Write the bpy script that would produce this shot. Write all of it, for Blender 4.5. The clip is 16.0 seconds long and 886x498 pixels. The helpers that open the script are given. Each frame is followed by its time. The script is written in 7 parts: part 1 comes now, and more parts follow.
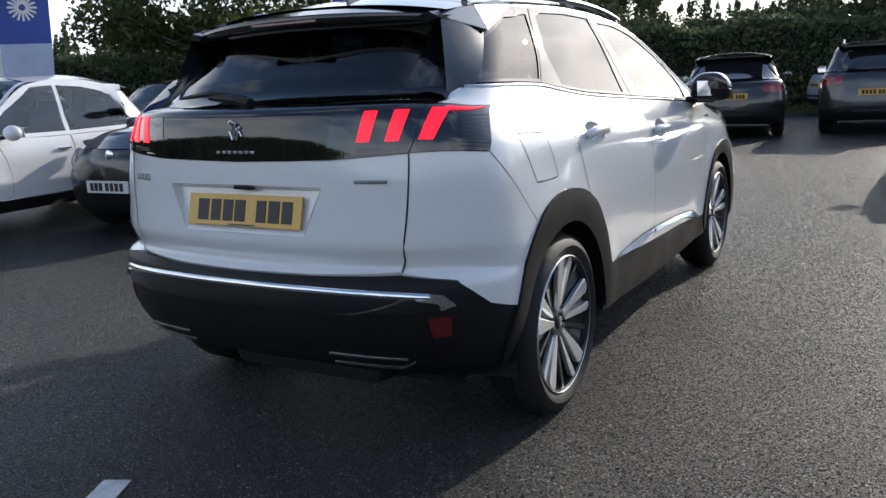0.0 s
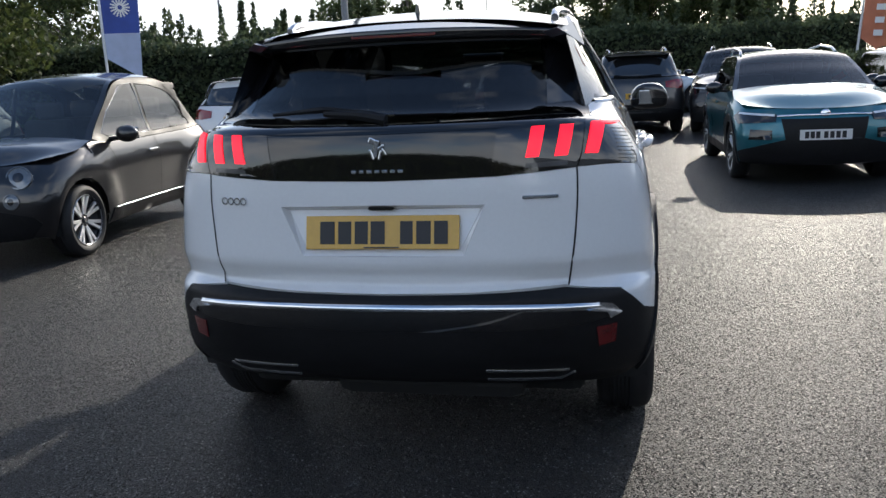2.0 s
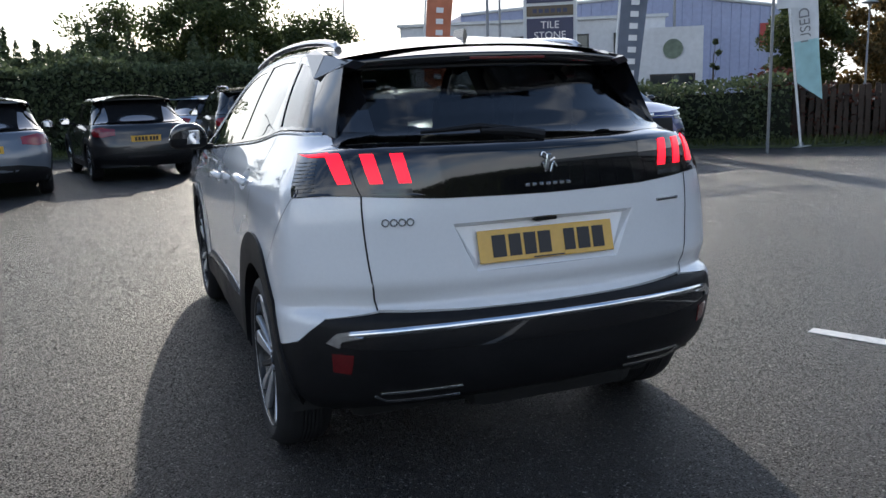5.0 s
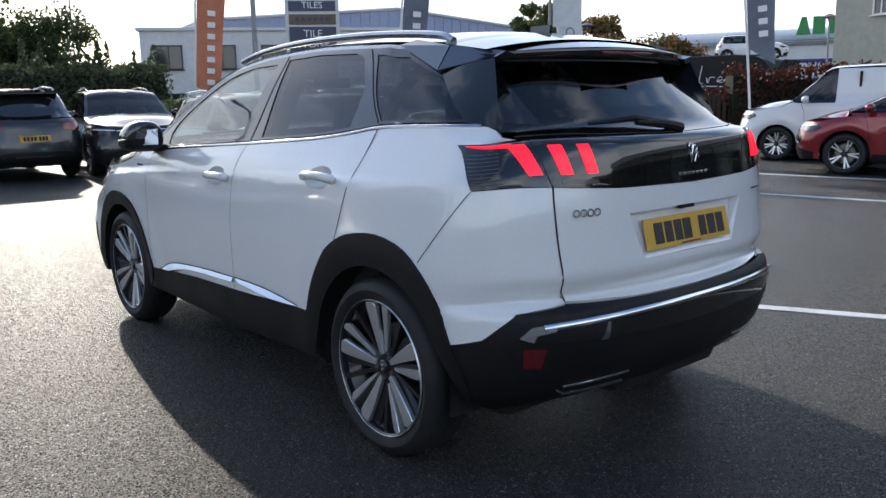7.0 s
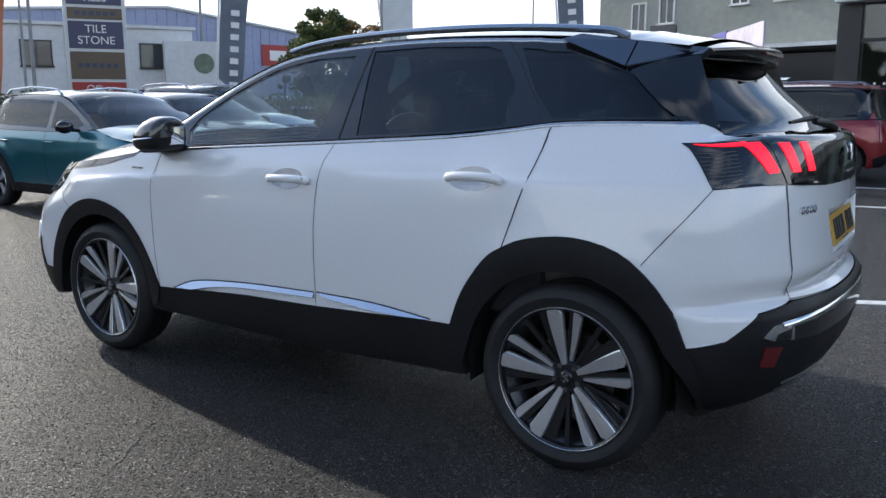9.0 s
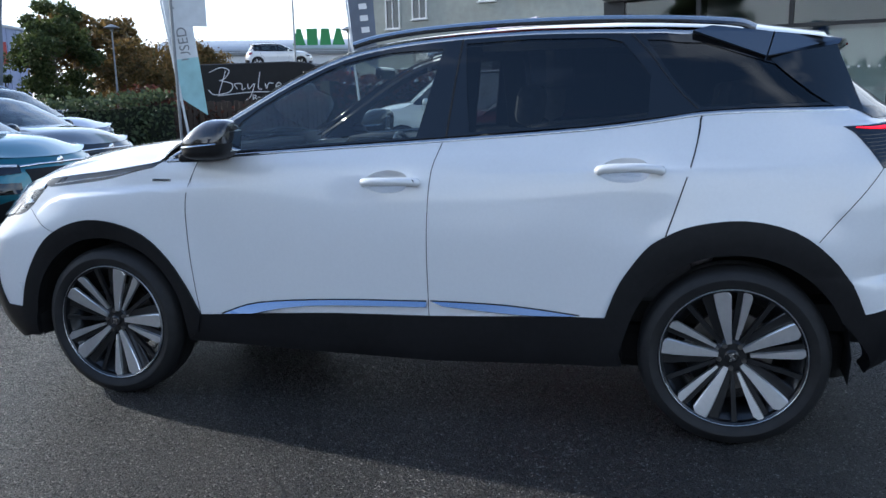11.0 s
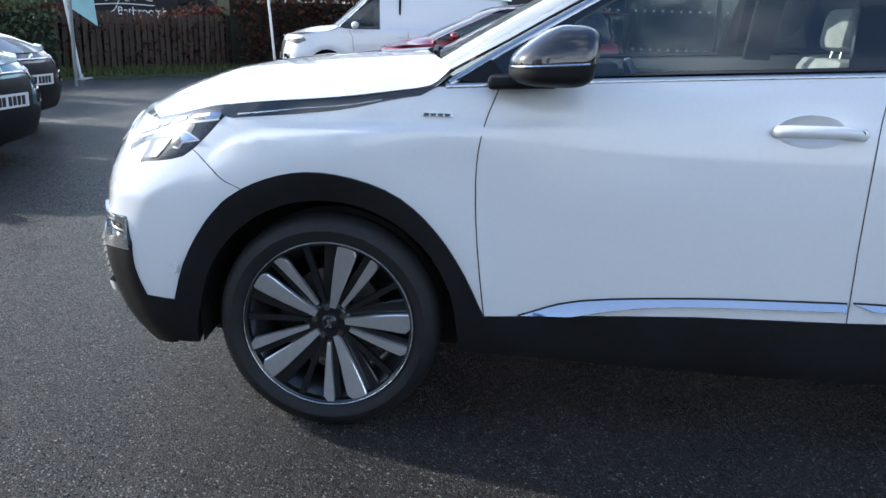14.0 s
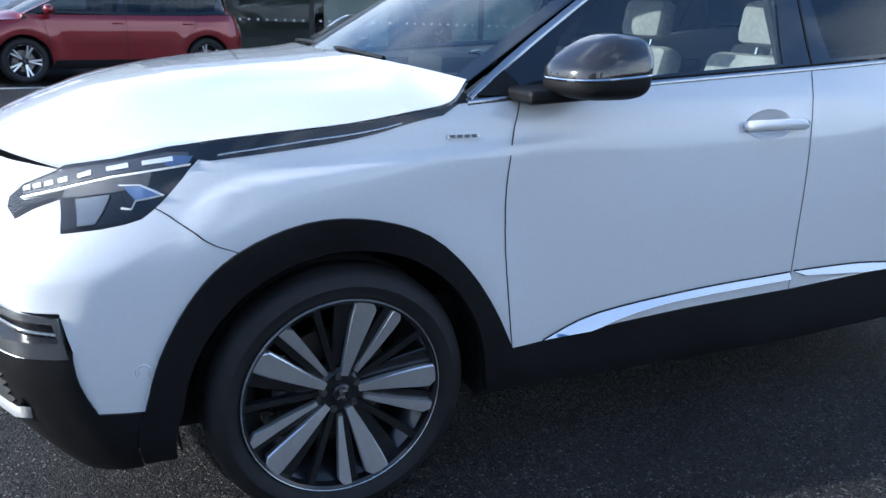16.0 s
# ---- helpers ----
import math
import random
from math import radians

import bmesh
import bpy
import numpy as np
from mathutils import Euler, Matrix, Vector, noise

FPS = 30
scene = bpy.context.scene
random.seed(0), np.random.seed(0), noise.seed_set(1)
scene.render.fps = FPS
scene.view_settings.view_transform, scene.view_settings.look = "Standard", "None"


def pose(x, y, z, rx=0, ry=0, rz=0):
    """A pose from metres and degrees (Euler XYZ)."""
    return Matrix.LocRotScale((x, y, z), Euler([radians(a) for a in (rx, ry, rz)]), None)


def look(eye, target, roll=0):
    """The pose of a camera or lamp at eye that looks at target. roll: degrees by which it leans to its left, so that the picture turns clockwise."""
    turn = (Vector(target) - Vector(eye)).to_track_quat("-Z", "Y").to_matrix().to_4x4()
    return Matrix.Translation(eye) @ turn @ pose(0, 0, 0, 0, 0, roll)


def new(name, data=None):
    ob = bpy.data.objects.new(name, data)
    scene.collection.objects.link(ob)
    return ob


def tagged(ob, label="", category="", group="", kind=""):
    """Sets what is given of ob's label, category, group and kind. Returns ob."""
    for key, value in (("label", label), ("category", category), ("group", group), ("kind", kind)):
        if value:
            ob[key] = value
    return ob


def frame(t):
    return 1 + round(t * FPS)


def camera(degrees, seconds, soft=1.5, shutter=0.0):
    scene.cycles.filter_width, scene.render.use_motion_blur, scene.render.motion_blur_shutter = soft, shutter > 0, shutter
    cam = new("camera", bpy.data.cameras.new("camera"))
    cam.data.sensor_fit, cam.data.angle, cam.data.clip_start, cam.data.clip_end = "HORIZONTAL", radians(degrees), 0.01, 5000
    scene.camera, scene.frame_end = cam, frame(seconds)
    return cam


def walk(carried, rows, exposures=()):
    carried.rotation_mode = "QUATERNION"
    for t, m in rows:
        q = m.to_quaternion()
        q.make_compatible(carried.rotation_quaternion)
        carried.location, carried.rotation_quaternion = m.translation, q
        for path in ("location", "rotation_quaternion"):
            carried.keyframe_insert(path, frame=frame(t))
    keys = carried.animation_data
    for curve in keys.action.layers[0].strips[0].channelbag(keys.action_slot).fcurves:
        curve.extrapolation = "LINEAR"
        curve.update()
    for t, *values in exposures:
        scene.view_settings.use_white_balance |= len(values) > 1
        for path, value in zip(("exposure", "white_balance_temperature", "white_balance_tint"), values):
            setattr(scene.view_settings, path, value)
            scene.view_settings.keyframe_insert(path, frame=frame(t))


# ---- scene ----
cam = camera(57.1, 16.0)
PATH = [
    (0, (2.003, -2.794, 1.269), (1.008, -1.107, 0.866), -2.6),
    (0.5, (1.69, -2.92, 1.304), (0.814, -1.168, 0.899), -2.0),
    (1, (1.388, -3.083, 1.317), (0.669, -1.257, 0.931), -2.2),
    (1.5, (1.071, -3.198, 1.337), (0.499, -1.324, 0.929), -2.5),
    (2, (0.737, -3.267, 1.362), (0.332, -1.351, 0.941), -2.6),
    (2.5, (0.428, -3.364, 1.38), (0.212, -1.418, 0.952), -1.9),
    (3, (0.091, -3.413, 1.366), (0.051, -1.45, 0.961), -1.1),
    (3.5, (-0.257, -3.408, 1.384), (-0.127, -1.444, 1.004), -0.7),
    (4, (-0.649, -3.407, 1.375), (-0.293, -1.467, 1.015), -0.6),
    (4.5, (-0.990, -3.329, 1.376), (-0.462, -1.432, 1), -1.4),
    (5, (-1.325, -3.2, 1.372), (-0.623, -1.361, 0.998), -1.9),
    (7.5, (-2.809, -2.143, 1.337), (-1.449, -0.722, 0.971), -0.6),
    (8, (-3.013, -1.837, 1.33), (-1.562, -0.509, 0.965), -0.2),
    (8.5, (-3.235, -1.533, 1.319), (-1.683, -0.322, 0.964), 0.1),
    (9, (-3.425, -1.179, 1.316), (-1.786, -0.089, 0.962), 0.0),
    (11.5, (-3.965, 0.616, 1.331), (-2.041, 1.008, 0.95), -1.7),
    (12, (-3.911, 0.991, 1.325), (-1.969, 1.262, 0.933), -1.7),
    (12.5, (-3.827, 1.349, 1.295), (-1.879, 1.52, 0.879), -1.1),
    (13, (-3.671, 1.67, 1.29), (-1.727, 1.782, 0.833), -1.1),
    (13.5, (-3.433, 1.919, 1.274), (-1.501, 2.044, 0.776), 0.5),
    (14, (-3.182, 2.15, 1.24), (-1.259, 2.3, 0.711), 2.0),
    (14.5, (-2.987, 2.403, 1.213), (-1.070, 2.508, 0.651), 3.0),
    (15, (-2.826, 2.628, 1.267), (-0.914, 2.533, 0.689), 3.3),
    (15.5, (-2.761, 3.021, 1.256), (-0.909, 2.508, 0.703), 1.8),
    (16, (-2.665, 3.277, 1.305), (-0.941, 2.441, 0.732), 1.9),
]
walk(cam, [(t, look(eye, target, roll)) for t, eye, target, roll in PATH], [(0, 0.88, 6250, 10), (5, 0.98, 6250, 10), (8, 1.08, 6250, 10), (11.5, 1.3, 5700, 8), (14, 1.55, 5900, 8), (15, 1.55, 5950, 8), (16, 1.3, 5450, 8)])

# ---------------------------------------------------------------- world and sun
SUN_AZ, SUN_EL = radians(13.0), radians(23.0)


def make_world():
    world = bpy.data.worlds.new("sky")
    scene.world = world
    world.use_nodes = True
    nt = world.node_tree
    nt.nodes.clear()
    n, ln = nt.nodes.new, nt.links.new
    out, bg = n("ShaderNodeOutputWorld"), n("ShaderNodeBackground")
    sky = n("ShaderNodeTexSky")
    sky.sky_type = "NISHITA"
    sky.sun_disc = False
    sky.sun_elevation, sky.sun_rotation = SUN_EL, SUN_AZ
    sky.dust_density, sky.ozone_density, sky.air_density = 1.2, 2.5, 1.0
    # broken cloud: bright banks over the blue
    tc, mp = n("ShaderNodeTexCoord"), n("ShaderNodeMapping")
    mp.inputs["Scale"].default_value = (1.5, 1.5, 2.4)
    noi = n("ShaderNodeTexNoise")
    noi.inputs["Scale"].default_value, noi.inputs["Detail"].default_value = 1.4, 3.5
    noi.inputs["Roughness"].default_value = 0.6
    ramp = n("ShaderNodeValToRGB")
    ramp.color_ramp.elements[0].position, ramp.color_ramp.elements[1].position = 0.38, 0.68
    noi2 = n("ShaderNodeTexNoise")
    noi2.inputs["Scale"].default_value, noi2.inputs["Detail"].default_value = 5.0, 6
    shade = n("ShaderNodeValToRGB")
    shade.color_ramp.elements[0].color, shade.color_ramp.elements[1].color = (4.6, 4.9, 5.4, 1), (8.6, 8.6, 8.5, 1)
    mix = n("ShaderNodeMix")
    mix.data_type = "RGBA"
    ln(tc.outputs["Generated"], mp.inputs["Vector"])
    ln(mp.outputs[0], noi.inputs["Vector"])
    ln(mp.outputs[0], noi2.inputs["Vector"])
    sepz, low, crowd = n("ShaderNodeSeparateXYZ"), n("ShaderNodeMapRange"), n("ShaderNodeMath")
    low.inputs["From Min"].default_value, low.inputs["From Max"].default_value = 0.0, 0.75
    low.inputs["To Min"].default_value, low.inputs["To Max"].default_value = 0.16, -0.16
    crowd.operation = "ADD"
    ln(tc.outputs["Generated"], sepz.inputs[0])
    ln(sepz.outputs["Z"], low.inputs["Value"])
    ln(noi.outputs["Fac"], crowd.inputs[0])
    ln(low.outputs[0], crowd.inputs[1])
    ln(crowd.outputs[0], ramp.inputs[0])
    ln(noi2.outputs["Fac"], shade.inputs[0])
    ln(ramp.outputs["Color"], mix.inputs["Factor"])
    ln(sky.outputs[0], mix.inputs["A"])
    ln(shade.outputs["Color"], mix.inputs["B"])
    ln(mix.outputs["Result"], bg.inputs[0])
    bg.inputs[1].default_value = 0.12
    ln(bg.outputs[0], out.inputs[0])


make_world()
sun_data = bpy.data.lights.new("sun", "SUN")
sun_data.energy, sun_data.angle, sun_data.color = 2.3, radians(0.6), (1.0, 0.90, 0.75)
sun = new("sun", sun_data)
sun.matrix_world = look((60 * math.sin(SUN_AZ) * math.cos(SUN_EL), 60 * math.cos(SUN_AZ) * math.cos(SUN_EL), 60 * math.sin(SUN_EL)), (0, 0, 0))

# ---------------------------------------------------------------- materials
def mat(name, col, rough=0.5, metal=0.0, coat=0.0, spec=0.5, var=0.0, scale=20.0, bump=0.0, bscale=80.0, rvar=0.0, col2=None, emit=None, estr=0.0, detail=6, obj_rand=0.0):
    """A surface with colour variation at two scales, roughness variation and fine relief."""
    m = bpy.data.materials.new(name)
    m.use_nodes = True
    nt = m.node_tree
    b = nt.nodes["Principled BSDF"]
    n, ln = nt.nodes.new, nt.links.new
    b.inputs["Base Color"].default_value = (*col, 1)
    b.inputs["Roughness"].default_value, b.inputs["Metallic"].default_value = rough, metal
    b.inputs["Specular IOR Level"].default_value = spec
    b.inputs["Coat Weight"].default_value, b.inputs["Coat Roughness"].default_value = coat, 0.03
    if emit:
        b.inputs["Emission Color"].default_value, b.inputs["Emission Strength"].default_value = (*emit, 1), estr
    tc = n("ShaderNodeTexCoord")
    if var or rvar or col2:
        a, c = n("ShaderNodeTexNoise"), n("ShaderNodeTexNoise")
        a.inputs["Scale"].default_value, a.inputs["Detail"].default_value = scale, detail
        c.inputs["Scale"].default_value, c.inputs["Detail"].default_value = scale * 0.09, 4
        ln(tc.outputs["Object"], a.inputs["Vector"])
        ln(tc.outputs["Object"], c.inputs["Vector"])
        add = n("ShaderNodeMath")
        add.operation = "ADD"
        ln(a.outputs["Fac"], add.inputs[0])
        ln(c.outputs["Fac"], add.inputs[1])
        half = n("ShaderNodeMath")
        half.operation, half.inputs[1].default_value = "MULTIPLY", 0.5
        ln(add.outputs[0], half.inputs[0])
        fac = half.outputs[0]
        if obj_rand:
            oi, ma = n("ShaderNodeObjectInfo"), n("ShaderNodeMath")
            ma.operation, ma.inputs[1].default_value = "MULTIPLY_ADD", obj_rand
            ln(oi.outputs["Random"], ma.inputs[0])
            ln(fac, ma.inputs[2])
            fac = ma.outputs[0]
        ramp = n("ShaderNodeValToRGB")
        lo, hi = ramp.color_ramp.elements
        lo.position, hi.position = 0.36, 0.64
        other = col2 or tuple(min(1, x * (1 + var)) for x in col)
        lo.color = (*[max(0, x * (1 - var)) for x in col], 1)
        hi.color = (*other, 1)
        ln(fac, ramp.inputs[0])
        ln(ramp.outputs[0], b.inputs["Base Color"])
        if rvar:
            mr = n("ShaderNodeMapRange")
            mr.inputs["From Min"].default_value, mr.inputs["From Max"].default_value = 0.3, 0.7
            mr.inputs["To Min"].default_value, mr.inputs["To Max"].default_value = max(0.02, rough - rvar), min(1, rough + rvar)
            ln(c.outputs["Fac"], mr.inputs["Value"])
            ln(mr.outputs[0], b.inputs["Roughness"])
    if bump:
        t, bp = n("ShaderNodeTexNoise"), n("ShaderNodeBump")
        t.inputs["Scale"].default_value, t.inputs["Detail"].default_value = bscale, 4
        bp.inputs["Strength"].default_value, bp.inputs["Distance"].default_value = min(1, bump), 0.01
        ln(tc.outputs["Object"], t.inputs["Vector"])
        ln(t.outputs["Fac"], bp.inputs["Height"])
        ln(bp.outputs[0], b.inputs["Normal"])
    return m


def glass(name, tint, front=0.045, rough=0.0):
    """A thin pane: tinted see-through whose gloss grows from its value seen square on to a mirror at grazing angles, alike from both sides."""
    m = bpy.data.materials.new(name)
    m.use_nodes = True
    nt = m.node_tree
    nt.nodes.clear()
    n, ln = nt.nodes.new, nt.links.new
    out, mix, tr, gl, lw = n("ShaderNodeOutputMaterial"), n("ShaderNodeMixShader"), n("ShaderNodeBsdfTransparent"), n("ShaderNodeBsdfGlossy"), n("ShaderNodeLayerWeight")
    tr.inputs[0].default_value = (*tint, 1)
    gl.inputs["Color"].default_value = (1, 1, 1, 1)
    gl.inputs["Roughness"].default_value = rough
    lw.inputs["Blend"].default_value = 0.5
    power, scale_ = n("ShaderNodeMath"), n("ShaderNodeMath")
    power.operation, power.inputs[1].default_value = "POWER", 5.0
    scale_.operation, scale_.inputs[1].default_value, scale_.inputs[2].default_value = "MULTIPLY_ADD", 1 - front, front
    ln(lw.outputs["Facing"], power.inputs[0])
    ln(power.outputs[0], scale_.inputs[0])
    ln(scale_.outputs[0], mix.inputs[0])
    ln(tr.outputs[0], mix.inputs[1])
    ln(gl.outputs[0], mix.inputs[2])
    ln(mix.outputs[0], out.inputs[0])
    return m


def asphalt():
    m = bpy.data.materials.new("damp_asphalt")
    m.use_nodes = True
    nt = m.node_tree
    b = nt.nodes["Principled BSDF"]
    n, ln = nt.nodes.new, nt.links.new
    tc = n("ShaderNodeTexCoord")
    sp = tc.outputs["Object"]
    vor = n("ShaderNodeTexVoronoi")
    vor.inputs["Scale"].default_value, vor.inputs["Randomness"].default_value = 185.0, 1.0
    fine = n("ShaderNodeTexNoise")
    fine.inputs["Scale"].default_value, fine.inputs["Detail"].default_value = 300.0, 3
    blot = n("ShaderNodeTexNoise")
    blot.inputs["Scale"].default_value, blot.inputs["Detail"].default_value = 0.55, 6
    for t in (vor, fine, blot):
        ln(sp, t.inputs["Vector"])
    # stones of differing greys in dark binder; the near-white ones also imitate glints
    grey = n("ShaderNodeValToRGB")
    e = grey.color_ramp.elements
    e[0].position, e[0].color = 0.48, (0.003, 0.003, 0.0035, 1)
    e[1].position, e[1].color = 0.94, (0.022, 0.0215, 0.021, 1)
    top = e.new(1.0)
    top.color = (0.42, 0.41, 0.39, 1)
    sep = n("ShaderNodeSeparateColor")
    ln(vor.outputs["Color"], sep.inputs[0])
    ln(sep.outputs[0], grey.inputs[0])
    blend = n("ShaderNodeMix")
    blend.data_type, blend.blend_type = "RGBA", "MULTIPLY"
    blend.inputs["Factor"].default_value = 0.6
    stain = n("ShaderNodeValToRGB")
    stain.color_ramp.elements[0].position, stain.color_ramp.elements[1].position = 0.35, 0.7
    stain.color_ramp.elements[0].color, stain.color_ramp.elements[1].color = (0.55, 0.55, 0.56, 1), (1.25, 1.22, 1.2, 1)
    ln(blot.outputs["Fac"], stain.inputs[0])
    ln(grey.outputs[0], blend.inputs["A"])
    ln(stain.outputs[0], blend.inputs["B"])
    ln(blend.outputs["Result"], b.inputs["Base Color"])
    rr = n("ShaderNodeMapRange")
    rr.inputs["To Min"].default_value, rr.inputs["To Max"].default_value = 0.14, 0.60
    rr.inputs["From Min"].default_value, rr.inputs["From Max"].default_value = 0.0, 1.0
    ln(sep.outputs[1], rr.inputs["Value"])
    ln(rr.outputs[0], b.inputs["Roughness"])
    b.inputs["Specular IOR Level"].default_value = 0.46
    hgt = n("ShaderNodeMath")
    hgt.operation = "MULTIPLY_ADD"
    hgt.inputs[1].default_value = -1.6
    ln(vor.outputs["Distance"], hgt.inputs[0])
    ln(fine.outputs["Fac"], hgt.inputs[2])
    bp = n("ShaderNodeBump")
    bp.inputs["Strength"].default_value, bp.inputs["Distance"].default_value = 1.0, 0.006
    ln(hgt.outputs[0], bp.inputs["Height"])
    ln(bp.outputs[0], b.inputs["Normal"])
    return m


def leafy(name, dark, light, rough=0.55):
    """Leaves: each island takes its own green; some light passes through."""
    m = bpy.data.materials.new(name)
    m.use_nodes = True
    nt = m.node_tree
    b = nt.nodes["Principled BSDF"]
    n, ln = nt.nodes.new, nt.links.new
    geo, ramp = n("ShaderNodeNewGeometry"), n("ShaderNodeValToRGB")
    ramp.color_ramp.elements[0].color, ramp.color_ramp.elements[1].color = (*dark, 1), (*light, 1)
    ln(geo.outputs["Random Per Island"], ramp.inputs[0])
    ln(ramp.outputs[0], b.inputs["Base Color"])
    b.inputs["Roughness"].default_value = rough
    b.inputs["Specular IOR Level"].default_value = 0.3
    tr, mix, out = n("ShaderNodeBsdfTranslucent"), n("ShaderNodeMixShader"), nt.nodes["Material Output"]
    ln(ramp.outputs[0], tr.inputs[0])
    mix.inputs[0].default_value = 0.42
    ln(b.outputs[0], mix.inputs[1])
    ln(tr.outputs[0], mix.inputs[2])
    ln(mix.outputs[0], out.inputs[0])
    return m


M = {}
M["asphalt"] = asphalt()
M["line"] = mat("road_paint", (0.62, 0.62, 0.6), 0.6, var=0.25, scale=30, bump=0.4, bscale=120)
M["white"] = mat("pearl_white_paint", (0.74, 0.75, 0.76), 0.24, coat=1.0, spec=0.5, var=0.02, scale=900)
M["black"] = mat("gloss_black", (0.006, 0.006, 0.007), 0.06, coat=0.6, var=0.1, scale=60)
M["plastic"] = mat("black_plastic", (0.009, 0.009, 0.010), 0.5, spec=0.22, var=0.25, scale=40, bump=0.12, bscale=700, rvar=0.08)
M["dark"] = mat("dark_cavity", (0.006, 0.006, 0.006), 0.8, var=0.2)
M["gap"] = mat("panel_gap", (0.01, 0.01, 0.01), 0.7)
M["chrome"] = mat("chrome", (0.78, 0.79, 0.81), 0.08, metal=1.0)
M["satin"] = mat("satin_silver_trim", (0.40, 0.42, 0.45), 0.26, metal=1.0)
M["rubber"] = mat("tyre_rubber", (0.015, 0.015, 0.016), 0.6, spec=0.35, var=0.3, scale=25, bump=0.15, bscale=200, rvar=0.1)
M["alloy"] = mat("machined_alloy", (0.78, 0.79, 0.81), 0.36, metal=0.9, var=0.05, scale=60)
M["alloy_dark"] = mat("dark_wheel_paint", (0.02, 0.021, 0.023), 0.28, metal=0.4, coat=0.4, var=0.2, scale=30)
M["disc"] = mat("brake_disc", (0.22, 0.21, 0.20), 0.4, metal=1.0, var=0.3, scale=30)
M["tint"] = glass("privacy_glass", (0.09, 0.095, 0.10), 0.055)
M["clear"] = glass("clear_glass", (0.66, 0.72, 0.70), 0.08)
M["screen"] = glass("windscreen_glass", (0.80, 0.86, 0.83), 0.07)
M["lens"] = glass("lamp_lens", (0.85, 0.87, 0.88), 0.03)
M["smoke"] = mat("smoked_lamp_lens", (0.008, 0.006, 0.007), 0.05, coat=1.0)
M["tail"] = mat("lit_tail_lamp", (0.5, 0.01, 0.02), 0.3, emit=(1.0, 0.006, 0.02), estr=1.15)
M["reflector"] = mat("red_reflector", (0.10, 0.006, 0.008), 0.15, coat=1.0, var=0.2, scale=200)
M["redlens"] = mat("red_lamp_lens", (0.20, 0.006, 0.01), 0.1, coat=1.0, var=0.3, scale=60)
M["plate_y"] = mat("yellow_plate", (0.62, 0.36, 0.045), 0.32, coat=0.3, var=0.05, scale=60)
M["plate_w"] = mat("white_plate", (0.7, 0.7, 0.68), 0.35, coat=0.3)
M["ink"] = mat("plate_ink", (0.012, 0.012, 0.014), 0.45)
M["seat"] = mat("seat_fabric", (0.035, 0.036, 0.04), 0.85, var=0.25, scale=60, bump=0.3, bscale=400)
M["seat_pale"] = mat("grey_seat_fabric", (0.45, 0.45, 0.455), 0.8, var=0.2, scale=50, bump=0.3, bscale=300)
M["mirror"] = mat("mirror_glass", (0.9, 0.9, 0.9), 0.02, metal=1.0)
M["lamp_white"] = mat("lamp_reflector", (0.85, 0.86, 0.88), 0.25, metal=0.3)
M["grass"] = mat("verge_soil", (0.035, 0.045, 0.015), 0.9, var=0.5, scale=12, bump=0.6, bscale=30)

# ---------------------------------------------------------------- mesh tools
from mathutils.geometry import tessellate_polygon


def pchip(table):
    """Smooth curve through (x, y) pairs that never overshoots them."""
    t = np.array(table, float)
    x, y = t[:, 0], t[:, 1]
    h, d = np.diff(x), np.diff(y) / np.diff(x)
    m = np.zeros(len(x))
    m[0], m[-1] = d[0], d[-1]
    for i in range(1, len(x) - 1):
        if d[i - 1] * d[i] > 0:
            a, b = 2 * h[i] + h[i - 1], h[i] + 2 * h[i - 1]
            m[i] = (a + b) / (a / d[i - 1] + b / d[i])

    def f(q):
        q = np.clip(np.asarray(q, float), x[0], x[-1])
        i = np.clip(np.searchsorted(x, q) - 1, 0, len(x) - 2)
        s = (q - x[i]) / h[i]
        return (2 * s**3 - 3 * s**2 + 1) * y[i] + (s**3 - 2 * s**2 + s) * h[i] * m[i] + (3 * s**2 - 2 * s**3) * y[i + 1] + (s**3 - s**2) * h[i] * m[i + 1]
    return f


def spline(x, y, s0, s1):
    """Clamped cubic spline with end slopes s0 and s1."""
    n = len(x)
    h = np.diff(x)
    A, r = np.zeros((n, n)), np.zeros(n)
    A[0, 0], A[0, 1], r[0] = 2 * h[0], h[0], 6 * ((y[1] - y[0]) / h[0] - s0)
    A[-1, -1], A[-1, -2], r[-1] = 2 * h[-1], h[-1], 6 * (s1 - (y[-1] - y[-2]) / h[-1])
    for i in range(1, n - 1):
        A[i, i - 1], A[i, i], A[i, i + 1] = h[i - 1], 2 * (h[i - 1] + h[i]), h[i]
        r[i] = 6 * ((y[i + 1] - y[i]) / h[i] - (y[i] - y[i - 1]) / h[i - 1])
    k = np.linalg.solve(A, r)

    def f(q):
        q = np.asarray(q, float)
        i = np.clip(np.searchsorted(x, q) - 1, 0, n - 2)
        a, b = x[i + 1] - q, q - x[i]
        return (k[i] * a**3 + k[i + 1] * b**3) / (6 * h[i]) + (y[i] / h[i] - k[i] * h[i] / 6) * a + (y[i + 1] / h[i] - k[i + 1] * h[i] / 6) * b
    return f


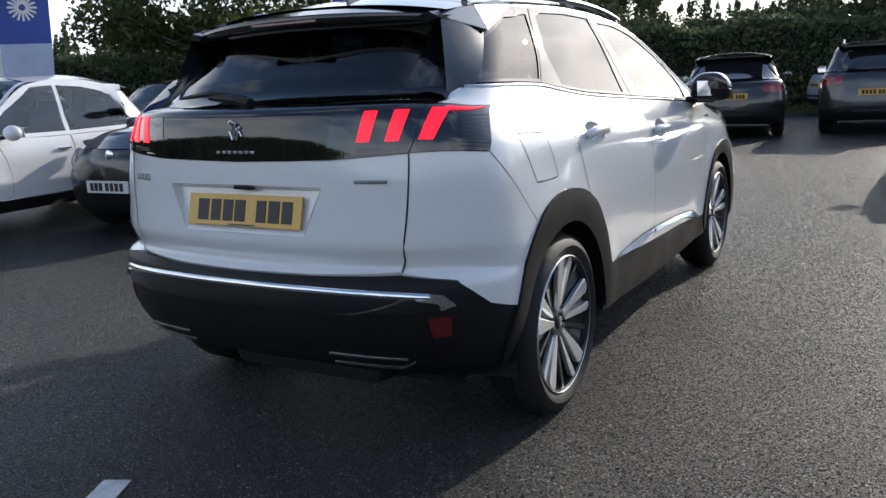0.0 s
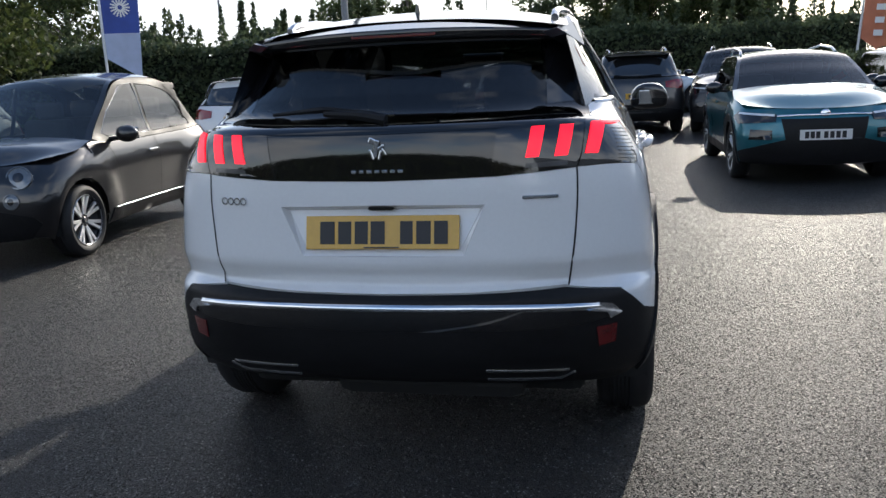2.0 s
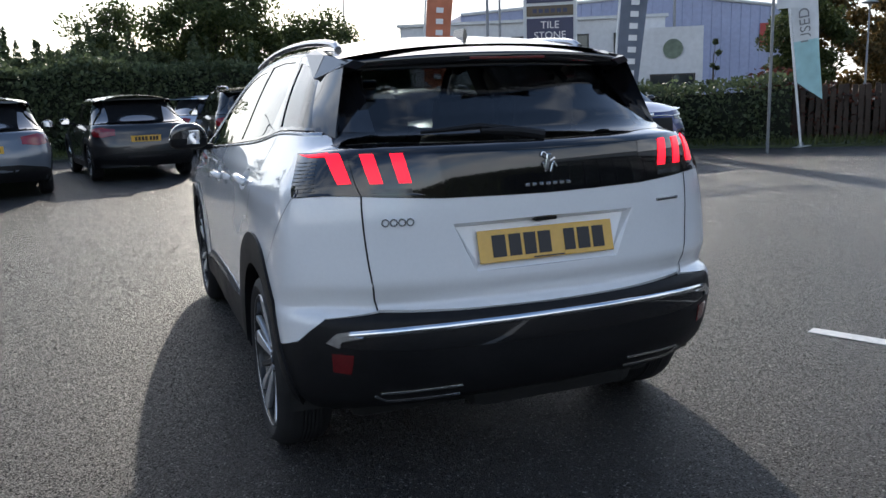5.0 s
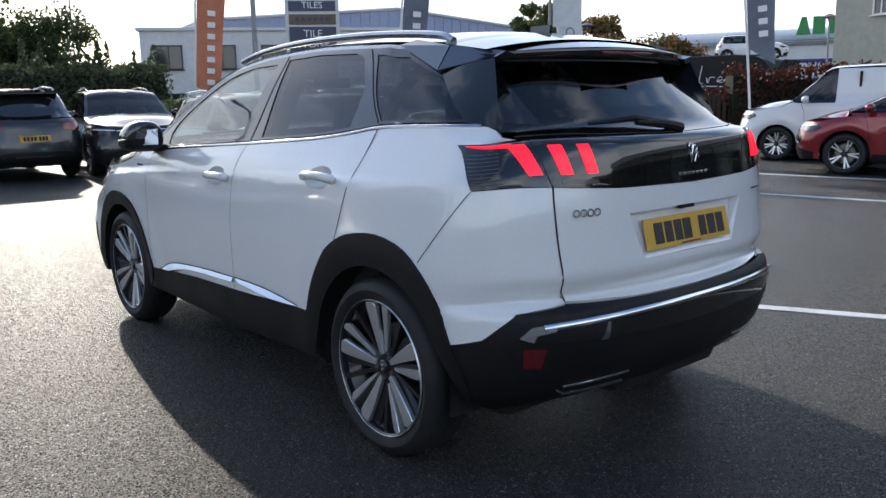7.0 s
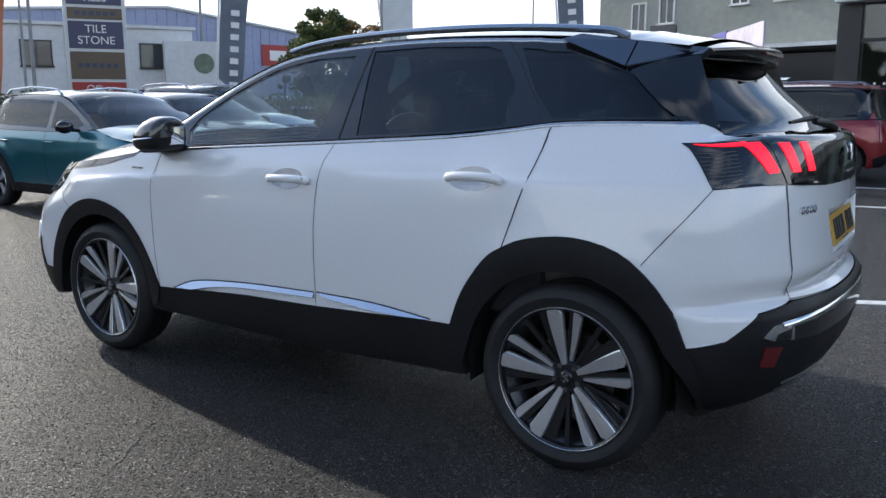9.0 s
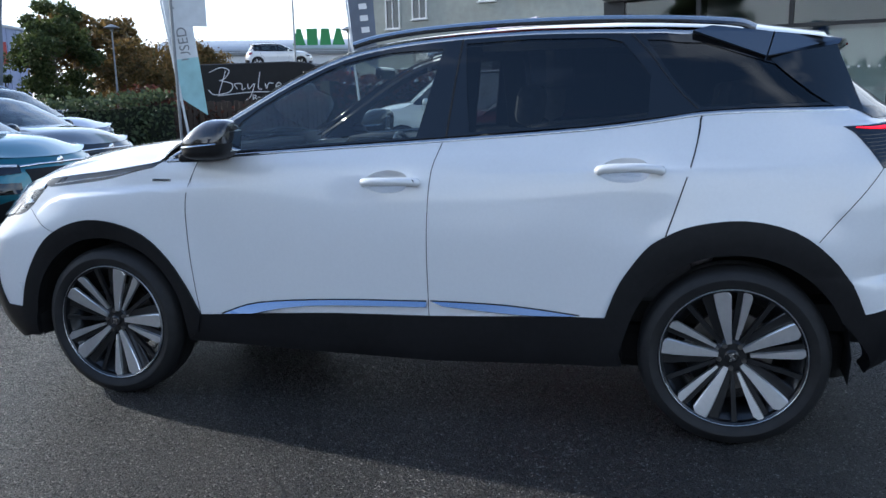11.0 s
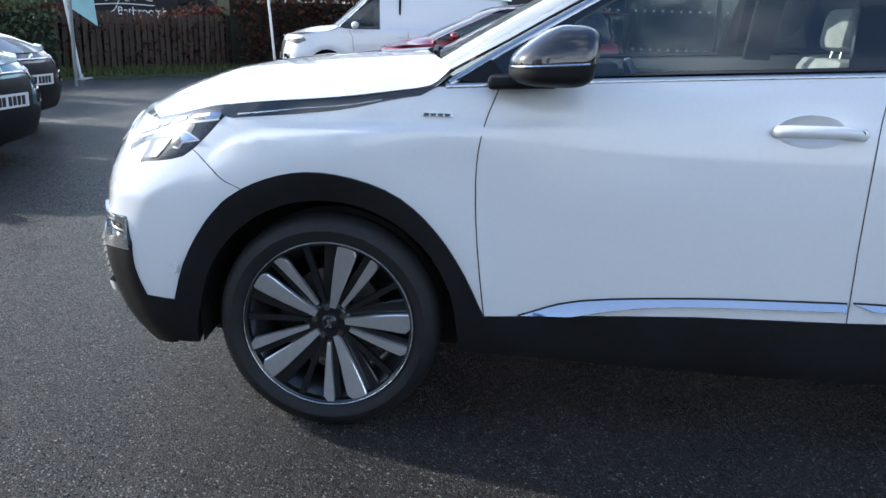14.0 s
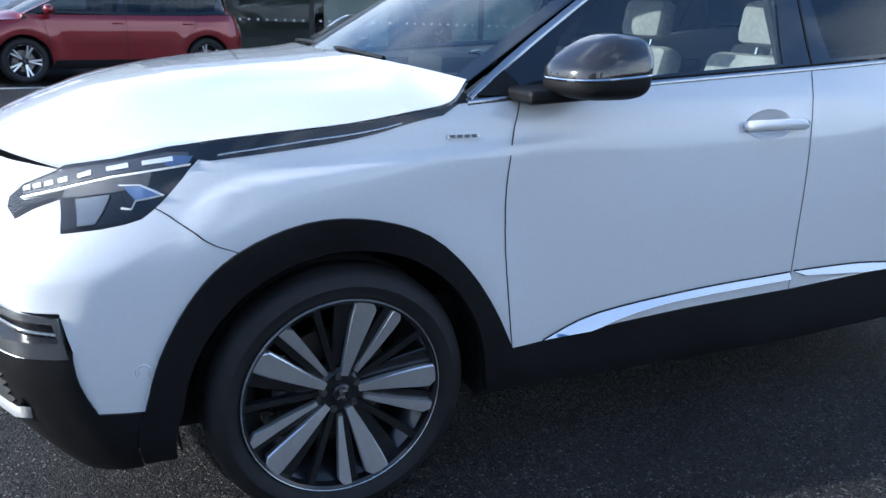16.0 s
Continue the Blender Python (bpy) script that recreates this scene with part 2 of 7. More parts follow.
def sm(pts, n=6):
    """A rounded line through points (Catmull-Rom), ends included."""
    p = [np.array(q, float) for q in pts]
    p = [2 * p[0] - p[1], *p, 2 * p[-1] - p[-2]]
    out = []
    for i in range(1, len(p) - 2):
        for j in range(n):
            t = j / n
            out.append(tuple(0.5 * (2 * p[i] + (p[i + 1] - p[i - 1]) * t + (2 * p[i - 1] - 5 * p[i] + 4 * p[i + 1] - p[i + 2]) * t * t + (3 * p[i] - p[i - 1] - 3 * p[i + 1] + p[i + 2]) * t**3)))
    return out + [tuple(p[-2])]


def arc(cy, cz, r, a0, a1, n=18, rz=None):
    return [(cy + r * math.cos(radians(a0 + (a1 - a0) * i / n)), cz + (rz or r) * math.sin(radians(a0 + (a1 - a0) * i / n))) for i in range(n + 1)]


def mesh_of(verts, faces, normals=None, mirror=False, smooth=True, name="mesh"):
    v = np.array(verts, float)
    if mirror:
        v = v * (-1, 1, 1)
        faces = [tuple(reversed(f)) for f in faces]
        normals = None if normals is None else np.array(normals) * (-1, 1, 1)
    me = bpy.data.meshes.new(name)
    me.from_pydata(v.tolist(), [], [tuple(int(i) for i in f) for f in faces])
    if smooth:
        me.polygons.foreach_set("use_smooth", [True] * len(me.polygons))
    me.update()
    if normals is not None:
        me.normals_split_custom_set_from_vertices(np.array(normals).tolist())
    return me


def put(name, me, material, parent=None, label="", m=None):
    """Links a mesh as one part under a thing or a part."""
    if material is not None and not me.materials:
        me.materials.append(material)
    ob = new(name, me)
    if parent is not None:
        ob.parent = parent
    if m is not None:
        ob.matrix_basis = m
    if label:
        ob["label"] = label
    return ob


def part(name, bm, material, parent=None, label="", smooth=False, m=None):
    me = bpy.data.meshes.new(name)
    bmesh.ops.recalc_face_normals(bm, faces=bm.faces)
    bm.to_mesh(me)
    bm.free()
    if smooth:
        me.polygons.foreach_set("use_smooth", [True] * len(me.polygons))
        me.set_sharp_from_angle(angle=radians(38))
    return put(name, me, material, parent, label, m)


def thing(name, label, category, m=None, group=""):
    ob = new(name)
    if m is not None:
        ob.matrix_basis = m
    return tagged(ob, label, category, group)


def add_box(bm, cx, cy, cz, sx, sy, sz, rot=None, bevel=0.0):
    m = Matrix.Translation((cx, cy, cz)) @ (rot or Matrix.Identity(4)) @ Matrix.Diagonal((sx, sy, sz, 1))
    r = bmesh.ops.create_cube(bm, size=1.0, matrix=m)
    if bevel:
        edges = list({e for v in r["verts"] for e in v.link_edges})
        bmesh.ops.bevel(bm, geom=edges, offset=bevel, segments=2, affect="EDGES", profile=0.5)
    return bm


def box(cx, cy, cz, sx, sy, sz, rot=None, bevel=0.0):
    return add_box(bmesh.new(), cx, cy, cz, sx, sy, sz, rot, bevel)


def lathe(profile, segs=48, axis="X", closed=False):
    """Turns (radius, along) points about an axis; verts and faces."""
    v, f = [], []
    n = len(profile)
    for i in range(segs):
        a = 2 * math.pi * i / segs
        for r, s in profile:
            c, q = r * math.cos(a), r * math.sin(a)
            v.append((s, c, q) if axis == "X" else (c, s, q) if axis == "Y" else (c, q, s))
    for i in range(segs):
        j = (i + 1) % segs
        for k in range(n - (0 if closed else 1)):
            k2 = (k + 1) % n
            f.append((i * n + k, i * n + k2, j * n + k2, j * n + k))
    return v, f


def lathe_bm(profile, segs=48, axis="X", closed=False, m=None):
    v, f = lathe(profile, segs, axis, closed)
    bm = bmesh.new()
    vs = [bm.verts.new(p) for p in v]
    for q in f:
        try:
            bm.faces.new([vs[i] for i in q])
        except ValueError:
            pass
    bmesh.ops.remove_doubles(bm, verts=bm.verts, dist=1e-5)
    if m is not None:
        bm.transform(m)
    return bm


def tube(points, r, segs=8, close=True):
    """A round bar along points; r may be one radius or one for each point."""
    bm = bmesh.new()
    pts = [Vector(p) for p in points]
    rings = []
    for i, p in enumerate(pts):
        d = (pts[min(i + 1, len(pts) - 1)] - pts[max(i - 1, 0)]).normalized()
        up = Vector((0, 0, 1)) if abs(d.z) < 0.9 else Vector((1, 0, 0))
        a = d.cross(up).normalized()
        b = a.cross(d)
        rr = r[i] if isinstance(r, (list, tuple)) else r
        rings.append([bm.verts.new(p + rr * (math.cos(2 * math.pi * k / segs) * a + math.sin(2 * math.pi * k / segs) * b)) for k in range(segs)])
    for q, w in zip(rings, rings[1:]):
        for k in range(segs):
            bm.faces.new((q[k], q[(k + 1) % segs], w[(k + 1) % segs], w[k]))
    if close:
        bm.faces.new(rings[0])
        bm.faces.new(rings[-1])
    return bm


def prism(outline, depth, m=None, bevel=0.0):
    """A flat outline in x and z pushed back along y."""
    bm = bmesh.new()
    vs = [bm.verts.new((x, 0, z)) for x, z in outline]
    f = bm.faces.new(vs)
    r = bmesh.ops.extrude_face_region(bm, geom=[f])
    bmesh.ops.translate(bm, verts=[g for g in r["geom"] if isinstance(g, bmesh.types.BMVert)], vec=(0, depth, 0))
    if bevel:
        bmesh.ops.bevel(bm, geom=bm.edges[:], offset=bevel, segments=2, affect="EDGES")
    if m is not None:
        bm.transform(m)
    return bm


def text_mesh(words, size, depth=0.002, align="CENTER"):
    """Raised lettering in the built-in font as a mesh: x right, y up."""
    cu = bpy.data.curves.new("lettering", "FONT")
    cu.body, cu.size, cu.extrude, cu.align_x, cu.align_y = words, size, depth, align, "CENTER"
    tmp = bpy.data.objects.new("lettering", cu)
    me = bpy.data.meshes.new_from_object(tmp)
    bpy.data.objects.remove(tmp)
    bpy.data.curves.remove(cu)
    return me


# ---------------------------------------------------------------- car body surface
class Shape:
    """A car's skin: horizontal slices that follow one plan line, from the middle of the tail (u = 0) round the left side to the nose (u = U)."""

    def __init__(self, wide, tail, nose, rear, mid, front, flares=(), squash=((0.5, 0.62), (0.85, 1.0)), flare=0.012, warp=None, creases=()):
        self.w, self.yr, self.yf, self.k = pchip(wide), pchip(tail), pchip(nose), pchip([(0, squash[0][1]), *squash, (3, squash[-1][1])])
        rows = [(fx, 1, 0, d, 0) for fx, d in rear] + [(fx, 0, 0, y, 0) for fx, y in mid] + [(fx, 0, 1, 0, d) for fx, d in front]
        rows = np.array(rows, float)
        zz = 0.75
        px = rows[:, 0] * self.w(zz)
        py = rows[:, 1] * self.yr(zz) + rows[:, 2] * self.yf(zz) + rows[:, 3] - rows[:, 4]
        t = np.r_[0, np.cumsum(np.hypot(np.diff(px), np.diff(py)))]
        self.U = t[-1]
        ends = (rows[1, 0] - rows[0, 0]) / (t[1] - t[0]), (rows[-1, 0] - rows[-2, 0]) / (t[-1] - t[-2])
        self.f = [spline(t, rows[:, i], ends[0] if i == 0 else 0, ends[1] if i == 0 else 0) for i in range(5)]
        self.flares, self.amount, self.warp, self.creases = flares, flare, warp, creases
        self.us = np.linspace(0, self.U, 400)

    def raw(self, u, z):
        u, z = np.asarray(u, float), np.asarray(z, float)
        sign = np.where((u < 0) | (u > self.U), 1.0, -1.0)
        q = np.abs(u)
        q = np.where(q > self.U, 2 * self.U - q, q)
        fx, a, b, c, d = [g(q) for g in self.f]
        x = np.clip(fx, 0, 1.02) * self.w(z)
        y = a * self.yr(z) + b * self.yf(z) + c - self.k(z) * d
        for cy, cz in self.flares:
            r = np.hypot(y - cy, z - cz)
            x = x + self.amount * np.exp(-((r - 0.47) / 0.10) ** 2) * np.clip(fx, 0, 1) ** 4
        for line, depth in self.creases:
            zc, amp = line(y), depth(y)
            x = x + amp * np.where(z < zc, np.exp(-((z - zc) / 0.12) ** 2), np.exp(-((z - zc) / 0.018) ** 2))
        return x * sign, y, z

    def pt(self, u, z):
        p = np.stack(np.broadcast_arrays(*self.raw(u, z)), -1)
        return self.warp(p) if self.warp else p

    def nrm(self, u, z):
        e = 0.004
        a = self.pt(np.asarray(u) + e, z) - self.pt(np.asarray(u) - e, z)
        b = self.pt(u, np.asarray(z) + e) - self.pt(u, np.asarray(z) - e)
        n = np.cross(b, a)
        return n / np.linalg.norm(n, axis=-1, keepdims=True)

    def uz(self, p):
        if len(p) == 2:
            p = ("s", *p)
        kind, a, z = p
        x, y, _ = self.raw(self.us, np.full(400, z))
        x = np.abs(x)
        if kind == "s":
            return float(np.interp(a, y, self.us)), z
        top = int(np.argmax(x))
        if kind == "r":
            return float(np.interp(abs(a), x[:top + 1], self.us[:top + 1])) * (1 if a <= 0 else -1), z
        q = float(np.interp(abs(a), x[top:][::-1], self.us[top:][::-1]))
        return (q if a <= 0 else 2 * self.U - q), z


def surf(S, outline, step=0.05, off=0.0, thick=0.012, holes=(), tilt=0.0, top=None):
    """A panel cut out of the skin: outline points are (y, z) on the flank, ('r', x, z) on the tail, ('f', x, z) on the nose. Verts, faces, normals."""
    loops = []
    for loop in (outline, *holes):
        p = [S.uz(q) for q in loop]
        d = []
        for a, b in zip(p, p[1:] + p[:1]):
            n = max(1, int(math.hypot(b[0] - a[0], b[1] - a[1]) / (step * 1.5)))
            d += [(a[0] + (b[0] - a[0]) * i / n, a[1] + (b[1] - a[1]) * i / n) for i in range(n)]
        loops.append([Vector((q[0], q[1], 0)) for q in d])
    flat = [v for loop in loops for v in loop]
    bm = bmesh.new()
    vs = [bm.verts.new(v) for v in flat]
    for t in tessellate_polygon(loops):
        try:
            bm.faces.new([vs[i] for i in t])
        except ValueError:
            pass
    lo, hi = np.min([v[:2] for v in flat], 0), np.max([v[:2] for v in flat], 0)
    for ax in (0, 1):
        q = math.ceil(lo[ax] / step + 0.01) * step
        while q < hi[ax] - 0.004:
            co, no = [0, 0, 0], [0, 0, 0]
            co[ax], no[ax] = q, 1
            bmesh.ops.bisect_plane(bm, geom=bm.verts[:] + bm.edges[:] + bm.faces[:], plane_co=co, plane_no=no, dist=1e-5)
            q += step
    bm.verts.index_update()
    uv = np.array([v.co[:2] for v in bm.verts])
    faces = [[v.index for v in f.verts] for f in bm.faces]
    rim = [(e.verts[0].index, e.verts[1].index) for e in bm.edges if len(e.link_faces) == 1]
    bm.free()
    P, N = S.pt(uv[:, 0], uv[:, 1]), S.nrm(uv[:, 0], uv[:, 1])
    if tilt:
        zt = np.interp(P[:, 1], [q[0] for q in top], [q[1] for q in top])
        P = P + N * (tilt * np.clip(zt - uv[:, 1], 0, 0.05))[:, None]
        N = N + np.array([0, 0, tilt])
        N = N / np.linalg.norm(N, axis=1, keepdims=True)
    # faces must look outward
    if sum(np.dot(np.cross(P[f[1]] - P[f[0]], P[f[2]] - P[f[1]]), N[f[0]]) for f in faces) < 0:
        faces = [f[::-1] for f in faces]
    n = len(P)
    V, F, NN = [*(P + N * off)], list(faces), [*N]
    if thick:
        V += [*(P + N * (off - thick))]
        NN += [*(-N)]
        F += [[i + n for i in f[::-1]] for f in faces]
        for a, b in rim:
            k = len(V)
            q = [P[a] + N[a] * off, P[b] + N[b] * off, P[b] + N[b] * (off - thick), P[a] + N[a] * (off - thick)]
            nn = np.cross(q[1] - q[0], q[3] - q[0])
            nn = nn / (np.linalg.norm(nn) + 1e-12)
            V += q
            NN += [nn] * 4
            F.append([k, k + 1, k + 2, k + 3])
    return V, F, NN


def bowl(S, outline, depth):
    """A shallow dish let into the skin within an outline."""
    p = np.array([S.uz(q) for q in outline])
    c = p.mean(0)
    V, F, n = [], [], len(p)
    for t in (1.0, 0.93, 0.8, 0.6, 0.35, 0.1):
        q = c + (p - c) * t
        V += [*(S.pt(q[:, 0], q[:, 1]) - S.nrm(q[:, 0], q[:, 1]) * depth * (1 - t**3))]
    for r in range(5):
        F += [[r * n + i, r * n + (i + 1) % n, (r + 1) * n + (i + 1) % n, (r + 1) * n + i] for i in range(n)]
    F.append([5 * n + i for i in range(n)])
    f0 = F[0]
    if np.dot(np.cross(V[f0[1]] - V[f0[0]], V[f0[2]] - V[f0[1]]), S.nrm(c[0], c[1])) < 0:
        F = [f[::-1] for f in F]
    return V, F, None


def skin(name, data, material, parent, label="", mirror=False):
    return put(name, mesh_of(*data, mirror=mirror, name=name), material, parent, label)


def ribbon(S, line, width, off=0.0015, step=0.03, height=0.0):
    """A thin strip that follows a line on the skin."""
    p = np.array([S.uz(q) for q in line], float)
    q = [p[0]]
    for a, b in zip(p, p[1:]):
        n = max(1, int(np.linalg.norm(b - a) / step))
        q += [a + (b - a) * i / n for i in range(1, n + 1)]
    q = np.array(q)
    d = np.gradient(q, axis=0)
    d /= np.linalg.norm(d, axis=1, keepdims=True) + 1e-9
    s = np.stack([-d[:, 1], d[:, 0]], 1) * width / 2
    A, B = q + s, q - s
    PA, PB, NA, NB = S.pt(A[:, 0], A[:, 1]), S.pt(B[:, 0], B[:, 1]), S.nrm(A[:, 0], A[:, 1]), S.nrm(B[:, 0], B[:, 1])
    n = len(q)
    if not height:
        V = [*(PA + NA * off), *(PB + NB * off)]
        F = [[i, i + 1, n + i + 1, n + i] for i in range(n - 1)]
        N = [*NA, *NB]
    else:
        C = (PA + PB) / 2 + (NA + NB) / 2 * (off + height)
        V = [*(PA + NA * (off - 0.004)), *C, *(PB + NB * (off - 0.004))]
        sd = (PA - PB) / np.linalg.norm(PA - PB, axis=1, keepdims=True)
        N = [*((NA + sd) / 1.5), *NA, *((NB - sd) / 1.5)]
        F = [[i, i + 1, n + i + 1, n + i] for i in range(n - 1)] + [[n + i, n + i + 1, 2 * n + i + 1, 2 * n + i] for i in range(n - 1)]
    f0 = F[len(F) // 2]
    if np.dot(np.cross(np.array(V[f0[1]]) - V[f0[0]], np.array(V[f0[2]]) - V[f0[1]]), NA[n // 2]) < 0:
        F = [f[::-1] for f in F]
    return V, F, N


def grid(f, ns, nv, s0=0.0, s1=1.0, v0=-1.0, v1=1.0, thick=0.0):
    """A patch from f(s, v): verts, faces, normals (looking up)."""
    s, v = np.meshgrid(np.linspace(s0, s1, ns), np.linspace(v0, v1, nv), indexing="ij")
    e = 1e-3
    P = f(s, v)
    n = np.cross(f(s + e, v) - f(s - e, v), f(s, v + e) - f(s, v - e))
    n = n / (np.linalg.norm(n, axis=-1, keepdims=True) + 1e-12)
    n = np.where(n[..., 2:3] < 0, -n, n)
    P, n = P.reshape(-1, 3), n.reshape(-1, 3)
    F = [[i * nv + j, i * nv + j + 1, (i + 1) * nv + j + 1, (i + 1) * nv + j] for i in range(ns - 1) for j in range(nv - 1)]
    f0 = F[0]
    if np.dot(np.cross(P[f0[1]] - P[f0[0]], P[f0[2]] - P[f0[1]]), n[f0[0]]) < 0:
        F = [q[::-1] for q in F]
    V, N = [*P], [*n]
    if thick:
        k = len(P)
        V += [*(P - n * thick)]
        N += [*(-n)]
        F += [[i + k for i in q[::-1]] for q in F]
    return V, F, N


def top_line(edge, centre, half, warp=None):
    """Bonnet, windscreen or roof between an edge line (y, z) and a centre line (y, z); half gives the edge's half width from (y, z)."""
    te, tcn = np.linspace(0, 1, len(edge)), np.linspace(0, 1, len(centre))
    ey, ez = pchip([(t, q[0]) for t, q in zip(te, edge)]), pchip([(t, q[1]) for t, q in zip(te, edge)])
    cy, cz = pchip([(t, q[0]) for t, q in zip(tcn, centre)]), pchip([(t, q[1]) for t, q in zip(tcn, centre)])

    def f(s, v, power=2.4):
        a, b = ey(s), ez(s)
        x = half(a, b)
        p = np.stack([v * x, a + (cy(s) - a) * (1 - v * v), b + (cz(s) - b) * (1 - np.abs(v) ** power)], -1)
        return warp(p) if warp else p
    return f

# ---------------------------------------------------------------- wheels
def blade(a0, a1, r0, r1, w0, w1, z0, z1, th=0.018, tip=1.0):
    """A spoke from radius r0 to r1 whose middle line turns from angle a0 to a1; w0, w1 its widths, tip the share of w1 left at the rim; z0, z1 its height towards the outside."""
    bm = bmesh.new()
    rows = []
    for t in (0, 0.25, 0.5, 0.75, 0.9, 1.0):
        a, r, z = a0 + (a1 - a0) * t, r0 + (r1 - r0) * t, z0 + (z1 - z0) * t
        w = w0 + (w1 - w0) * min(1.0, t / 0.85)
        lo, hi = -1.0, 1.0 if t <= 0.9 else 2 * tip - 1
        d, s = Vector((0, math.sin(a), math.cos(a))), Vector((0, math.cos(a), -math.sin(a)))
        o = Vector((z, 0, 0))
        rows.append([bm.verts.new(d * r + s * q * w / 2 + o - Vector((b, 0, 0))) for q, b in ((lo, th), (lo, 0.003), (lo * 0.88, 0), (hi - 0.12, 0), (hi, 0.003), (hi, th))])
    for p, q in zip(rows, rows[1:]):
        for k in range(5):
            bm.faces.new((p[k], p[k + 1], q[k + 1], q[k]))
        bm.faces.new((p[5], p[0], q[0], q[5]))
    bm.faces.new(rows[0])
    bm.faces.new(rows[-1])
    return bm


WHEELS = {}


def wheel(parent, x, y, out, R=0.345, rim=0.245, width=0.205, turn=0.0, style="twin", face=None, name="wheel"):
    """A wheel with its middle at (x, y, R); out is -1 on the left flank, 1 on the right."""
    face = face or M["alloy"]
    key = (round(R, 3), round(rim, 3), width, style, face.name)
    if key not in WHEELS:
        h = width / 2
        d = {}
        tp = [(rim - 0.006, h - 0.022), (rim + 0.012, h - 0.008), (rim + 0.03, h + 0.002), (R - 0.045, h + 0.004), (R - 0.022, h - 0.006), (R - 0.008, h - 0.022), (R - 0.001, h - 0.045)]
        tread = []
        for i in range(-3, 4):
            c = i * (h - 0.055) / 3.3
            tread += [(R, c + 0.011), (R, c - 0.011), (R - 0.008, c - 0.012), (R - 0.008, c - 0.016)]
        tread = tread[:-2][::-1]
        prof = tp + sorted(tread, key=lambda q: -q[1]) + [(r, -s) for r, s in reversed(tp)]
        d["tyre"] = lathe_bm(prof, 64, closed=True)
        lip = [(rim - 0.012, h - 0.035), (rim - 0.010, h - 0.012), (rim - 0.002, h - 0.006), (rim + 0.003, h - 0.014), (rim - 0.002, h - 0.04), (rim - 0.03, h - 0.06), (rim - 0.045, 0), (rim - 0.03, -h + 0.02), (rim, -h + 0.01), (rim - 0.006, -h + 0.004), (rim - 0.05, -h + 0.03), (rim - 0.055, 0), (rim - 0.045, h - 0.07)]
        d["barrel"] = lathe_bm(lip, 64, closed=True)
        d["lip"] = lathe_bm([(rim - 0.005, h - 0.013), (rim - 0.004, h - 0.008), (rim - 0.001, h - 0.005), (rim + 0.002, h - 0.010), (rim - 0.002, h - 0.014)], 72, closed=True)
        spokes, faces_ = [], []
        hubz, rimz = h - 0.035, h - 0.010
        if style == "twin":
            for i in range(5):
                a = radians(72 * i + 14)
                spokes.append(blade(a - 0.19, a - 0.16, 0.055, rim - 0.006, 0.05, 0.062, hubz - 0.024, rimz - 0.022))
                faces_.append(blade(a - 0.02, a + 0.02, 0.048, rim - 0.004, 0.020, 0.062, hubz, rimz, tip=0.72))
                b = a + radians(21)
                faces_.append(blade(b + 0.06, b + 0.02, 0.066, rim - 0.004, 0.012, 0.034, hubz - 0.002, rimz, tip=0.6))
                spokes.append(blade(b - 0.10, b - 0.08, 0.060, rim - 0.006, 0.022, 0.026, hubz - 0.016, rimz - 0.016))
                c = a + radians(43)
                spokes.append(blade(c, c, 0.058, rim - 0.006, 0.016, 0.020, hubz - 0.012, rimz - 0.010))
        else:
            for i in range(5 if style == "five" else 7):
                k = 5 if style == "five" else 7
                a = 2 * math.pi * i / k
                for s in (-1, 1):
                    faces_.append(blade(a + s * 0.09, a + s * 0.15, 0.05, rim - 0.004, 0.022, 0.03, hubz, rimz))
        d["spokes"], d["faces"] = spokes, faces_
        d["hub"] = lathe_bm([(0.0, hubz - 0.004), (0.052, hubz - 0.008), (0.064, hubz - 0.018), (0.07, hubz - 0.05), (0.0, hubz - 0.05)], 32)
        d["cap"] = lathe_bm([(0.0, hubz + 0.006), (0.019, hubz + 0.005), (0.025, hubz + 0.001), (0.026, hubz - 0.008)], 32)
        d["mark"] = [add_box(add_box(box(hubz + 0.006, 0, 0, 0.003, 0.008, 0.030, rot=Matrix.Rotation(0.35, 4, "X")), hubz + 0.006, 0.006, 0.009, 0.003, 0.016, 0.008), hubz + 0.006, -0.004, -0.006, 0.003, 0.024, 0.006, rot=Matrix.Rotation(0.7, 4, "X"))]
        d["disc"] = lathe_bm([(0.07, -0.012), (0.155, -0.012), (0.155, -0.032), (0.07, -0.032)], 40, closed=True)
        d["bolt"] = lathe_bm([(0.0, hubz + 0.002), (0.008, hubz + 0.002), (0.010, hubz - 0.002), (0.011, hubz - 0.03)], 10)
        d["cal"] = box(-0.022, -0.135, 0.03, 0.075, 0.07, 0.16, bevel=0.015)
        made = {}
        for k, v in d.items():
            made[k] = []
            for bm in (v if isinstance(v, list) else [v]):
                me = bpy.data.meshes.new(k)
                bmesh.ops.recalc_face_normals(bm, faces=bm.faces)
                bm.to_mesh(me)
                bm.free()
                me.polygons.foreach_set("use_smooth", [True] * len(me.polygons))
                me.set_sharp_from_angle(angle=radians(30))
                made[k].append(me)
        WHEELS[key] = made
    w = WHEELS[key]
    flip = Matrix.Rotation(math.pi, 4, "Z") if out < 0 else Matrix.Identity(4)
    m = Matrix.Translation((x, y, R)) @ flip @ Matrix.Rotation(radians(turn), 4, "X")
    ob = put(name, w["barrel"][0], M["alloy_dark"], parent, m=m)
    put("tyre", w["tyre"][0], M["rubber"], ob, "black rubber tyre")
    put("rim_edge", w["lip"][0], face, ob)
    for me in w["spokes"]:
        put("spoke_back", me, M["alloy_dark"], ob)
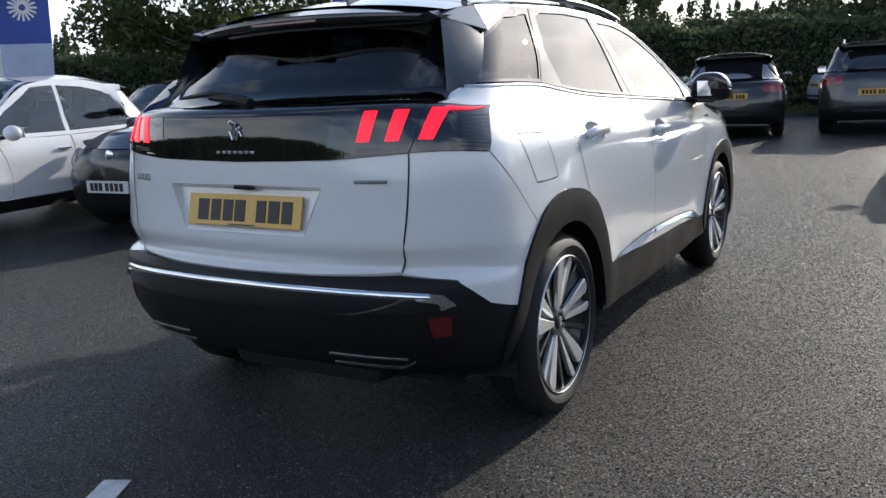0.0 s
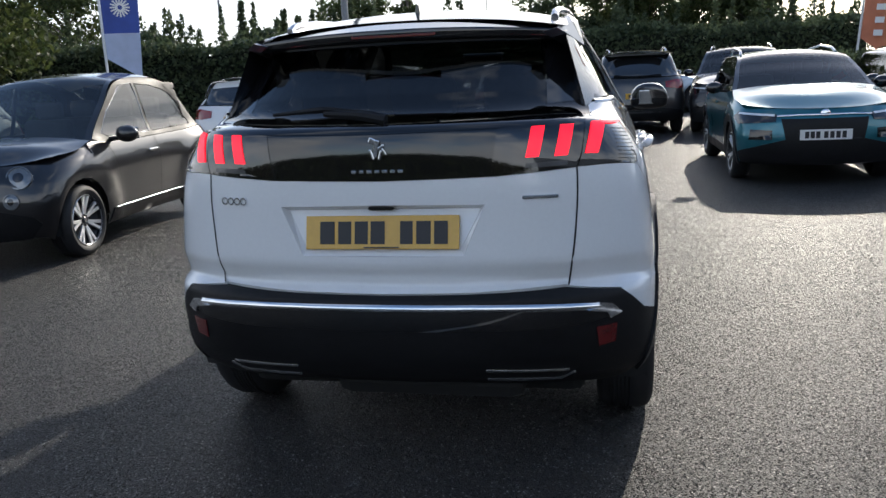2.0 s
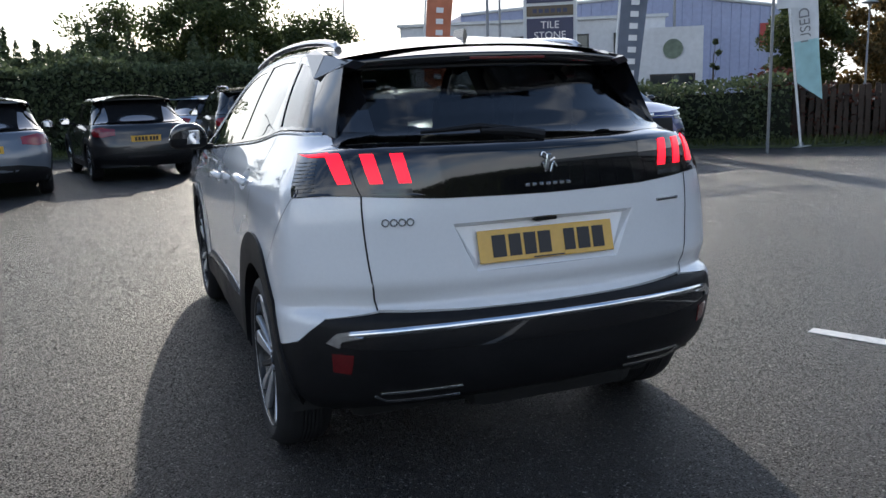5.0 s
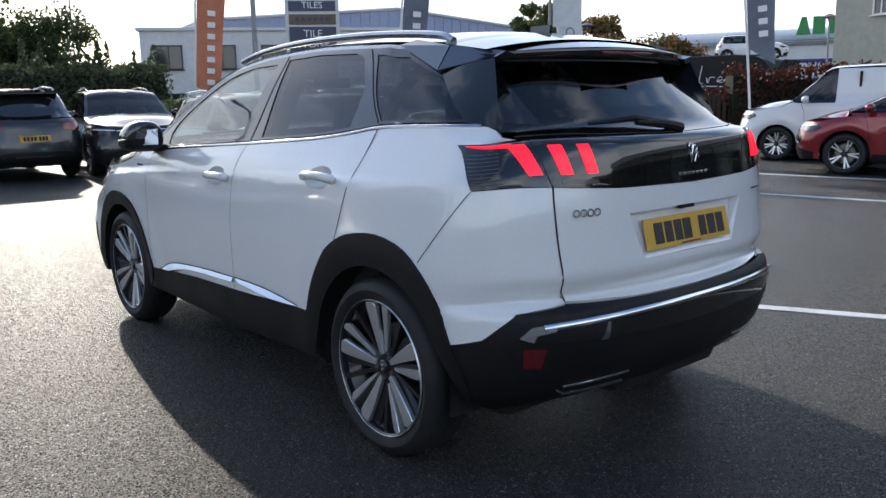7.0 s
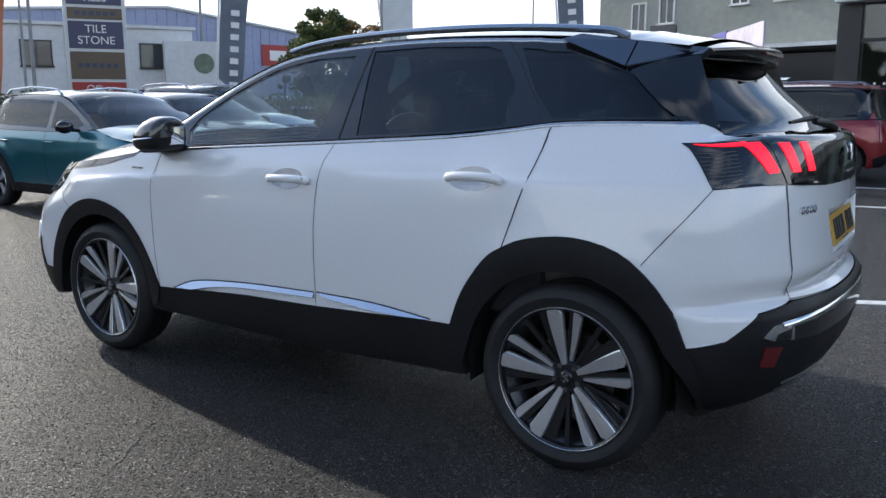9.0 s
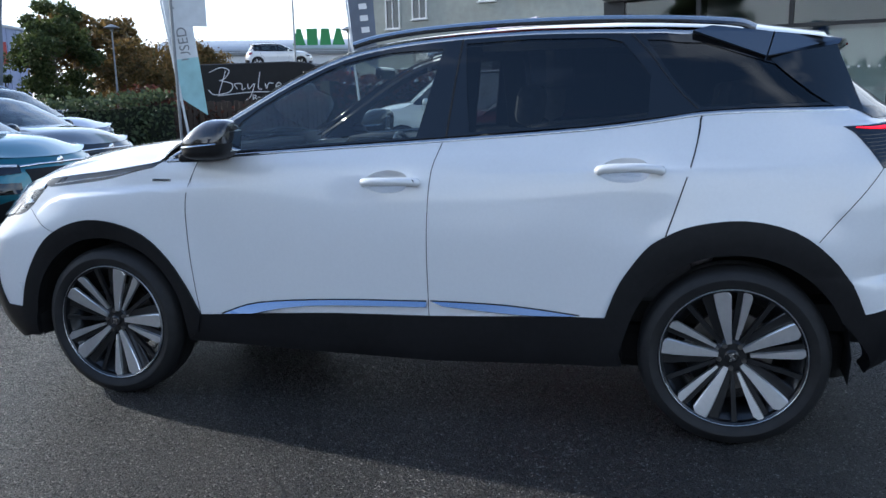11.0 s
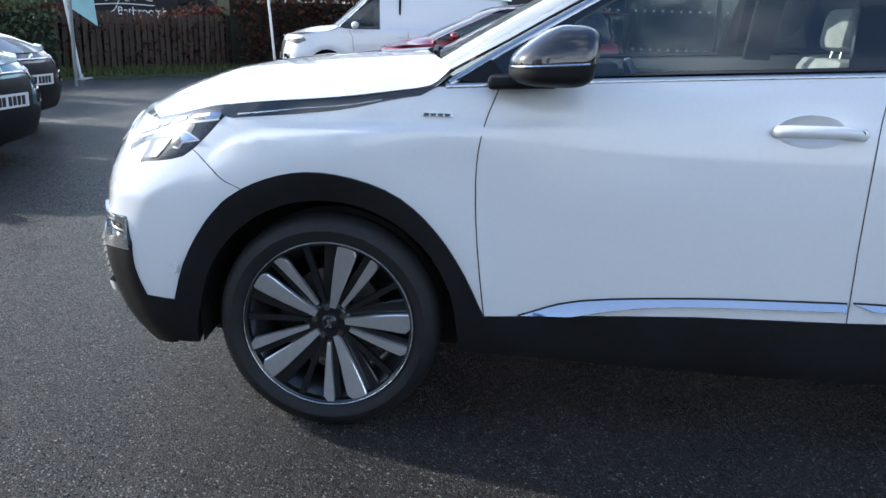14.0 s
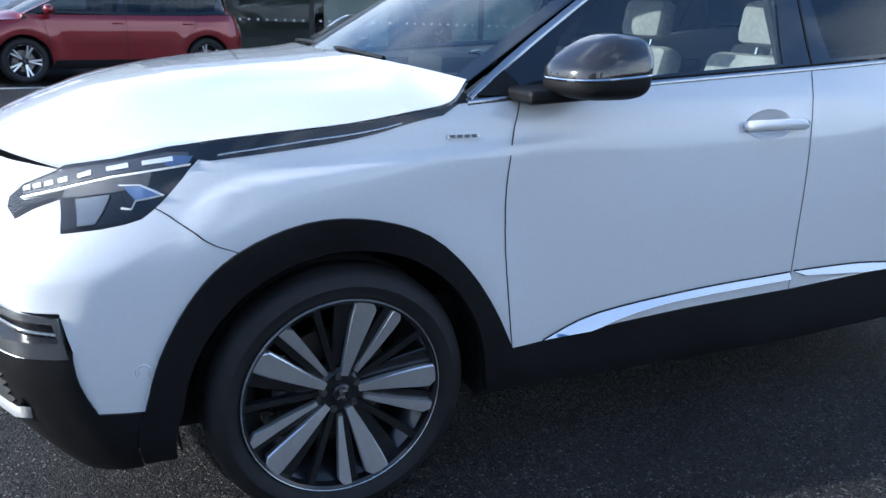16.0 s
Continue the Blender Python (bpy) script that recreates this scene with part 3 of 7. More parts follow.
    for me in w["faces"]:
        put("spoke", me, face, ob)
    put("hub", w["hub"][0], M["alloy_dark"], ob)
    cap = put("hub_cap", w["cap"][0], M["alloy_dark"], ob)
    for me in w["mark"]:
        put("emblem", me, M["chrome"], cap)
    put("brake_disc", w["disc"][0], M["disc"], ob)
    put("brake_caliper", w["cal"][0], M["alloy_dark"], ob)
    for i in range(5):
        a = radians(72 * i + 63)
        put("wheel_bolt", w["bolt"][0], M["disc"], ob, m=Matrix.Translation((0, 0.047 * math.sin(a), 0.047 * math.cos(a))))
    return ob


# ---------------------------------------------------------------- the white crossover
def tail_rise(p):
    """The tail's panels sit a little higher than the flanks' lines would carry them."""
    t = np.clip((-0.42 - p[..., 1]) / 0.2, 0, 1)
    lift = 0.019 * t * t * (3 - 2 * t) * np.clip((1.40 - p[..., 2]) / 0.15, 0, 1) * np.clip((p[..., 2] - 0.30) / 0.30, 0, 1)
    q = np.array(p, float)
    q[..., 2] += lift
    return q


HERO = Shape(
    wide=[(0.12, 0.80), (0.22, 0.858), (0.32, 0.884), (0.45, 0.891), (0.6, 0.893), (0.75, 0.894), (0.88, 0.887), (0.98, 0.874), (1.06, 0.853), (1.12, 0.819), (1.18, 0.783), (1.24, 0.750), (1.34, 0.699), (1.44, 0.644), (1.5, 0.606), (1.56, 0.566), (1.62, 0.51)],
    tail=[(0.12, -0.42), (0.22, -0.54), (0.30, -0.66), (0.36, -0.735), (0.45, -0.785), (0.55, -0.805), (0.615, -0.80), (0.645, -0.778), (0.668, -0.738), (0.70, -0.750), (0.728, -0.763), (0.745, -0.767), (0.85, -0.760), (0.95, -0.756), (1.03, -0.750), (1.1, -0.746), (1.16, -0.736), (1.185, -0.715), (1.202, -0.66), (1.22, -0.62), (1.3, -0.535), (1.4, -0.43), (1.5, -0.345), (1.62, -0.25)],
    nose=[(0.12, 3.36), (0.22, 3.45), (0.3, 3.51), (0.4, 3.555), (0.55, 3.585), (0.7, 3.59), (0.8, 3.575), (0.88, 3.535), (0.94, 3.48), (1.0, 3.40), (1.1, 3.3), (1.62, 2.6)],
    rear=[(0, 0), (0.2, 0.004), (0.4, 0.02), (0.6, 0.055), (0.745, 0.105), (0.86, 0.17), (0.93, 0.235), (0.97, 0.315), (0.988, 0.46)],
    mid=[(0.996, 0.32), (0.999, 0.7), (1.0, 1.3), (0.999, 1.9), (0.992, 2.45)],
    front=[(0.975, 0.70), (0.945, 0.50), (0.90, 0.39), (0.80, 0.285), (0.70, 0.205), (0.6, 0.14), (0.4, 0.055), (0.2, 0.012), (0, 0)],
    flares=((0.0, 0.345), (2.675, 0.345)), squash=((0.45, 0.49), (0.70, 0.60), (0.90, 1.0)), warp=tail_rise,
    creases=((pchip([(1.2, 0.99), (1.9, 0.975), (2.245, 0.958), (2.66, 0.926), (2.87, 0.903), (2.97, 0.875), (3.04, 0.82), (3.15, 0.70)]), pchip([(1.5, 0), (1.9, 0.002), (2.25, 0.012), (2.68, 0.020), (2.85, 0.018), (2.94, 0.012), (3.01, 0.005), (3.06, 0), (3.2, 0)])),
             (pchip([(-0.5, 1.055), (0.3, 1.035), (1.0, 1.02)]), pchip([(-0.45, 0), (-0.2, 0.004), (0.3, 0.010), (0.7, 0.006), (1.05, 0)]))))


def hero_half(y, z):
    """Half width of the skin at a place on the upper flank."""
    return HERO.w(z) * (1 - 0.012 * (np.asarray(y) - 1.3) ** 2 * (np.asarray(y) > 1.3) - 0.006 * (np.asarray(y) - 1.3) ** 2 * (np.asarray(y) < 1.3))


def both(name, data, material, parent, label=""):
    return [skin(name, data, material, parent, label), skin(name, data, material, parent, label, mirror=True)]


def build_hero():
    S = HERO
    car = thing("car", "pearl white crossover with black roof, rear lamps lit, on damp asphalt", "car")
    W, K, P = M["white"], M["black"], M["plastic"]
    belt = [(2.34, 1.075), (2.02, 1.098), (1.667, 1.120), (1.11, 1.151), (0.56, 1.186), (0.28, 1.217), (0.13, 1.237), (-0.09, 1.246), (-0.37, 1.248), (-0.50, 1.238)]
    dF = sm([(2.185, 1.085), (2.225, 0.973), (2.242, 0.857), (2.236, 0.691), (2.216, 0.519), (2.200, 0.412)], 3)
    dB = sm([(1.109, 1.150), (1.147, 1.031), (1.161, 0.859), (1.165, 0.704), (1.162, 0.455)], 3)
    dR = sm([(0.130, 1.236), (0.155, 1.1), (0.198, 0.96), (0.250, 0.80)], 3)
    archF = sm([(2.200, 0.410), (2.262, 0.535), (2.346, 0.657), (2.458, 0.757), (2.595, 0.808), (2.732, 0.820), (2.854, 0.793), (2.962, 0.736), (3.042, 0.651), (3.11, 0.53), (3.15, 0.40)], 3)
    archR = sm([(0.466, 0.483), (0.415, 0.615), (0.325, 0.745), (0.25, 0.80), (0.145, 0.843), (-0.026, 0.862), (-0.19, 0.826), (-0.31, 0.738), (-0.388, 0.635), (-0.432, 0.535)], 3)
    lamp_out = [(3.286, 0.804), (3.204, 0.819), (3.16, 0.828), (3.123, 0.839), (3.092, 0.859), (3.064, 0.885), (3.031, 0.920), (2.985, 0.967)]
    lamp_notch = [(3.280, 0.862), (3.334, 0.838), (3.375, 0.813)]
    lamp_in = [(3.390, 0.832), (3.384, 0.852), (3.351, 0.882), (3.287, 0.914)]
    iF = next(i for i, q in enumerate(archF) if q[0] >= 2.925)
    seam = [archF[iF], (2.972, 0.775), (3.014, 0.804), (3.053, 0.832), (3.092, 0.859)]
    iR = next(i for i, q in enumerate(archR) if q[0] <= 0.252)

    # flank panels
    hoodline = [(2.95, 0.990), (2.667, 1.022), (2.434, 1.052), (2.36, 1.072)]
    fender = dF[:1] + dF[1:] + archF[1:iF + 1] + seam[1:] + lamp_out[5:] + hoodline
    both("front_wing", surf(S, fender, step=0.02), W, car)
    belt_f = [q for q in belt if 1.11 < q[0] < 2.185]
    def cup(y0, z0):
        return sm([(y0 + 0.124, z0 - 0.004), (y0 + 0.085, z0 + 0.028), (y0 + 0.02, z0 + 0.044), (y0 - 0.05, z0 + 0.034), (y0 - 0.078, z0 - 0.002), (y0 - 0.05, z0 - 0.036), (y0 + 0.02, z0 - 0.046), (y0 + 0.085, z0 - 0.034), (y0 + 0.124, z0 - 0.004)], 3)[:-1]
    cupF, cupR = cup(1.315, 0.994), cup(0.385, 1.040)
    fd = surf(S, dF + [(2.11, 0.415), (1.577, 0.447)] + dB[::-1] + belt_f[::-1], holes=[cupF], step=0.03)
    doors = both("front_door", fd, W, car)
    belt_r = [q for q in belt if 0.13 < q[0] < 1.109]
    rd = surf(S, dB + archR[:iR + 1] + dR[::-1][1:] + belt_r[::-1], holes=[cupR], step=0.025)
    doors += both("rear_door", rd, W, car)
    lamp_top = [(-0.345, 1.187), (-0.50, 1.193), ("r", -0.66, 1.194)]
    quarter = dR + archR[iR + 1:] + [(-0.545, 0.556), (-0.62, 0.634), ("r", -0.60, 0.655), ("r", -0.625, 0.80), ("r", -0.632, 1.035), (-0.47, 1.04)] + lamp_top + [("r", -0.675, 1.212), (-0.50, 1.236), (-0.37, 1.246), (-0.09, 1.244)]
    both("rear_quarter", surf(S, quarter, step=0.024), W, car)
    # front bumper skin with the black lower part
    fb = archF[iF:] + [(3.246, 0.405), (3.285, 0.56), (3.305, 0.645), ("f", -0.61, 0.64), ("f", -0.42, 0.685), ("f", -0.465, 0.862), ("f", -0.50, 0.922), ("f", -0.562, 0.922), (3.265, 0.919)] + lamp_in[::-1] + lamp_notch[::-1] + [(q[0], q[1] - 0.002) for q in lamp_out[:4]] + seam[::-1][:-1]
    both("front_bumper", surf(S, fb), W, car)
    nose = [("f", -0.465, 0.862), ("f", -0.50, 0.922), ("f", -0.3, 0.928), ("f", 0, 0.932), ("f", 0.3, 0.928), ("f", 0.50, 0.922), ("f", 0.465, 0.862), ("f", 0.3, 0.905), ("f", 0, 0.912), ("f", -0.3, 0.905)]
    skin("nose_panel", surf(S, nose), W, car)
    skin("grille", surf(S, [("f", -0.46, 0.860), ("f", -0.3, 0.903), ("f", 0, 0.910), ("f", 0.3, 0.903), ("f", 0.46, 0.860), ("f", 0.415, 0.69), ("f", 0.3, 0.66), ("f", -0.3, 0.66), ("f", -0.415, 0.69)], off=-0.03), K, car)
    both("grille_frame", ribbon(S, [("f", 0, 0.655), ("f", -0.3, 0.655), ("f", -0.415, 0.688), ("f", -0.442, 0.78), ("f", -0.462, 0.858), ("f", -0.3, 0.902), ("f", 0, 0.909)], 0.018, off=0.002, height=0.005), K, car, "gloss black grille surround")
    for i in range(7):
        z = 0.69 + i * 0.033
        skin("grille_bar", ribbon(S, [("f", -0.40, z), ("f", 0, z), ("f", 0.40, z)], 0.010, off=-0.022, height=0.008), M["chrome"], car)
    skin("front_lower_bumper", surf(S, [(3.15, 0.40), (3.246, 0.405), (3.285, 0.56), ("f", -0.55, 0.56), ("f", -0.45, 0.66), ("f", 0.45, 0.66), ("f", 0.55, 0.56)] + [("f", 0.70, 0.56), ("f", 0.76, 0.405), ("f", 0.80, 0.38), ("f", 0.78, 0.25), ("f", 0.5, 0.2), ("f", -0.5, 0.2), (3.16, 0.25), (3.165, 0.33)], off=0.006), P, car, "matt black plastic")
    for s in (False, True):
        pod = [(3.308, 0.580), (3.318, 0.622), ("f", -0.650, 0.630), ("f", -0.620, 0.622), ("f", -0.595, 0.586), ("f", -0.63, 0.572)]
        fog = skin("fog_lamp_surround", surf(S, [(3.292, 0.545), (3.305, 0.636), ("f", -0.662, 0.650), ("f", -0.61, 0.640), ("f", -0.57, 0.562), ("f", -0.63, 0.538)], off=0.008, step=0.03, thick=0.03, holes=[pod]), M["satin"], car, "satin silver surround", mirror=s)
        skin("fog_lamp", surf(S, pod, off=-0.014, step=0.03), M["lamp_dark"], fog, mirror=s)
        skin("lamp_bright_line", ribbon(S, [(3.316, 0.594), ("f", -0.64, 0.602), ("f", -0.605, 0.594)], 0.008, off=-0.008, height=0.006), M["lamp_pale"], fog, mirror=s)
        for i in range(7):
            z = 0.412 + i * 0.020
            skin("intake_slat", ribbon(S, [("f", -0.735 + 0.004 * i, z), ("f", -0.64, z), ("f", -0.54, z)], 0.009, off=0.006, height=0.012), M["slat"], car, mirror=s)
        skin("splitter", ribbon(S, [("f", -0.782, 0.425), ("f", -0.765, 0.390), ("f", -0.72, 0.372), ("f", -0.64, 0.368), ("f", -0.58, 0.375), ("f", -0.4, 0.38), ("f", 0, 0.38)], 0.032, off=0.010, height=0.012), W, car, "white lower lip", mirror=s)
        sen = S.pt(*S.uz((3.147, 0.50)))
        sn = S.nrm(*S.uz((3.147, 0.50)))
        if s:
            sen, sn = sen * (-1, 1, 1), sn * (-1, 1, 1)
        q = Vector(sn).to_track_quat("X", "Z").to_matrix().to_4x4()
        part("parking_sensor", lathe_bm([(0, 0.004), (0.011, 0.004), (0.0125, 0.001), (0.014, 0.003), (0.0165, 0.003), (0.018, 0.0)], 20, m=Matrix.Translation(Vector(sen)) @ q), W, car, smooth=True)

    # headlamps
    lampline = [(3.009, 0.950), (3.09, 0.935), (3.169, 0.917), (3.272, 0.882), (3.354, 0.854)]
    zline = pchip(lampline)
    hl = [(2.99, 0.968)] + lamp_out[::-1] + lamp_notch + lamp_in + [(3.262, 0.930), (3.164, 0.953), (3.051, 0.984), (2.985, 0.995)]
    glow = M["lamp_white"]
    for s in (False, True):
        head = skin("headlamp", surf(S, hl, off=0.0, step=0.03, thick=0.006), M["lamp_dark"], car, "dark projector headlamp under clear lens", mirror=s)
        skin("lamp_housing", surf(S, [(3.262, 0.889), (3.169, 0.913), (3.09, 0.931), (3.10, 0.905), (3.165, 0.889), (3.247, 0.870), (3.272, 0.866)], off=0.003, step=0.03, thick=0.003), M["lamp_tan"], head, mirror=s)
        skin("lamp_strip", surf(S, [(3.012, 0.953), (3.169, 0.921), (3.272, 0.886), (3.352, 0.858), (3.350, 0.876), (3.287, 0.908), (3.262, 0.920), (3.164, 0.944), (3.051, 0.972), (3.01, 0.974)], off=0.003, step=0.03, thick=0.003), M["lamp_grey"], head, mirror=s)
        skin("reflector_bowl", surf(S, [(3.247, 0.866), (3.178, 0.882), (3.215, 0.825), (3.250, 0.818)], off=0.004, step=0.03, thick=0.004), M["lamp_pale"], head, mirror=s)
        skin("projector", surf(S, [(3.150, 0.899), (3.117, 0.903), (3.078, 0.886), (3.129, 0.874)], off=0.004, step=0.02, thick=0.003), M["lamp_blue"], head, mirror=s)
        skin("projector_rim", ribbon(S, [(3.157, 0.902), (3.117, 0.905), (3.072, 0.886), (3.129, 0.873), (3.139, 0.856), (3.158, 0.858)], 0.0045, off=0.005, step=0.02, height=0.003), glow, head, mirror=s)
        skin("lamp_bright_line", ribbon(S, lampline, 0.0055, off=0.005, step=0.02, height=0.003), glow, head, mirror=s)
        skin("lamp_cover", surf(S, hl, off=0.015, step=0.03, thick=0), M["lens"], head, "clear lens", mirror=s).visible_shadow = False
        skin("corner_lens", surf(S, [(3.002, 0.966), (3.045, 0.965), (3.068, 0.952), (3.055, 0.944), (3.012, 0.952)], off=0.005, step=0.03, thick=0.003), M["lamp_blue"], head, mirror=s)
        for y0, ln in ((3.342, 0.014), (3.320, 0.016), (3.295, 0.017), (3.266, 0.019), (3.222, 0.028), (3.155, 0.044), (3.075, 0.062)):
            q = [(y0 - ln / 2, 0.020), (y0 + ln / 2, 0.019), (y0 + ln / 2, 0.011), (y0 - ln / 2, 0.011)]
            skin("led_segment", surf(S, [(y, float(zline(y)) + z) for y, z in q], off=0.006, step=0.03, thick=0.004), glow, head, mirror=s)

    # bonnet, windscreen, roof
    bonnet = top_line([(3.262, 0.926), (3.164, 0.951), (3.051, 0.981), (2.95, 0.999), (2.80, 1.017), (2.667, 1.031), (2.50, 1.055), (2.385, 1.076), (2.325, 1.128)],
                      [(3.478, 0.938), (3.38, 0.99), (3.28, 1.03), (3.18, 1.065), (2.95, 1.110), (2.75, 1.133), (2.60, 1.146), (2.47, 1.158)], lambda y, z: np.minimum(hero_half(y, np.maximum(z, 0.96)), pchip([(2.2, 0.90), (2.6, 0.85), (2.85, 0.815), (2.95, 0.795), (2.99, 0.785), (3.051, 0.768), (3.164, 0.716), (3.262, 0.648)])(y)))
    bon = put("bonnet", mesh_of(*grid(lambda s, v: bonnet(s, v, 3.2), 34, 41, thick=0.012)), W, car)
    edge = [(2.335, 1.118), (2.174, 1.208), (2.012, 1.303), (1.802, 1.420), (1.592, 1.508), (1.381, 1.551), (1.10, 1.574), (0.784, 1.584), (0.454, 1.577), (0.138, 1.560), (-0.10, 1.535), (-0.30, 1.508)]
    mid_ = [(2.47, 1.135), (2.27, 1.245), (2.03, 1.372), (1.78, 1.488), (1.52, 1.568), (1.30, 1.598), (1.0, 1.616), (0.70, 1.626), (0.40, 1.624), (0.10, 1.612), (-0.12, 1.588), (-0.34, 1.553)]
    top = top_line(edge, mid_, hero_half)
    cut = 4.6 / 11
    put("windscreen", mesh_of(*grid(top, 22, 25, 0.0, cut, -0.93, 0.93)), M["screen"], car)
    for a, b in ((-1.0, -0.93), (0.93, 1.0)):
        put("windscreen_pillar", mesh_of(*grid(top, 22, 4, 0.0, cut, a, b, thick=0.02)), K, car)
    put("roof", mesh_of(*grid(top, 30, 31, cut, 1.0, thick=0.02)), K, car, "gloss black roof")
    part("scuttle", box(0, 2.44, 1.085, 1.30, 0.16, 0.05, bevel=0.02), P, car)
    for x0, x1, y0 in ((-0.45, 0.15, 2.42), (0.12, 0.62, 2.40)):
        pts = [(x0, y0 - 0.01, 1.155), ((x0 + x1) / 2, y0 + 0.015, 1.165), (x1, y0 - 0.035, 1.15)]
        part("windscreen_wiper", tube(pts, 0.008, 6), P, car)

    # rear: hatch, band, glass
    hatch = [("r", -0.60, 0.658), ("r", -0.3, 0.648), ("r", 0, 0.645), ("r", 0.3, 0.648), ("r", 0.60, 0.658), ("r", 0.62, 0.80), ("r", 0.628, 1.034), ("r", 0.38, 1.018), ("r", 0, 1.012), ("r", -0.38, 1.018), ("r", -0.628, 1.034), ("r", -0.62, 0.80)]
    hole = [("r", -0.345, 0.932), ("r", 0, 0.936), ("r", 0.345, 0.932), ("r", 0.272, 0.768), ("r", -0.272, 0.768)]
    tailgate = skin("tailgate", surf(S, hatch, step=0.02, holes=[hole]), W, car)
    # plate recess
    bm = bmesh.new()
    front = [Vector(S.pt(*S.uz(q))) for q in hole]
    inner = [(-0.325, 0.934), (0, 0.934), (0.325, 0.934), (0.262, 0.806), (-0.262, 0.806)]
    back = [Vector((x, -0.706 + (0.0 if z > 0.87 else -0.034), z)) for x, z in inner]
    a, b = [bm.verts.new(v) for v in front], [bm.verts.new(v) for v in back]
    for i in range(5):
        bm.faces.new((a[i], a[(i + 1) % 5], b[(i + 1) % 5], b[i]))
    bm.faces.new(b)
    part("plate_recess", bm, W, tailgate)
    part("tailgate_handle", box(0, -0.724, 0.941, 0.085, 0.03, 0.012, bevel=0.005), P, tailgate)
    tilt = Matrix.Rotation(radians(-14), 4, "X")
    pl = part("number_plate", box(0, -0.742, 0.863, 0.52, 0.006, 0.111, rot=tilt, bevel=0.002), M["plate_y"], tailgate, "yellow plate with black marks")
    for x0, w in ((-0.185, 0.05), (-0.125, 0.045), (-0.068, 0.045), (-0.012, 0.048), (0.085, 0.042), (0.142, 0.048), (0.2, 0.045)):
        part("plate_mark", box(x0, -0.7465, 0.863, w, 0.002, 0.075, rot=tilt), M["ink"], pl)
    part("plate_border", box(0, -0.7578, 0.8155, 0.12, 0.0015, 0.005, rot=tilt), M["ink"], pl)
    band = [("r", -0.628, 1.036), ("r", -0.38, 1.020), ("r", 0, 1.014), ("r", 0.38, 1.020), ("r", 0.628, 1.036), ("r", 0.655, 1.178), ("r", 0.4, 1.166), ("r", 0, 1.160), ("r", -0.4, 1.166), ("r", -0.655, 1.178)]
    trim = skin("tailgate_band", surf(S, band, step=0.04, off=0.002), K, car, "gloss black band between the lamps")
    lip = [("r", -0.655, 1.180), ("r", -0.4, 1.168), ("r", 0, 1.162), ("r", 0.4, 1.168), ("r", 0.655, 1.180), ("r", 0.668, 1.208), ("r", 0.4, 1.196), ("r", 0, 1.190), ("r", -0.4, 1.196), ("r", -0.668, 1.208)]
    skin("tailgate_ledge", surf(S, lip, step=0.04, off=0.0), K, car)
    glass_o = [("r", -0.668, 1.210), ("r", -0.4, 1.198), ("r", 0, 1.192), ("r", 0.4, 1.198), ("r", 0.668, 1.210), ("r", 0.57, 1.50), ("r", 0.3, 1.515), ("r", 0, 1.52), ("r", -0.3, 1.515), ("r", -0.57, 1.50)]
    skin("rear_window", surf(S, glass_o, step=0.05, thick=0), M["tint"], car, "dark tinted glass")
    for s in (False, True):
        skin("rear_pillar", surf(S, [("r", -0.668, 1.210), (-0.50, 1.240), (-0.20, 1.475), (-0.24, 1.505), ("r", -0.57, 1.50)], step=0.05), K, car, mirror=s)
    # spoiler over the glass
    spo = top_line([(-0.05, 1.545), (-0.20, 1.522), (-0.325, 1.497)], [(-0.10, 1.594), (-0.28, 1.562), (-0.455, 1.519)], lambda y, z: 0.548 + 0.022 * (np.asarray(z) - 1.497) / 0.05)
    sp = put("spoiler", mesh_of(*grid(spo, 10, 31, 0, 1)), K, car)
    bm = bmesh.new()
    rows = []
    for v in np.linspace(-1, 1, 31):
        p = spo(1.0, v)
        k = 1 - 0.35 * abs(v) ** 3
        rows.append([bm.verts.new((p[0] * a, p[1] + dy * k, p[2] - dz * k)) for a, dy, dz in ((1, 0, 0), (0.999, -0.004, 0.008), (0.997, 0.0, 0.030), (0.992, 0.014, 0.046), (0.985, 0.040, 0.054), (0.975, 0.080, 0.052), (0.96, 0.135, 0.040))])
    for p, q in zip(rows, rows[1:]):
        for k in range(6):
            bm.faces.new((p[k], p[k + 1], q[k + 1], q[k]))
    part("spoiler_underside", bm, K, sp, smooth=True)
    part("brake_light", box(0, -0.452, 1.497, 0.30, 0.010, 0.010, bevel=0.002), M["reflector"], sp)
    part("aerial", prism([(-0.015, 0), (0.015, 0), (0.006, 0.055), (-0.004, 0.06)], 0.11, m=Matrix.Translation((0, -0.06, 1.572)) @ Matrix.Rotation(0, 4, "Z")), K, car)
    # rear wiper
    arm = part("rear_wiper", tube([(0.02, -0.680, 1.222), (-0.06, -0.674, 1.238), (-0.20, -0.648, 1.248)], [0.020, 0.017, 0.010], 8), P, car)
    part("wiper_blade", tube([(-0.02, -0.662, 1.242), (-0.20, -0.642, 1.262), (-0.40, -0.602, 1.248)], [0.009, 0.012, 0.006], 6), P, arm)

    # rear lamps
    def lamp(s):
        body = [("r", -0.632, 1.037), (-0.47, 1.043), (-0.345, 1.185), (-0.50, 1.191), ("r", -0.655, 1.192)]
        L = skin("rear_lamp", surf(S, body, step=0.03, off=0.003), M["smoke"], car, "smoked lamp with three lit red claws", mirror=s)
        inner = [("r", -0.628, 1.040), ("r", -0.36, 1.030), ("r", -0.385, 1.165), ("r", -0.652, 1.182)]
        skin("inner_lamp", surf(S, inner, step=0.04, off=0.004), M["smoke"], L, mirror=s)

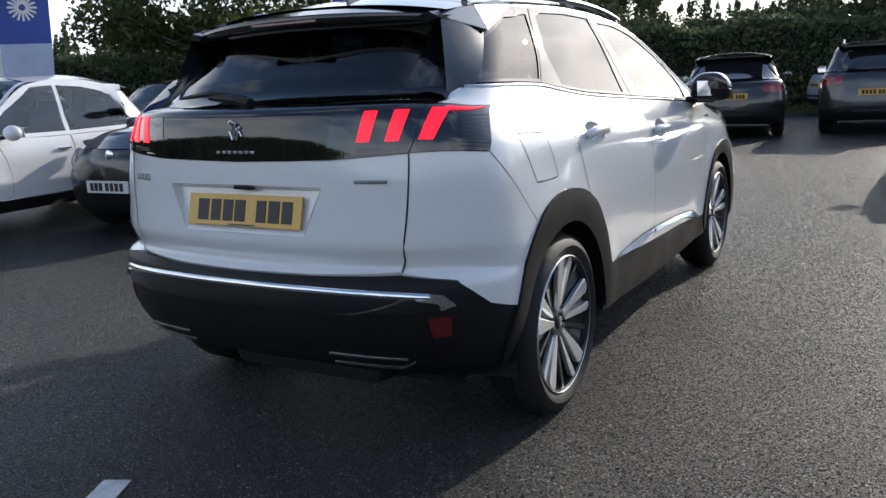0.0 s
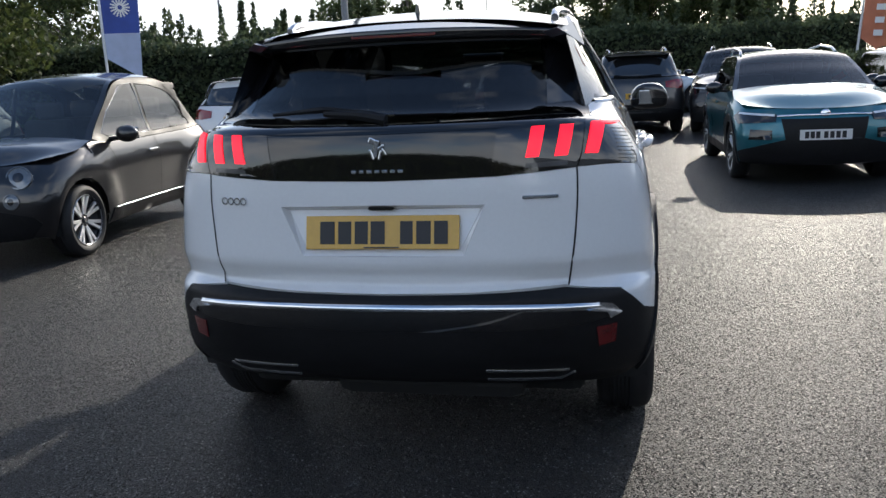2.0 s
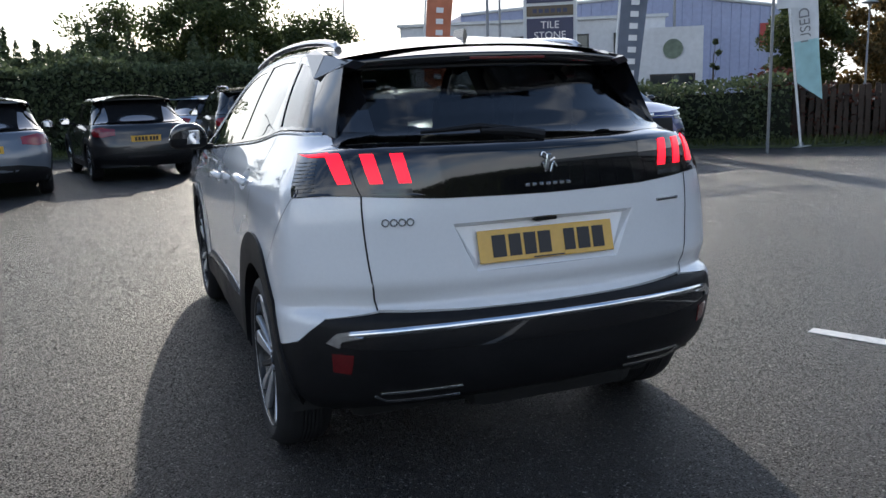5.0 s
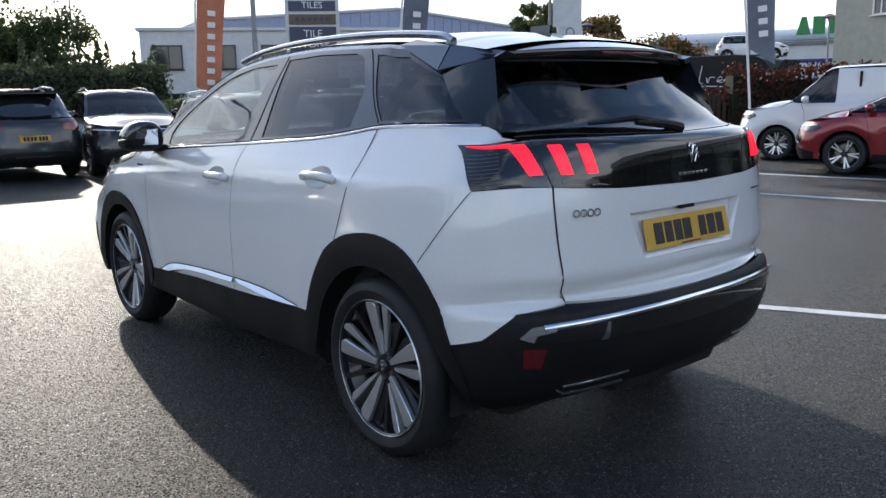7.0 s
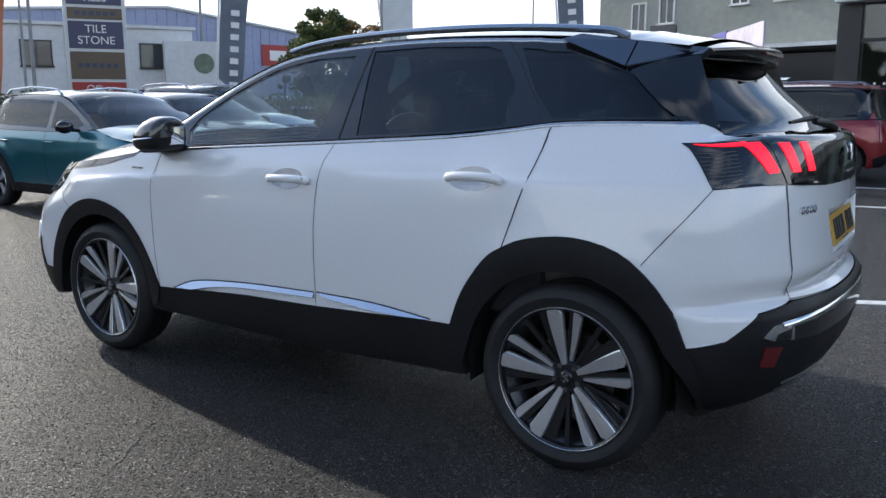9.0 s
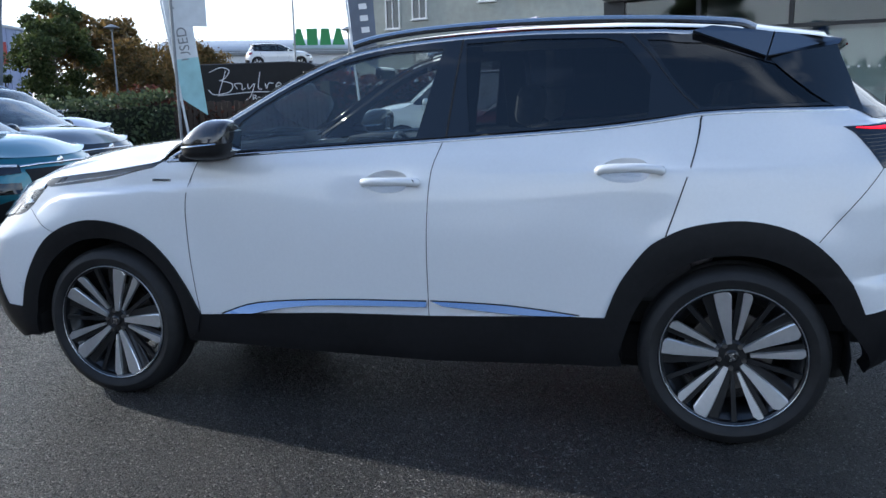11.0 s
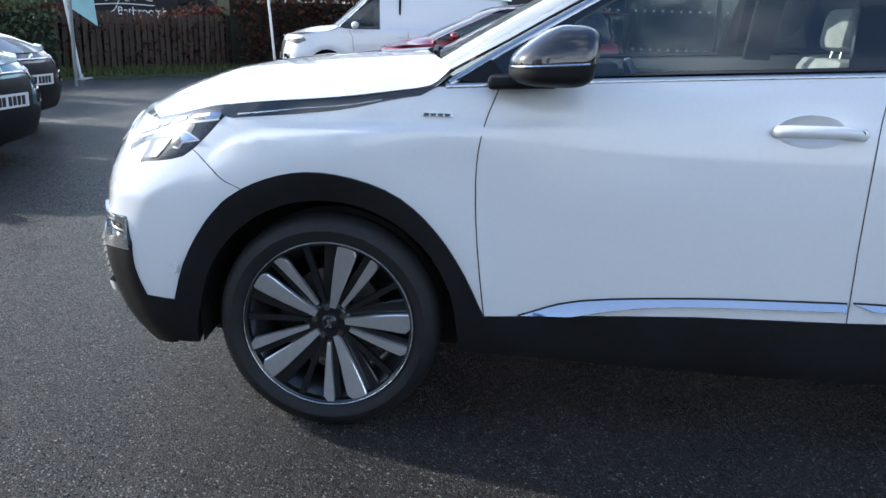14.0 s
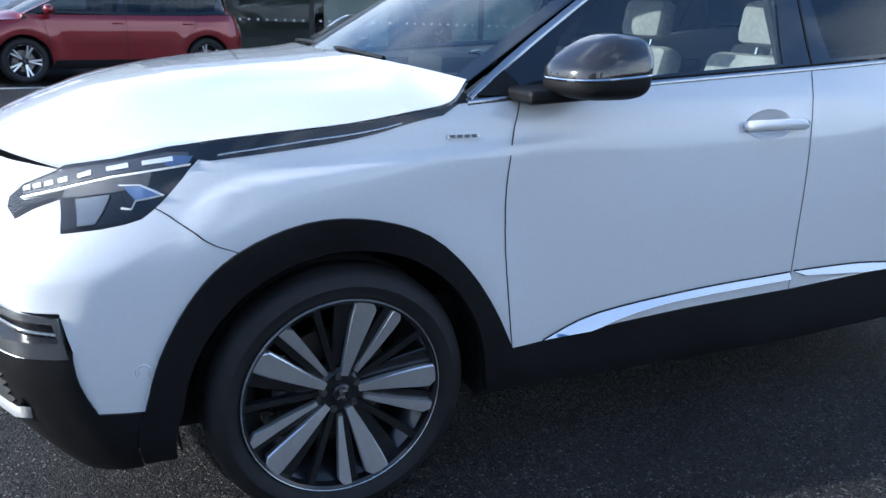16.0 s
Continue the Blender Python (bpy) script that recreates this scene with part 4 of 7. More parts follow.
        def claw(x, z0=1.074, z1=1.166, w=0.040, lean=0.018):
            return [("r", -x - w, z1), ("r", -x, z1), ("r", -x + lean, z0), ("r", -x + lean - w, z0)]
        for x in (0.490, 0.578):
            skin("claw", surf(S, claw(x), step=0.03, off=0.007, thick=0.006), M["tail"], L, mirror=s)
        skin("claw", surf(S, [("r", -0.712, 1.174), ("r", -0.672, 1.172), ("r", -0.654, 1.076), ("r", -0.693, 1.074)], step=0.03, off=0.007, thick=0.006), M["tail"], L, mirror=s)
        skin("claw_top", surf(S, [("r", -0.70, 1.178), ("r", -0.70, 1.166), (-0.47, 1.172), (-0.385, 1.180)], step=0.03, off=0.007, thick=0.004), M["tail"], L, mirror=s)
        for i in range(9):
            z = 1.055 + i * 0.0125
            t = (z - 1.043) / 0.142
            skin("lamp_rib", ribbon(S, [(-0.480 + 0.105 * t, z), (-0.56 + 0.06 * t, z)], 0.005, off=0.004, height=0.003), K, L, mirror=s)
        skin("reversing_lamp", surf(S, [("r", -0.60, 1.044), ("r", -0.47, 1.040), ("r", -0.475, 1.056), ("r", -0.60, 1.059)], step=0.03, off=0.006, thick=0.004), M["lamp_grey"], L, "clear reversing lamp", mirror=s)
        return L
    lamp(False), lamp(True)
    # badges on the tailgate
    em = bmesh.new()
    for k, (x0, z0, w, h, r) in enumerate(((0.0, 1.118, 0.016, 0.055, 12), (-0.012, 1.142, 0.024, 0.018, 25), (0.016, 1.122, 0.028, 0.010, -35), (-0.014, 1.100, 0.008, 0.034, -20), (0.014, 1.098, 0.008, 0.032, 18), (0.028, 1.108, 0.007, 0.026, -30))):
        add_box(em, x0, float(S.yr(z0)) - 0.006, z0 + 0.019, w, 0.006, h, rot=Matrix.Rotation(radians(r), 4, "Y"), bevel=0.0025)
    part("emblem", em, M["chrome"], trim, "chrome emblem")
    for i in range(7):
        part("badge_bar", box(-0.078 + 0.026 * i, float(S.yr(1.047)) - 0.004, 1.064, 0.017, 0.004, 0.010, bevel=0.001), M["chrome"], trim)

    def on_tail(x, z):
        p = S.pt(*S.uz(("r", x, z)))
        return p
    for i in range(4):
        x = -0.565 + 0.026 * i
        p = on_tail(x, 0.948)
        part("badge_bar", lathe_bm([(0.0085, -0.004), (0.0135, -0.004), (0.0135, 0.004), (0.0085, 0.004)], 16, axis="Y", closed=True, m=Matrix.Translation(Vector(p) + Vector((0, -0.003, 0))) @ Matrix.Rotation(radians(-14), 4, "Z")), M["chrome"], tailgate)
    p = on_tail(0.518, 0.950)
    part("badge_plate", box(p[0], p[1] - 0.004, p[2], 0.115, 0.005, 0.011, rot=Matrix.Rotation(radians(13), 4, "Z"), bevel=0.002), M["satin"], tailgate)

    # rear bumper
    half_l = [archR[-1], (-0.545, 0.552), (-0.62, 0.630), ("r", -0.60, 0.651), ("r", -0.3, 0.643), ("r", 0, 0.640), ("r", 0, 0.33), ("r", -0.30, 0.325), ("r", -0.60, 0.305), ("r", -0.74, 0.285), (-0.47, 0.30), (-0.435, 0.42)]
    both("rear_bumper", surf(S, half_l, step=0.03), P, car, "matt black plastic bumper")
    for s in (False, True):
        skin("bumper_chrome", ribbon(S, [("r", 0.0, 0.603), ("r", -0.3, 0.602), ("r", -0.5, 0.598), ("r", -0.62, 0.592), ("r", -0.70, 0.586)], 0.022, off=0.006, height=0.010), M["chrome"], car, "bright chrome strip", mirror=s)
        skin("bumper_chrome", surf(S, [("r", -0.700, 0.597), ("r", -0.735, 0.592), ("r", -0.768, 0.560), ("r", -0.730, 0.545), ("r", -0.722, 0.566), ("r", -0.66, 0.578), ("r", -0.69, 0.584)], off=0.011, step=0.03), M["chrome"], car, "angular chrome end", mirror=s)
        skin("bumper_gloss", surf(S, [("r", 0, 0.592), ("r", -0.5, 0.587), ("r", -0.70, 0.577), ("r", -0.735, 0.55), ("r", -0.66, 0.538), ("r", -0.5, 0.530), ("r", 0, 0.528)], off=0.004, step=0.03), K, car, "gloss black insert", mirror=s)
        skin("rear_reflector", surf(S, [("r", -0.690, 0.520), ("r", -0.755, 0.525), ("r", -0.750, 0.462), ("r", -0.697, 0.455)], off=0.004, step=0.03), M["reflector"], car, "red reflector", mirror=s)
        skin("exhaust_trim", ribbon(S, [("r", -0.33, 0.388), ("r", -0.60, 0.378)], 0.005, off=0.004, height=0.004), M["chrome"], car, mirror=s)
        skin("exhaust_trim", ribbon(S, [("r", -0.33, 0.350), ("r", -0.57, 0.342), ("r", -0.62, 0.368)], 0.005, off=0.004, height=0.004), M["chrome"], car, mirror=s)
    # arches and sills
    def band_out(outer, cy, cz, r):
        inn = [(cy + r * math.cos(t), cz + r * math.sin(t)) for t in [math.atan2(q[1] - cz, q[0] - cy) for q in outer]]
        return inn
    innF, innR = band_out(archF, 2.675, 0.345, 0.395), band_out(archR, 0.0, 0.345, 0.395)
    both("arch_trim", surf(S, archF + [(3.168, 0.33), (3.155, 0.262), (3.085, 0.262)] + [q for q in innF[::-1] if q[1] > 0.31] + [(2.27, 0.30), (2.22, 0.33)], off=0.010, thick=0.05, step=0.04), P, car, "black plastic wheel arch trim")
    both("arch_trim", surf(S, archR + [(-0.45, 0.31)] + [q for q in innR[::-1] if q[1] > 0.32] + [(0.42, 0.31), (0.45, 0.36)], off=0.010, thick=0.05, step=0.04), P, car, "black plastic wheel arch trim")
    for cy in (0.0, 2.675):
        for sx in (-1, 1):
            bm = bmesh.new()
            rows = []
            for i in range(15):
                a = radians(-12 + 204 * i / 14)
                rows.append([bm.verts.new((sx * x, cy + r * math.cos(a), 0.345 + r * math.sin(a))) for x, r in ((0.865, 0.405), (0.66, 0.42), (0.52, 0.40))])
            for p, q in zip(rows, rows[1:]):
                for k in range(2):
                    bm.faces.new((p[k], p[k + 1], q[k + 1], q[k]))
            bm.faces.new([r[2] for r in rows])
            part("arch_liner", bm, M["dark"], car)
    sill = [(2.200, 0.410), (2.11, 0.413), (1.577, 0.445), (1.162, 0.453), (0.466, 0.481), (0.43, 0.40), (0.40, 0.29), (1.16, 0.262), (1.8, 0.275), (2.28, 0.29), (2.22, 0.34)]
    both("sill_cover", surf(S, sill, off=0.004, thick=0.03), P, car, "black plastic sill")
    chF = sm([(2.10, 0.416), (1.921, 0.472), (1.576, 0.501), (1.17, 0.512)], 4) + sm([(1.17, 0.491), (1.577, 0.480), (1.791, 0.460), (1.95, 0.428)], 4)
    chR = sm([(1.154, 0.514), (0.849, 0.509), (0.56, 0.482)], 4) + sm([(0.60, 0.479), (0.787, 0.478), (1.10, 0.497)], 3)
    both("sill_chrome", surf(S, chF, off=0.004, step=0.03, tilt=0.5, top=[(1.17, 0.512), (1.576, 0.501), (1.921, 0.472), (2.11, 0.412)]), M["sill_metal"], car, "bright sill strip")
    both("sill_chrome", surf(S, chR, off=0.004, step=0.03, tilt=0.5, top=[(0.56, 0.482), (0.849, 0.509), (1.154, 0.514)]), M["sill_metal"], car, "bright sill strip")
    for edge_ in ([(2.10, 0.419), (1.921, 0.476), (1.576, 0.505), (1.17, 0.516)], [(1.154, 0.518), (0.849, 0.513), (0.56, 0.486)]):
        both("sill_gap", ribbon(S, sm(edge_, 4), 0.006, off=0.004), M["gap"], car)
    for line in ([q for q in dF], dB, dR, seam, [(-0.47, 1.04), (-0.27, 0.79)]):
        both("shut_line", ribbon(S, line, 0.0014 if line is seam else 0.003 if line is not dR else 0.005, off=0.0012), M["gap"], car)
    both("shut_line", ribbon(S, [("r", -0.602, 0.655), ("r", -0.622, 0.80), ("r", -0.630, 1.036)], 0.006, off=0.0015), M["gap"], car)
    # fuel flap on the right
    fl = sm([(-0.10, 1.075), (-0.27, 1.085), (-0.285, 1.06), (-0.235, 0.93), (-0.21, 0.915), (-0.07, 0.915), (-0.06, 0.94), (-0.09, 1.06), (-0.10, 1.075)], 4)
    skin("fuel_flap_line", ribbon(S, fl, 0.004, off=0.0012, step=0.02), M["gap"], car, mirror=True)

    # side windows: black frame, panes, bright strips
    topc = [(2.33, 1.083), (2.174, 1.182), (2.012, 1.278), (1.802, 1.397), (1.592, 1.489), (1.381, 1.532), (1.102, 1.556), (0.784, 1.566), (0.454, 1.558), (0.138, 1.541), (-0.10, 1.512), (-0.22, 1.490), (-0.50, 1.242)]
    belt_up = [(q[0], q[1] + 0.012) for q in belt][1:-1]
    frame_o = sm(topc[:12], 3) + [(-0.50, 1.244)] + belt_up[::-1] + [(2.28, 1.095)]
    wF = [(1.985, 1.118), (1.667, 1.140), (1.225, 1.166), (1.155, 1.515)] + sm([(1.381, 1.507), (1.592, 1.463), (1.802, 1.370), (1.95, 1.285)], 3) + [(2.02, 1.235), (2.055, 1.18), (2.03, 1.122)]
    wR = [(1.01, 1.180), (0.56, 1.207), (0.325, 1.235), (0.320, 1.38), (0.43, 1.515), (0.50, 1.533), (0.784, 1.541), (1.06, 1.532)]
    wQ = [(0.135, 1.262), (-0.09, 1.268), (-0.34, 1.270), (-0.17, 1.40), (-0.10, 1.42), (0.12, 1.500), (0.34, 1.520)]
    both("window_frame", surf(S, frame_o, holes=[wF, wR, wQ], off=0.001, thick=0.02), K, car, "gloss black window frame")
    both("front_side_window", surf(S, wF, off=-0.003, thick=0), M["clear"], car, "clear glass")
    both("rear_side_window", surf(S, wR, off=-0.003, thick=0), M["tint"], car, "dark tinted glass")
    both("quarter_window", surf(S, wQ, off=-0.003, thick=0), M["tint"], car, "dark tinted glass")
    both("belt_strip", ribbon(S, sm(belt[:-1], 3), 0.016, off=0.003, height=0.004), M["satin"], car, "satin silver strip")
    both("roof_strip", ribbon(S, sm(topc[:10], 3), 0.020, off=0.003, height=0.004), M["satin"], car, "satin silver strip")
    for s in (-1, 1):
        for nm, q in (("roof_blade", [(0.606, 0.17, 1.548), (0.640, -0.092, 1.444), (0.600, -0.118, 1.531), (0.578, 0.10, 1.566)]), ("spoiler_blade", [(0.640, -0.098, 1.444), (0.588, -0.345, 1.480), (0.556, -0.362, 1.500), (0.598, -0.124, 1.530)])):
            bm = bmesh.new()
            o = [bm.verts.new((s * x, y, z)) for x, y, z in q]
            i = [bm.verts.new((s * (x - 0.05), y, z - 0.012)) for x, y, z in q]
            bm.faces.new(o), bm.faces.new(i)
            for k in range(4):
                bm.faces.new((o[k], o[(k + 1) % 4], i[(k + 1) % 4], i[k]))
            part(nm, bm, M["blade"], car, "satin silver blade, reflected sky blue put into its colour")
        def on_skin(q):
            p = S.pt(*S.uz(q))
            return Vector((s * abs(p[0]), p[1], p[2]))
        front = [on_skin(q) + Vector((s * 0.003, 0, 0)) for q in ((-0.098, 1.443), (-0.14, 1.40), (-0.19, 1.355), (-0.25, 1.305), (-0.32, 1.258))]
        end, foot_ = Vector((s * 0.586, -0.338, 1.477)), on_skin(("r", -0.655, 1.228))
        rear_ = [end.lerp(foot_, k / 4) for k in range(5)]
        inner_ = [on_skin(q) for q in (("r", -0.545, 1.487), ("r", -0.568, 1.43), ("r", -0.59, 1.37), ("r", -0.615, 1.30), ("r", -0.648, 1.226))]
        bm = bmesh.new()
        cols = [[bm.verts.new(p) for p in front]]
        for t in (0.2, 0.4, 0.6, 0.8, 0.93, 1.0):
            cols.append([bm.verts.new(p.lerp(q, t) + Vector((s * 0.010 * math.sin(math.pi * t) * (1 - k / 4), 0, 0))) for k, (p, q) in enumerate(zip(front, rear_))])
        for t in (0.15, 0.5, 1.0):
            cols.append([bm.verts.new(p.lerp(q, t)) for p, q in zip(rear_, inner_)])
        for p, q in zip(cols, cols[1:]):
            for k in range(4):
                bm.faces.new((p[k], p[k + 1], q[k + 1], q[k]))
        part("spoiler_fin", bm, K, car, smooth=True)
    both("shut_line", ribbon(S, [(1.10, 1.165), (1.075, 1.55)], 0.008, off=0.003), M["gap"], car)
    both("shut_line", ribbon(S, [(0.145, 1.255), (0.40, 1.545)], 0.006, off=0.003), M["gap"], car)
    for sx in (-1, 1):
        rail = [(1.56, 1.545), (1.45, 1.572), (1.25, 1.595), (0.95, 1.609), (0.6, 1.610), (0.3, 1.600), (0.02, 1.578), (-0.06, 1.552)]
        xs = [0.575, 0.56, 0.55, 0.545, 0.54, 0.535, 0.53, 0.53]
        part("roof_rail", tube(sm([(sx * x, y, z) for x, (y, z) in zip(xs, rail)], 4), 0.015, 8), M["satin"], car, "satin silver roof rail", smooth=True)

    # bonnet edge slot with its bright line, wing badge
    both("bonnet_slot", surf(S, [(3.03, 0.980), (2.95, 0.998), (2.667, 1.029), (2.42, 1.063), (2.36, 1.074), (2.41, 1.046), (2.53, 1.022), (2.97, 0.957), (2.995, 0.960)], off=0.002, step=0.04), K, car)
    both("slot_strip", ribbon(S, [(2.95, 0.969), (2.75, 0.996), (2.52, 1.030)], 0.008, off=0.004, height=0.003), M["satin"], car)
    both("wing_badge", surf(S, [(2.405, 0.990), (2.315, 0.990), (2.315, 1.000), (2.405, 1.000)], off=0.005, step=0.04), M["satin"], car, "small chrome badge")
    for i in range(4):
        both("badge_bar", surf(S, [(2.398 - 0.02 * i, 0.991), (2.383 - 0.02 * i, 0.991), (2.383 - 0.02 * i, 0.999), (2.398 - 0.02 * i, 0.999)], off=0.0065, step=0.04, thick=0.003), K, car)

    # door handles, mirrors
    for s in (False, True):
        sx = 1 if s else -1
        for dr, y0, z0, lock in ((doors[1 if s else 0], 1.315, 0.994, not s), (doors[3 if s else 2], 0.385, 1.040, False)):
            skin("handle_cup", bowl(S, cup(y0, z0), 0.042), W, dr, mirror=s)
            pts = []
            for y, z, o in ((y0 + 0.122, z0 - 0.006, 0.004), (y0 + 0.085, z0 - 0.004, 0.022), (y0 + 0.02, z0 - 0.004, 0.034), (y0 - 0.05, z0 - 0.003, 0.034), (y0 - 0.10, z0 - 0.004, 0.024), (y0 - 0.122, z0 - 0.006, 0.006)):
                p = S.pt(*S.uz((y, z))) + S.nrm(*S.uz((y, z))) * o
                pts.append((p[0] * (1 if not s else -1), p[1], p[2]))
            bm = tube(sm(pts, 3), [0.010] + [0.018] * (len(sm(pts, 3)) - 2) + [0.012], 10)
            hd = part("door_handle", bm, W, dr, smooth=True)
            if lock:
                p = S.pt(*S.uz((y0 - 0.102, z0 - 0.004))) + S.nrm(*S.uz((y0 - 0.102, z0 - 0.004))) * 0.039
                part("lock", lathe_bm([(0, 0), (0.009, 0), (0.009, 0.006), (0, 0.006)], 14, m=Matrix.Translation((p[0], p[1], p[2]))), M["satin"], hd)
        build_mirror(car, sx)
        skin("mirror_sail", surf(S, [(2.20, 1.088), (2.33, 1.090), (2.215, 1.150), (2.18, 1.115)], off=0.004, thick=0.01, step=0.03), P, car, mirror=s)

    build_cabin(car)
    part("underbody", box(0, 1.35, 0.30, 1.30, 3.6, 0.20, bevel=0.05), M["dark"], car)
    part("silencer", box(0.1, -0.45, 0.30, 0.7, 0.35, 0.14, bevel=0.06), M["dark"], car)
    for y in (0.0, 2.675):
        wheel(car, -0.788, y, -1, rim=0.262, turn=1 if y else 25)
        wheel(car, 0.788, y, 1, rim=0.262, turn=20)
    return car


def build_mirror(car, sx):
    """Door mirror: domed gloss cap over a flat-bottomed dark shell, bright strip between them, flat arm, glass."""
    bm = bmesh.new()
    bmesh.ops.create_uvsphere(bm, u_segments=32, v_segments=20, radius=1.0)
    c = Vector((sx * 0.968, 2.045, 1.165))
    sq = lambda q, e: math.copysign(abs(q) ** e, q)
    for v in bm.verts:
        x, y, z = v.co
        fore = max(0.0, y)
        rise = 1 - 0.50 * fore**1.4 if z > 0 else 1 - 0.18 * fore**2
        dy = sq(y, 0.80) * 0.120 if y > 0 else sq(y, 0.42) * 0.098
        dz = sq(z, 0.86) * 0.088 if z > 0 else sq(z, 0.40) * 0.072
        v.co = Vector((sq(x, 0.70) * 0.112 * (1 - 0.14 * max(0, z)), dy - 0.022 * z, dz * rise - 0.004 * fore)) + c
        v.co.y -= 0.125 * (abs(v.co.x) - 0.93)
    lo, hi = bm.copy(), bm
    cut = dict(plane_co=(0, c.y, 1.152), plane_no=(0, 0.08, 1))
    bmesh.ops.bisect_plane(hi, geom=hi.verts[:] + hi.edges[:] + hi.faces[:], clear_inner=True, **cut)
    bmesh.ops.bisect_plane(lo, geom=lo.verts[:] + lo.edges[:] + lo.faces[:], clear_outer=True, **cut)
    ring = [v.co.copy() for v in hi.verts if v.is_boundary and v.co.y > c.y - 0.085]
    ring.sort(key=lambda p: math.atan2(p.y - c.y + 0.11, p.x - c.x))
    top = part("door_mirror", hi, M["mirror_cap"], car, "gloss black cap with bright strip", smooth=True)
    part("mirror_base", lo, M["plastic"], top, smooth=True)
    part("mirror_strip", tube(ring, 0.0035, 6), M["chrome"], top)
    part("mirror_glass", box(c.x, c.y - 0.098, c.z + 0.002, 0.125, 0.012, 0.085, rot=Matrix.Rotation(radians(6), 4, "X"), bevel=0.004), M["mirror"], top)
    part("mirror_arm", box(sx * 0.885, 2.125, 1.099, 0.13, 0.19, 0.036, rot=Matrix.Rotation(radians(-3), 4, "X"), bevel=0.012), M["plastic"], top)


def seat(car, x, y, pale=True, wide=0.5):
    """A car seat: cushion, backrest, headrest on two posts."""
    m = M["seat_pale"] if pale else M["seat"]
    s = part("seat", box(x, y + 0.12, 0.66, wide, 0.52, 0.16, bevel=0.05), m, car, smooth=True)
    part("backrest", box(x, y - 0.20, 0.89, wide * 0.96, 0.14, 0.56, rot=Matrix.Rotation(radians(14), 4, "X"), bevel=0.05), m, s, smooth=True)
    part("headrest", box(x, y - 0.29, 1.275, 0.27, 0.10, 0.17, rot=Matrix.Rotation(radians(8), 4, "X"), bevel=0.04), m, s, smooth=True)
    for q in (-0.05, 0.05):
        part("headrest_post", tube([(x + q, y - 0.265, 1.12), (x + q, y - 0.285, 1.22)], 0.007, 6), M["chrome"], s)
    return s


def build_cabin(car):
    part("cabin_floor", box(0, 1.0, 0.47, 1.40, 3.2, 0.10), M["dark"], car)
    part("load_floor", box(0, -0.25, 0.78, 1.2, 0.7, 0.04), M["seat"], car)
    dash = [(-0.72, 0.52), (0.72, 0.52), (0.70, 1.0), (0.62, 1.06), (-0.62, 1.06), (-0.70, 1.0)]
    part("dashboard", prism(dash, 0.42, m=Matrix.Translation((0, 1.78, 0)), bevel=0.03), M["seat"], car, smooth=True)
    part("instrument_hood", box(0.36, 1.83, 1.085, 0.34, 0.20, 0.08, bevel=0.03), M["seat"], car, smooth=True)
    bm = lathe_bm([(0.155, -0.012), (0.168, -0.012), (0.172, 0), (0.168, 0.012), (0.155, 0.012), (0.151, 0)], 32, axis="Y", closed=True, m=Matrix.Translation((0.36, 1.62, 0.98)) @ Matrix.Rotation(radians(-24), 4, "X"))
    part("steering_wheel", bm, M["black"], car, smooth=True)
    seat(car, -0.36, 1.12), seat(car, 0.36, 1.12)
    seat(car, -0.38, 0.28), seat(car, 0.38, 0.28), seat(car, 0.0, 0.27, wide=0.3)
    for sx in (-1, 1):
        part("pillar_lining", box(sx * 0.60, 1.07, 1.33, 0.03, 0.12, 0.42, rot=Matrix.Rotation(radians(sx * -26), 4, "Y"), bevel=0.01), M["seat"], car)
        part("door_lining", box(sx * 0.745, 1.15, 0.80, 0.05, 2.0, 0.56, bevel=0.02), M["seat"], car)
    part("headlining", box(0, 0.75, 1.555, 0.9, 1.2, 0.015, bevel=0.005), M["lining"], car)
    part("rear_view_mirror", box(0, 1.62, 1.44, 0.24, 0.03, 0.06, bevel=0.015), M["black"], car)


M["slat"] = mat("grey_intake_slats", (0.055, 0.056, 0.06), 0.42, var=0.2, scale=40)
M["lamp_grey"] = mat("grey_lamp_lens", (0.045, 0.045, 0.05), 0.2, coat=0.8, var=0.3, scale=200)
M["lamp_tan"] = mat("lamp_inner_lens", (0.10, 0.09, 0.08), 0.15, coat=1.0, var=0.3, scale=90)
M["lamp_pale"] = mat("lamp_reflector_grey", (0.18, 0.19, 0.20), 0.15, metal=0.5, coat=1.0, var=0.25, scale=60)
M["lamp_blue"] = mat("lamp_mirror_blue", (0.20, 0.26, 0.38), 0.1, metal=0.8, coat=1.0, var=0.2, scale=60)
# silver blades: the blue-grey base colour imitates reflected sky
M["blade"] = mat("sky_tinted_blade", (0.13, 0.15, 0.18), 0.3, metal=1.0)
M["lamp_dark"] = mat("dark_lamp_interior", (0.010, 0.010, 0.012), 0.12, spec=0.25, coat=0.25, var=0.3, scale=40)
# chrome sill strip: its blue is the sky's reflection put into the colour
M["sill_metal"] = mat("sky_tinted_sill_metal", (0.30, 0.36, 0.47), 0.14, metal=1.0)
M["lining"] = mat("pale_headlining", (0.6, 0.59, 0.57), 0.9, var=0.1, scale=80)
M["satin_white"] = mat("handle_cup_paint", (0.62, 0.63, 0.65), 0.3, coat=0.6)
M["mirror_cap"] = mat("mirror_cap_black", (0.022, 0.019, 0.018), 0.16, coat=1.0)
hero = build_hero()

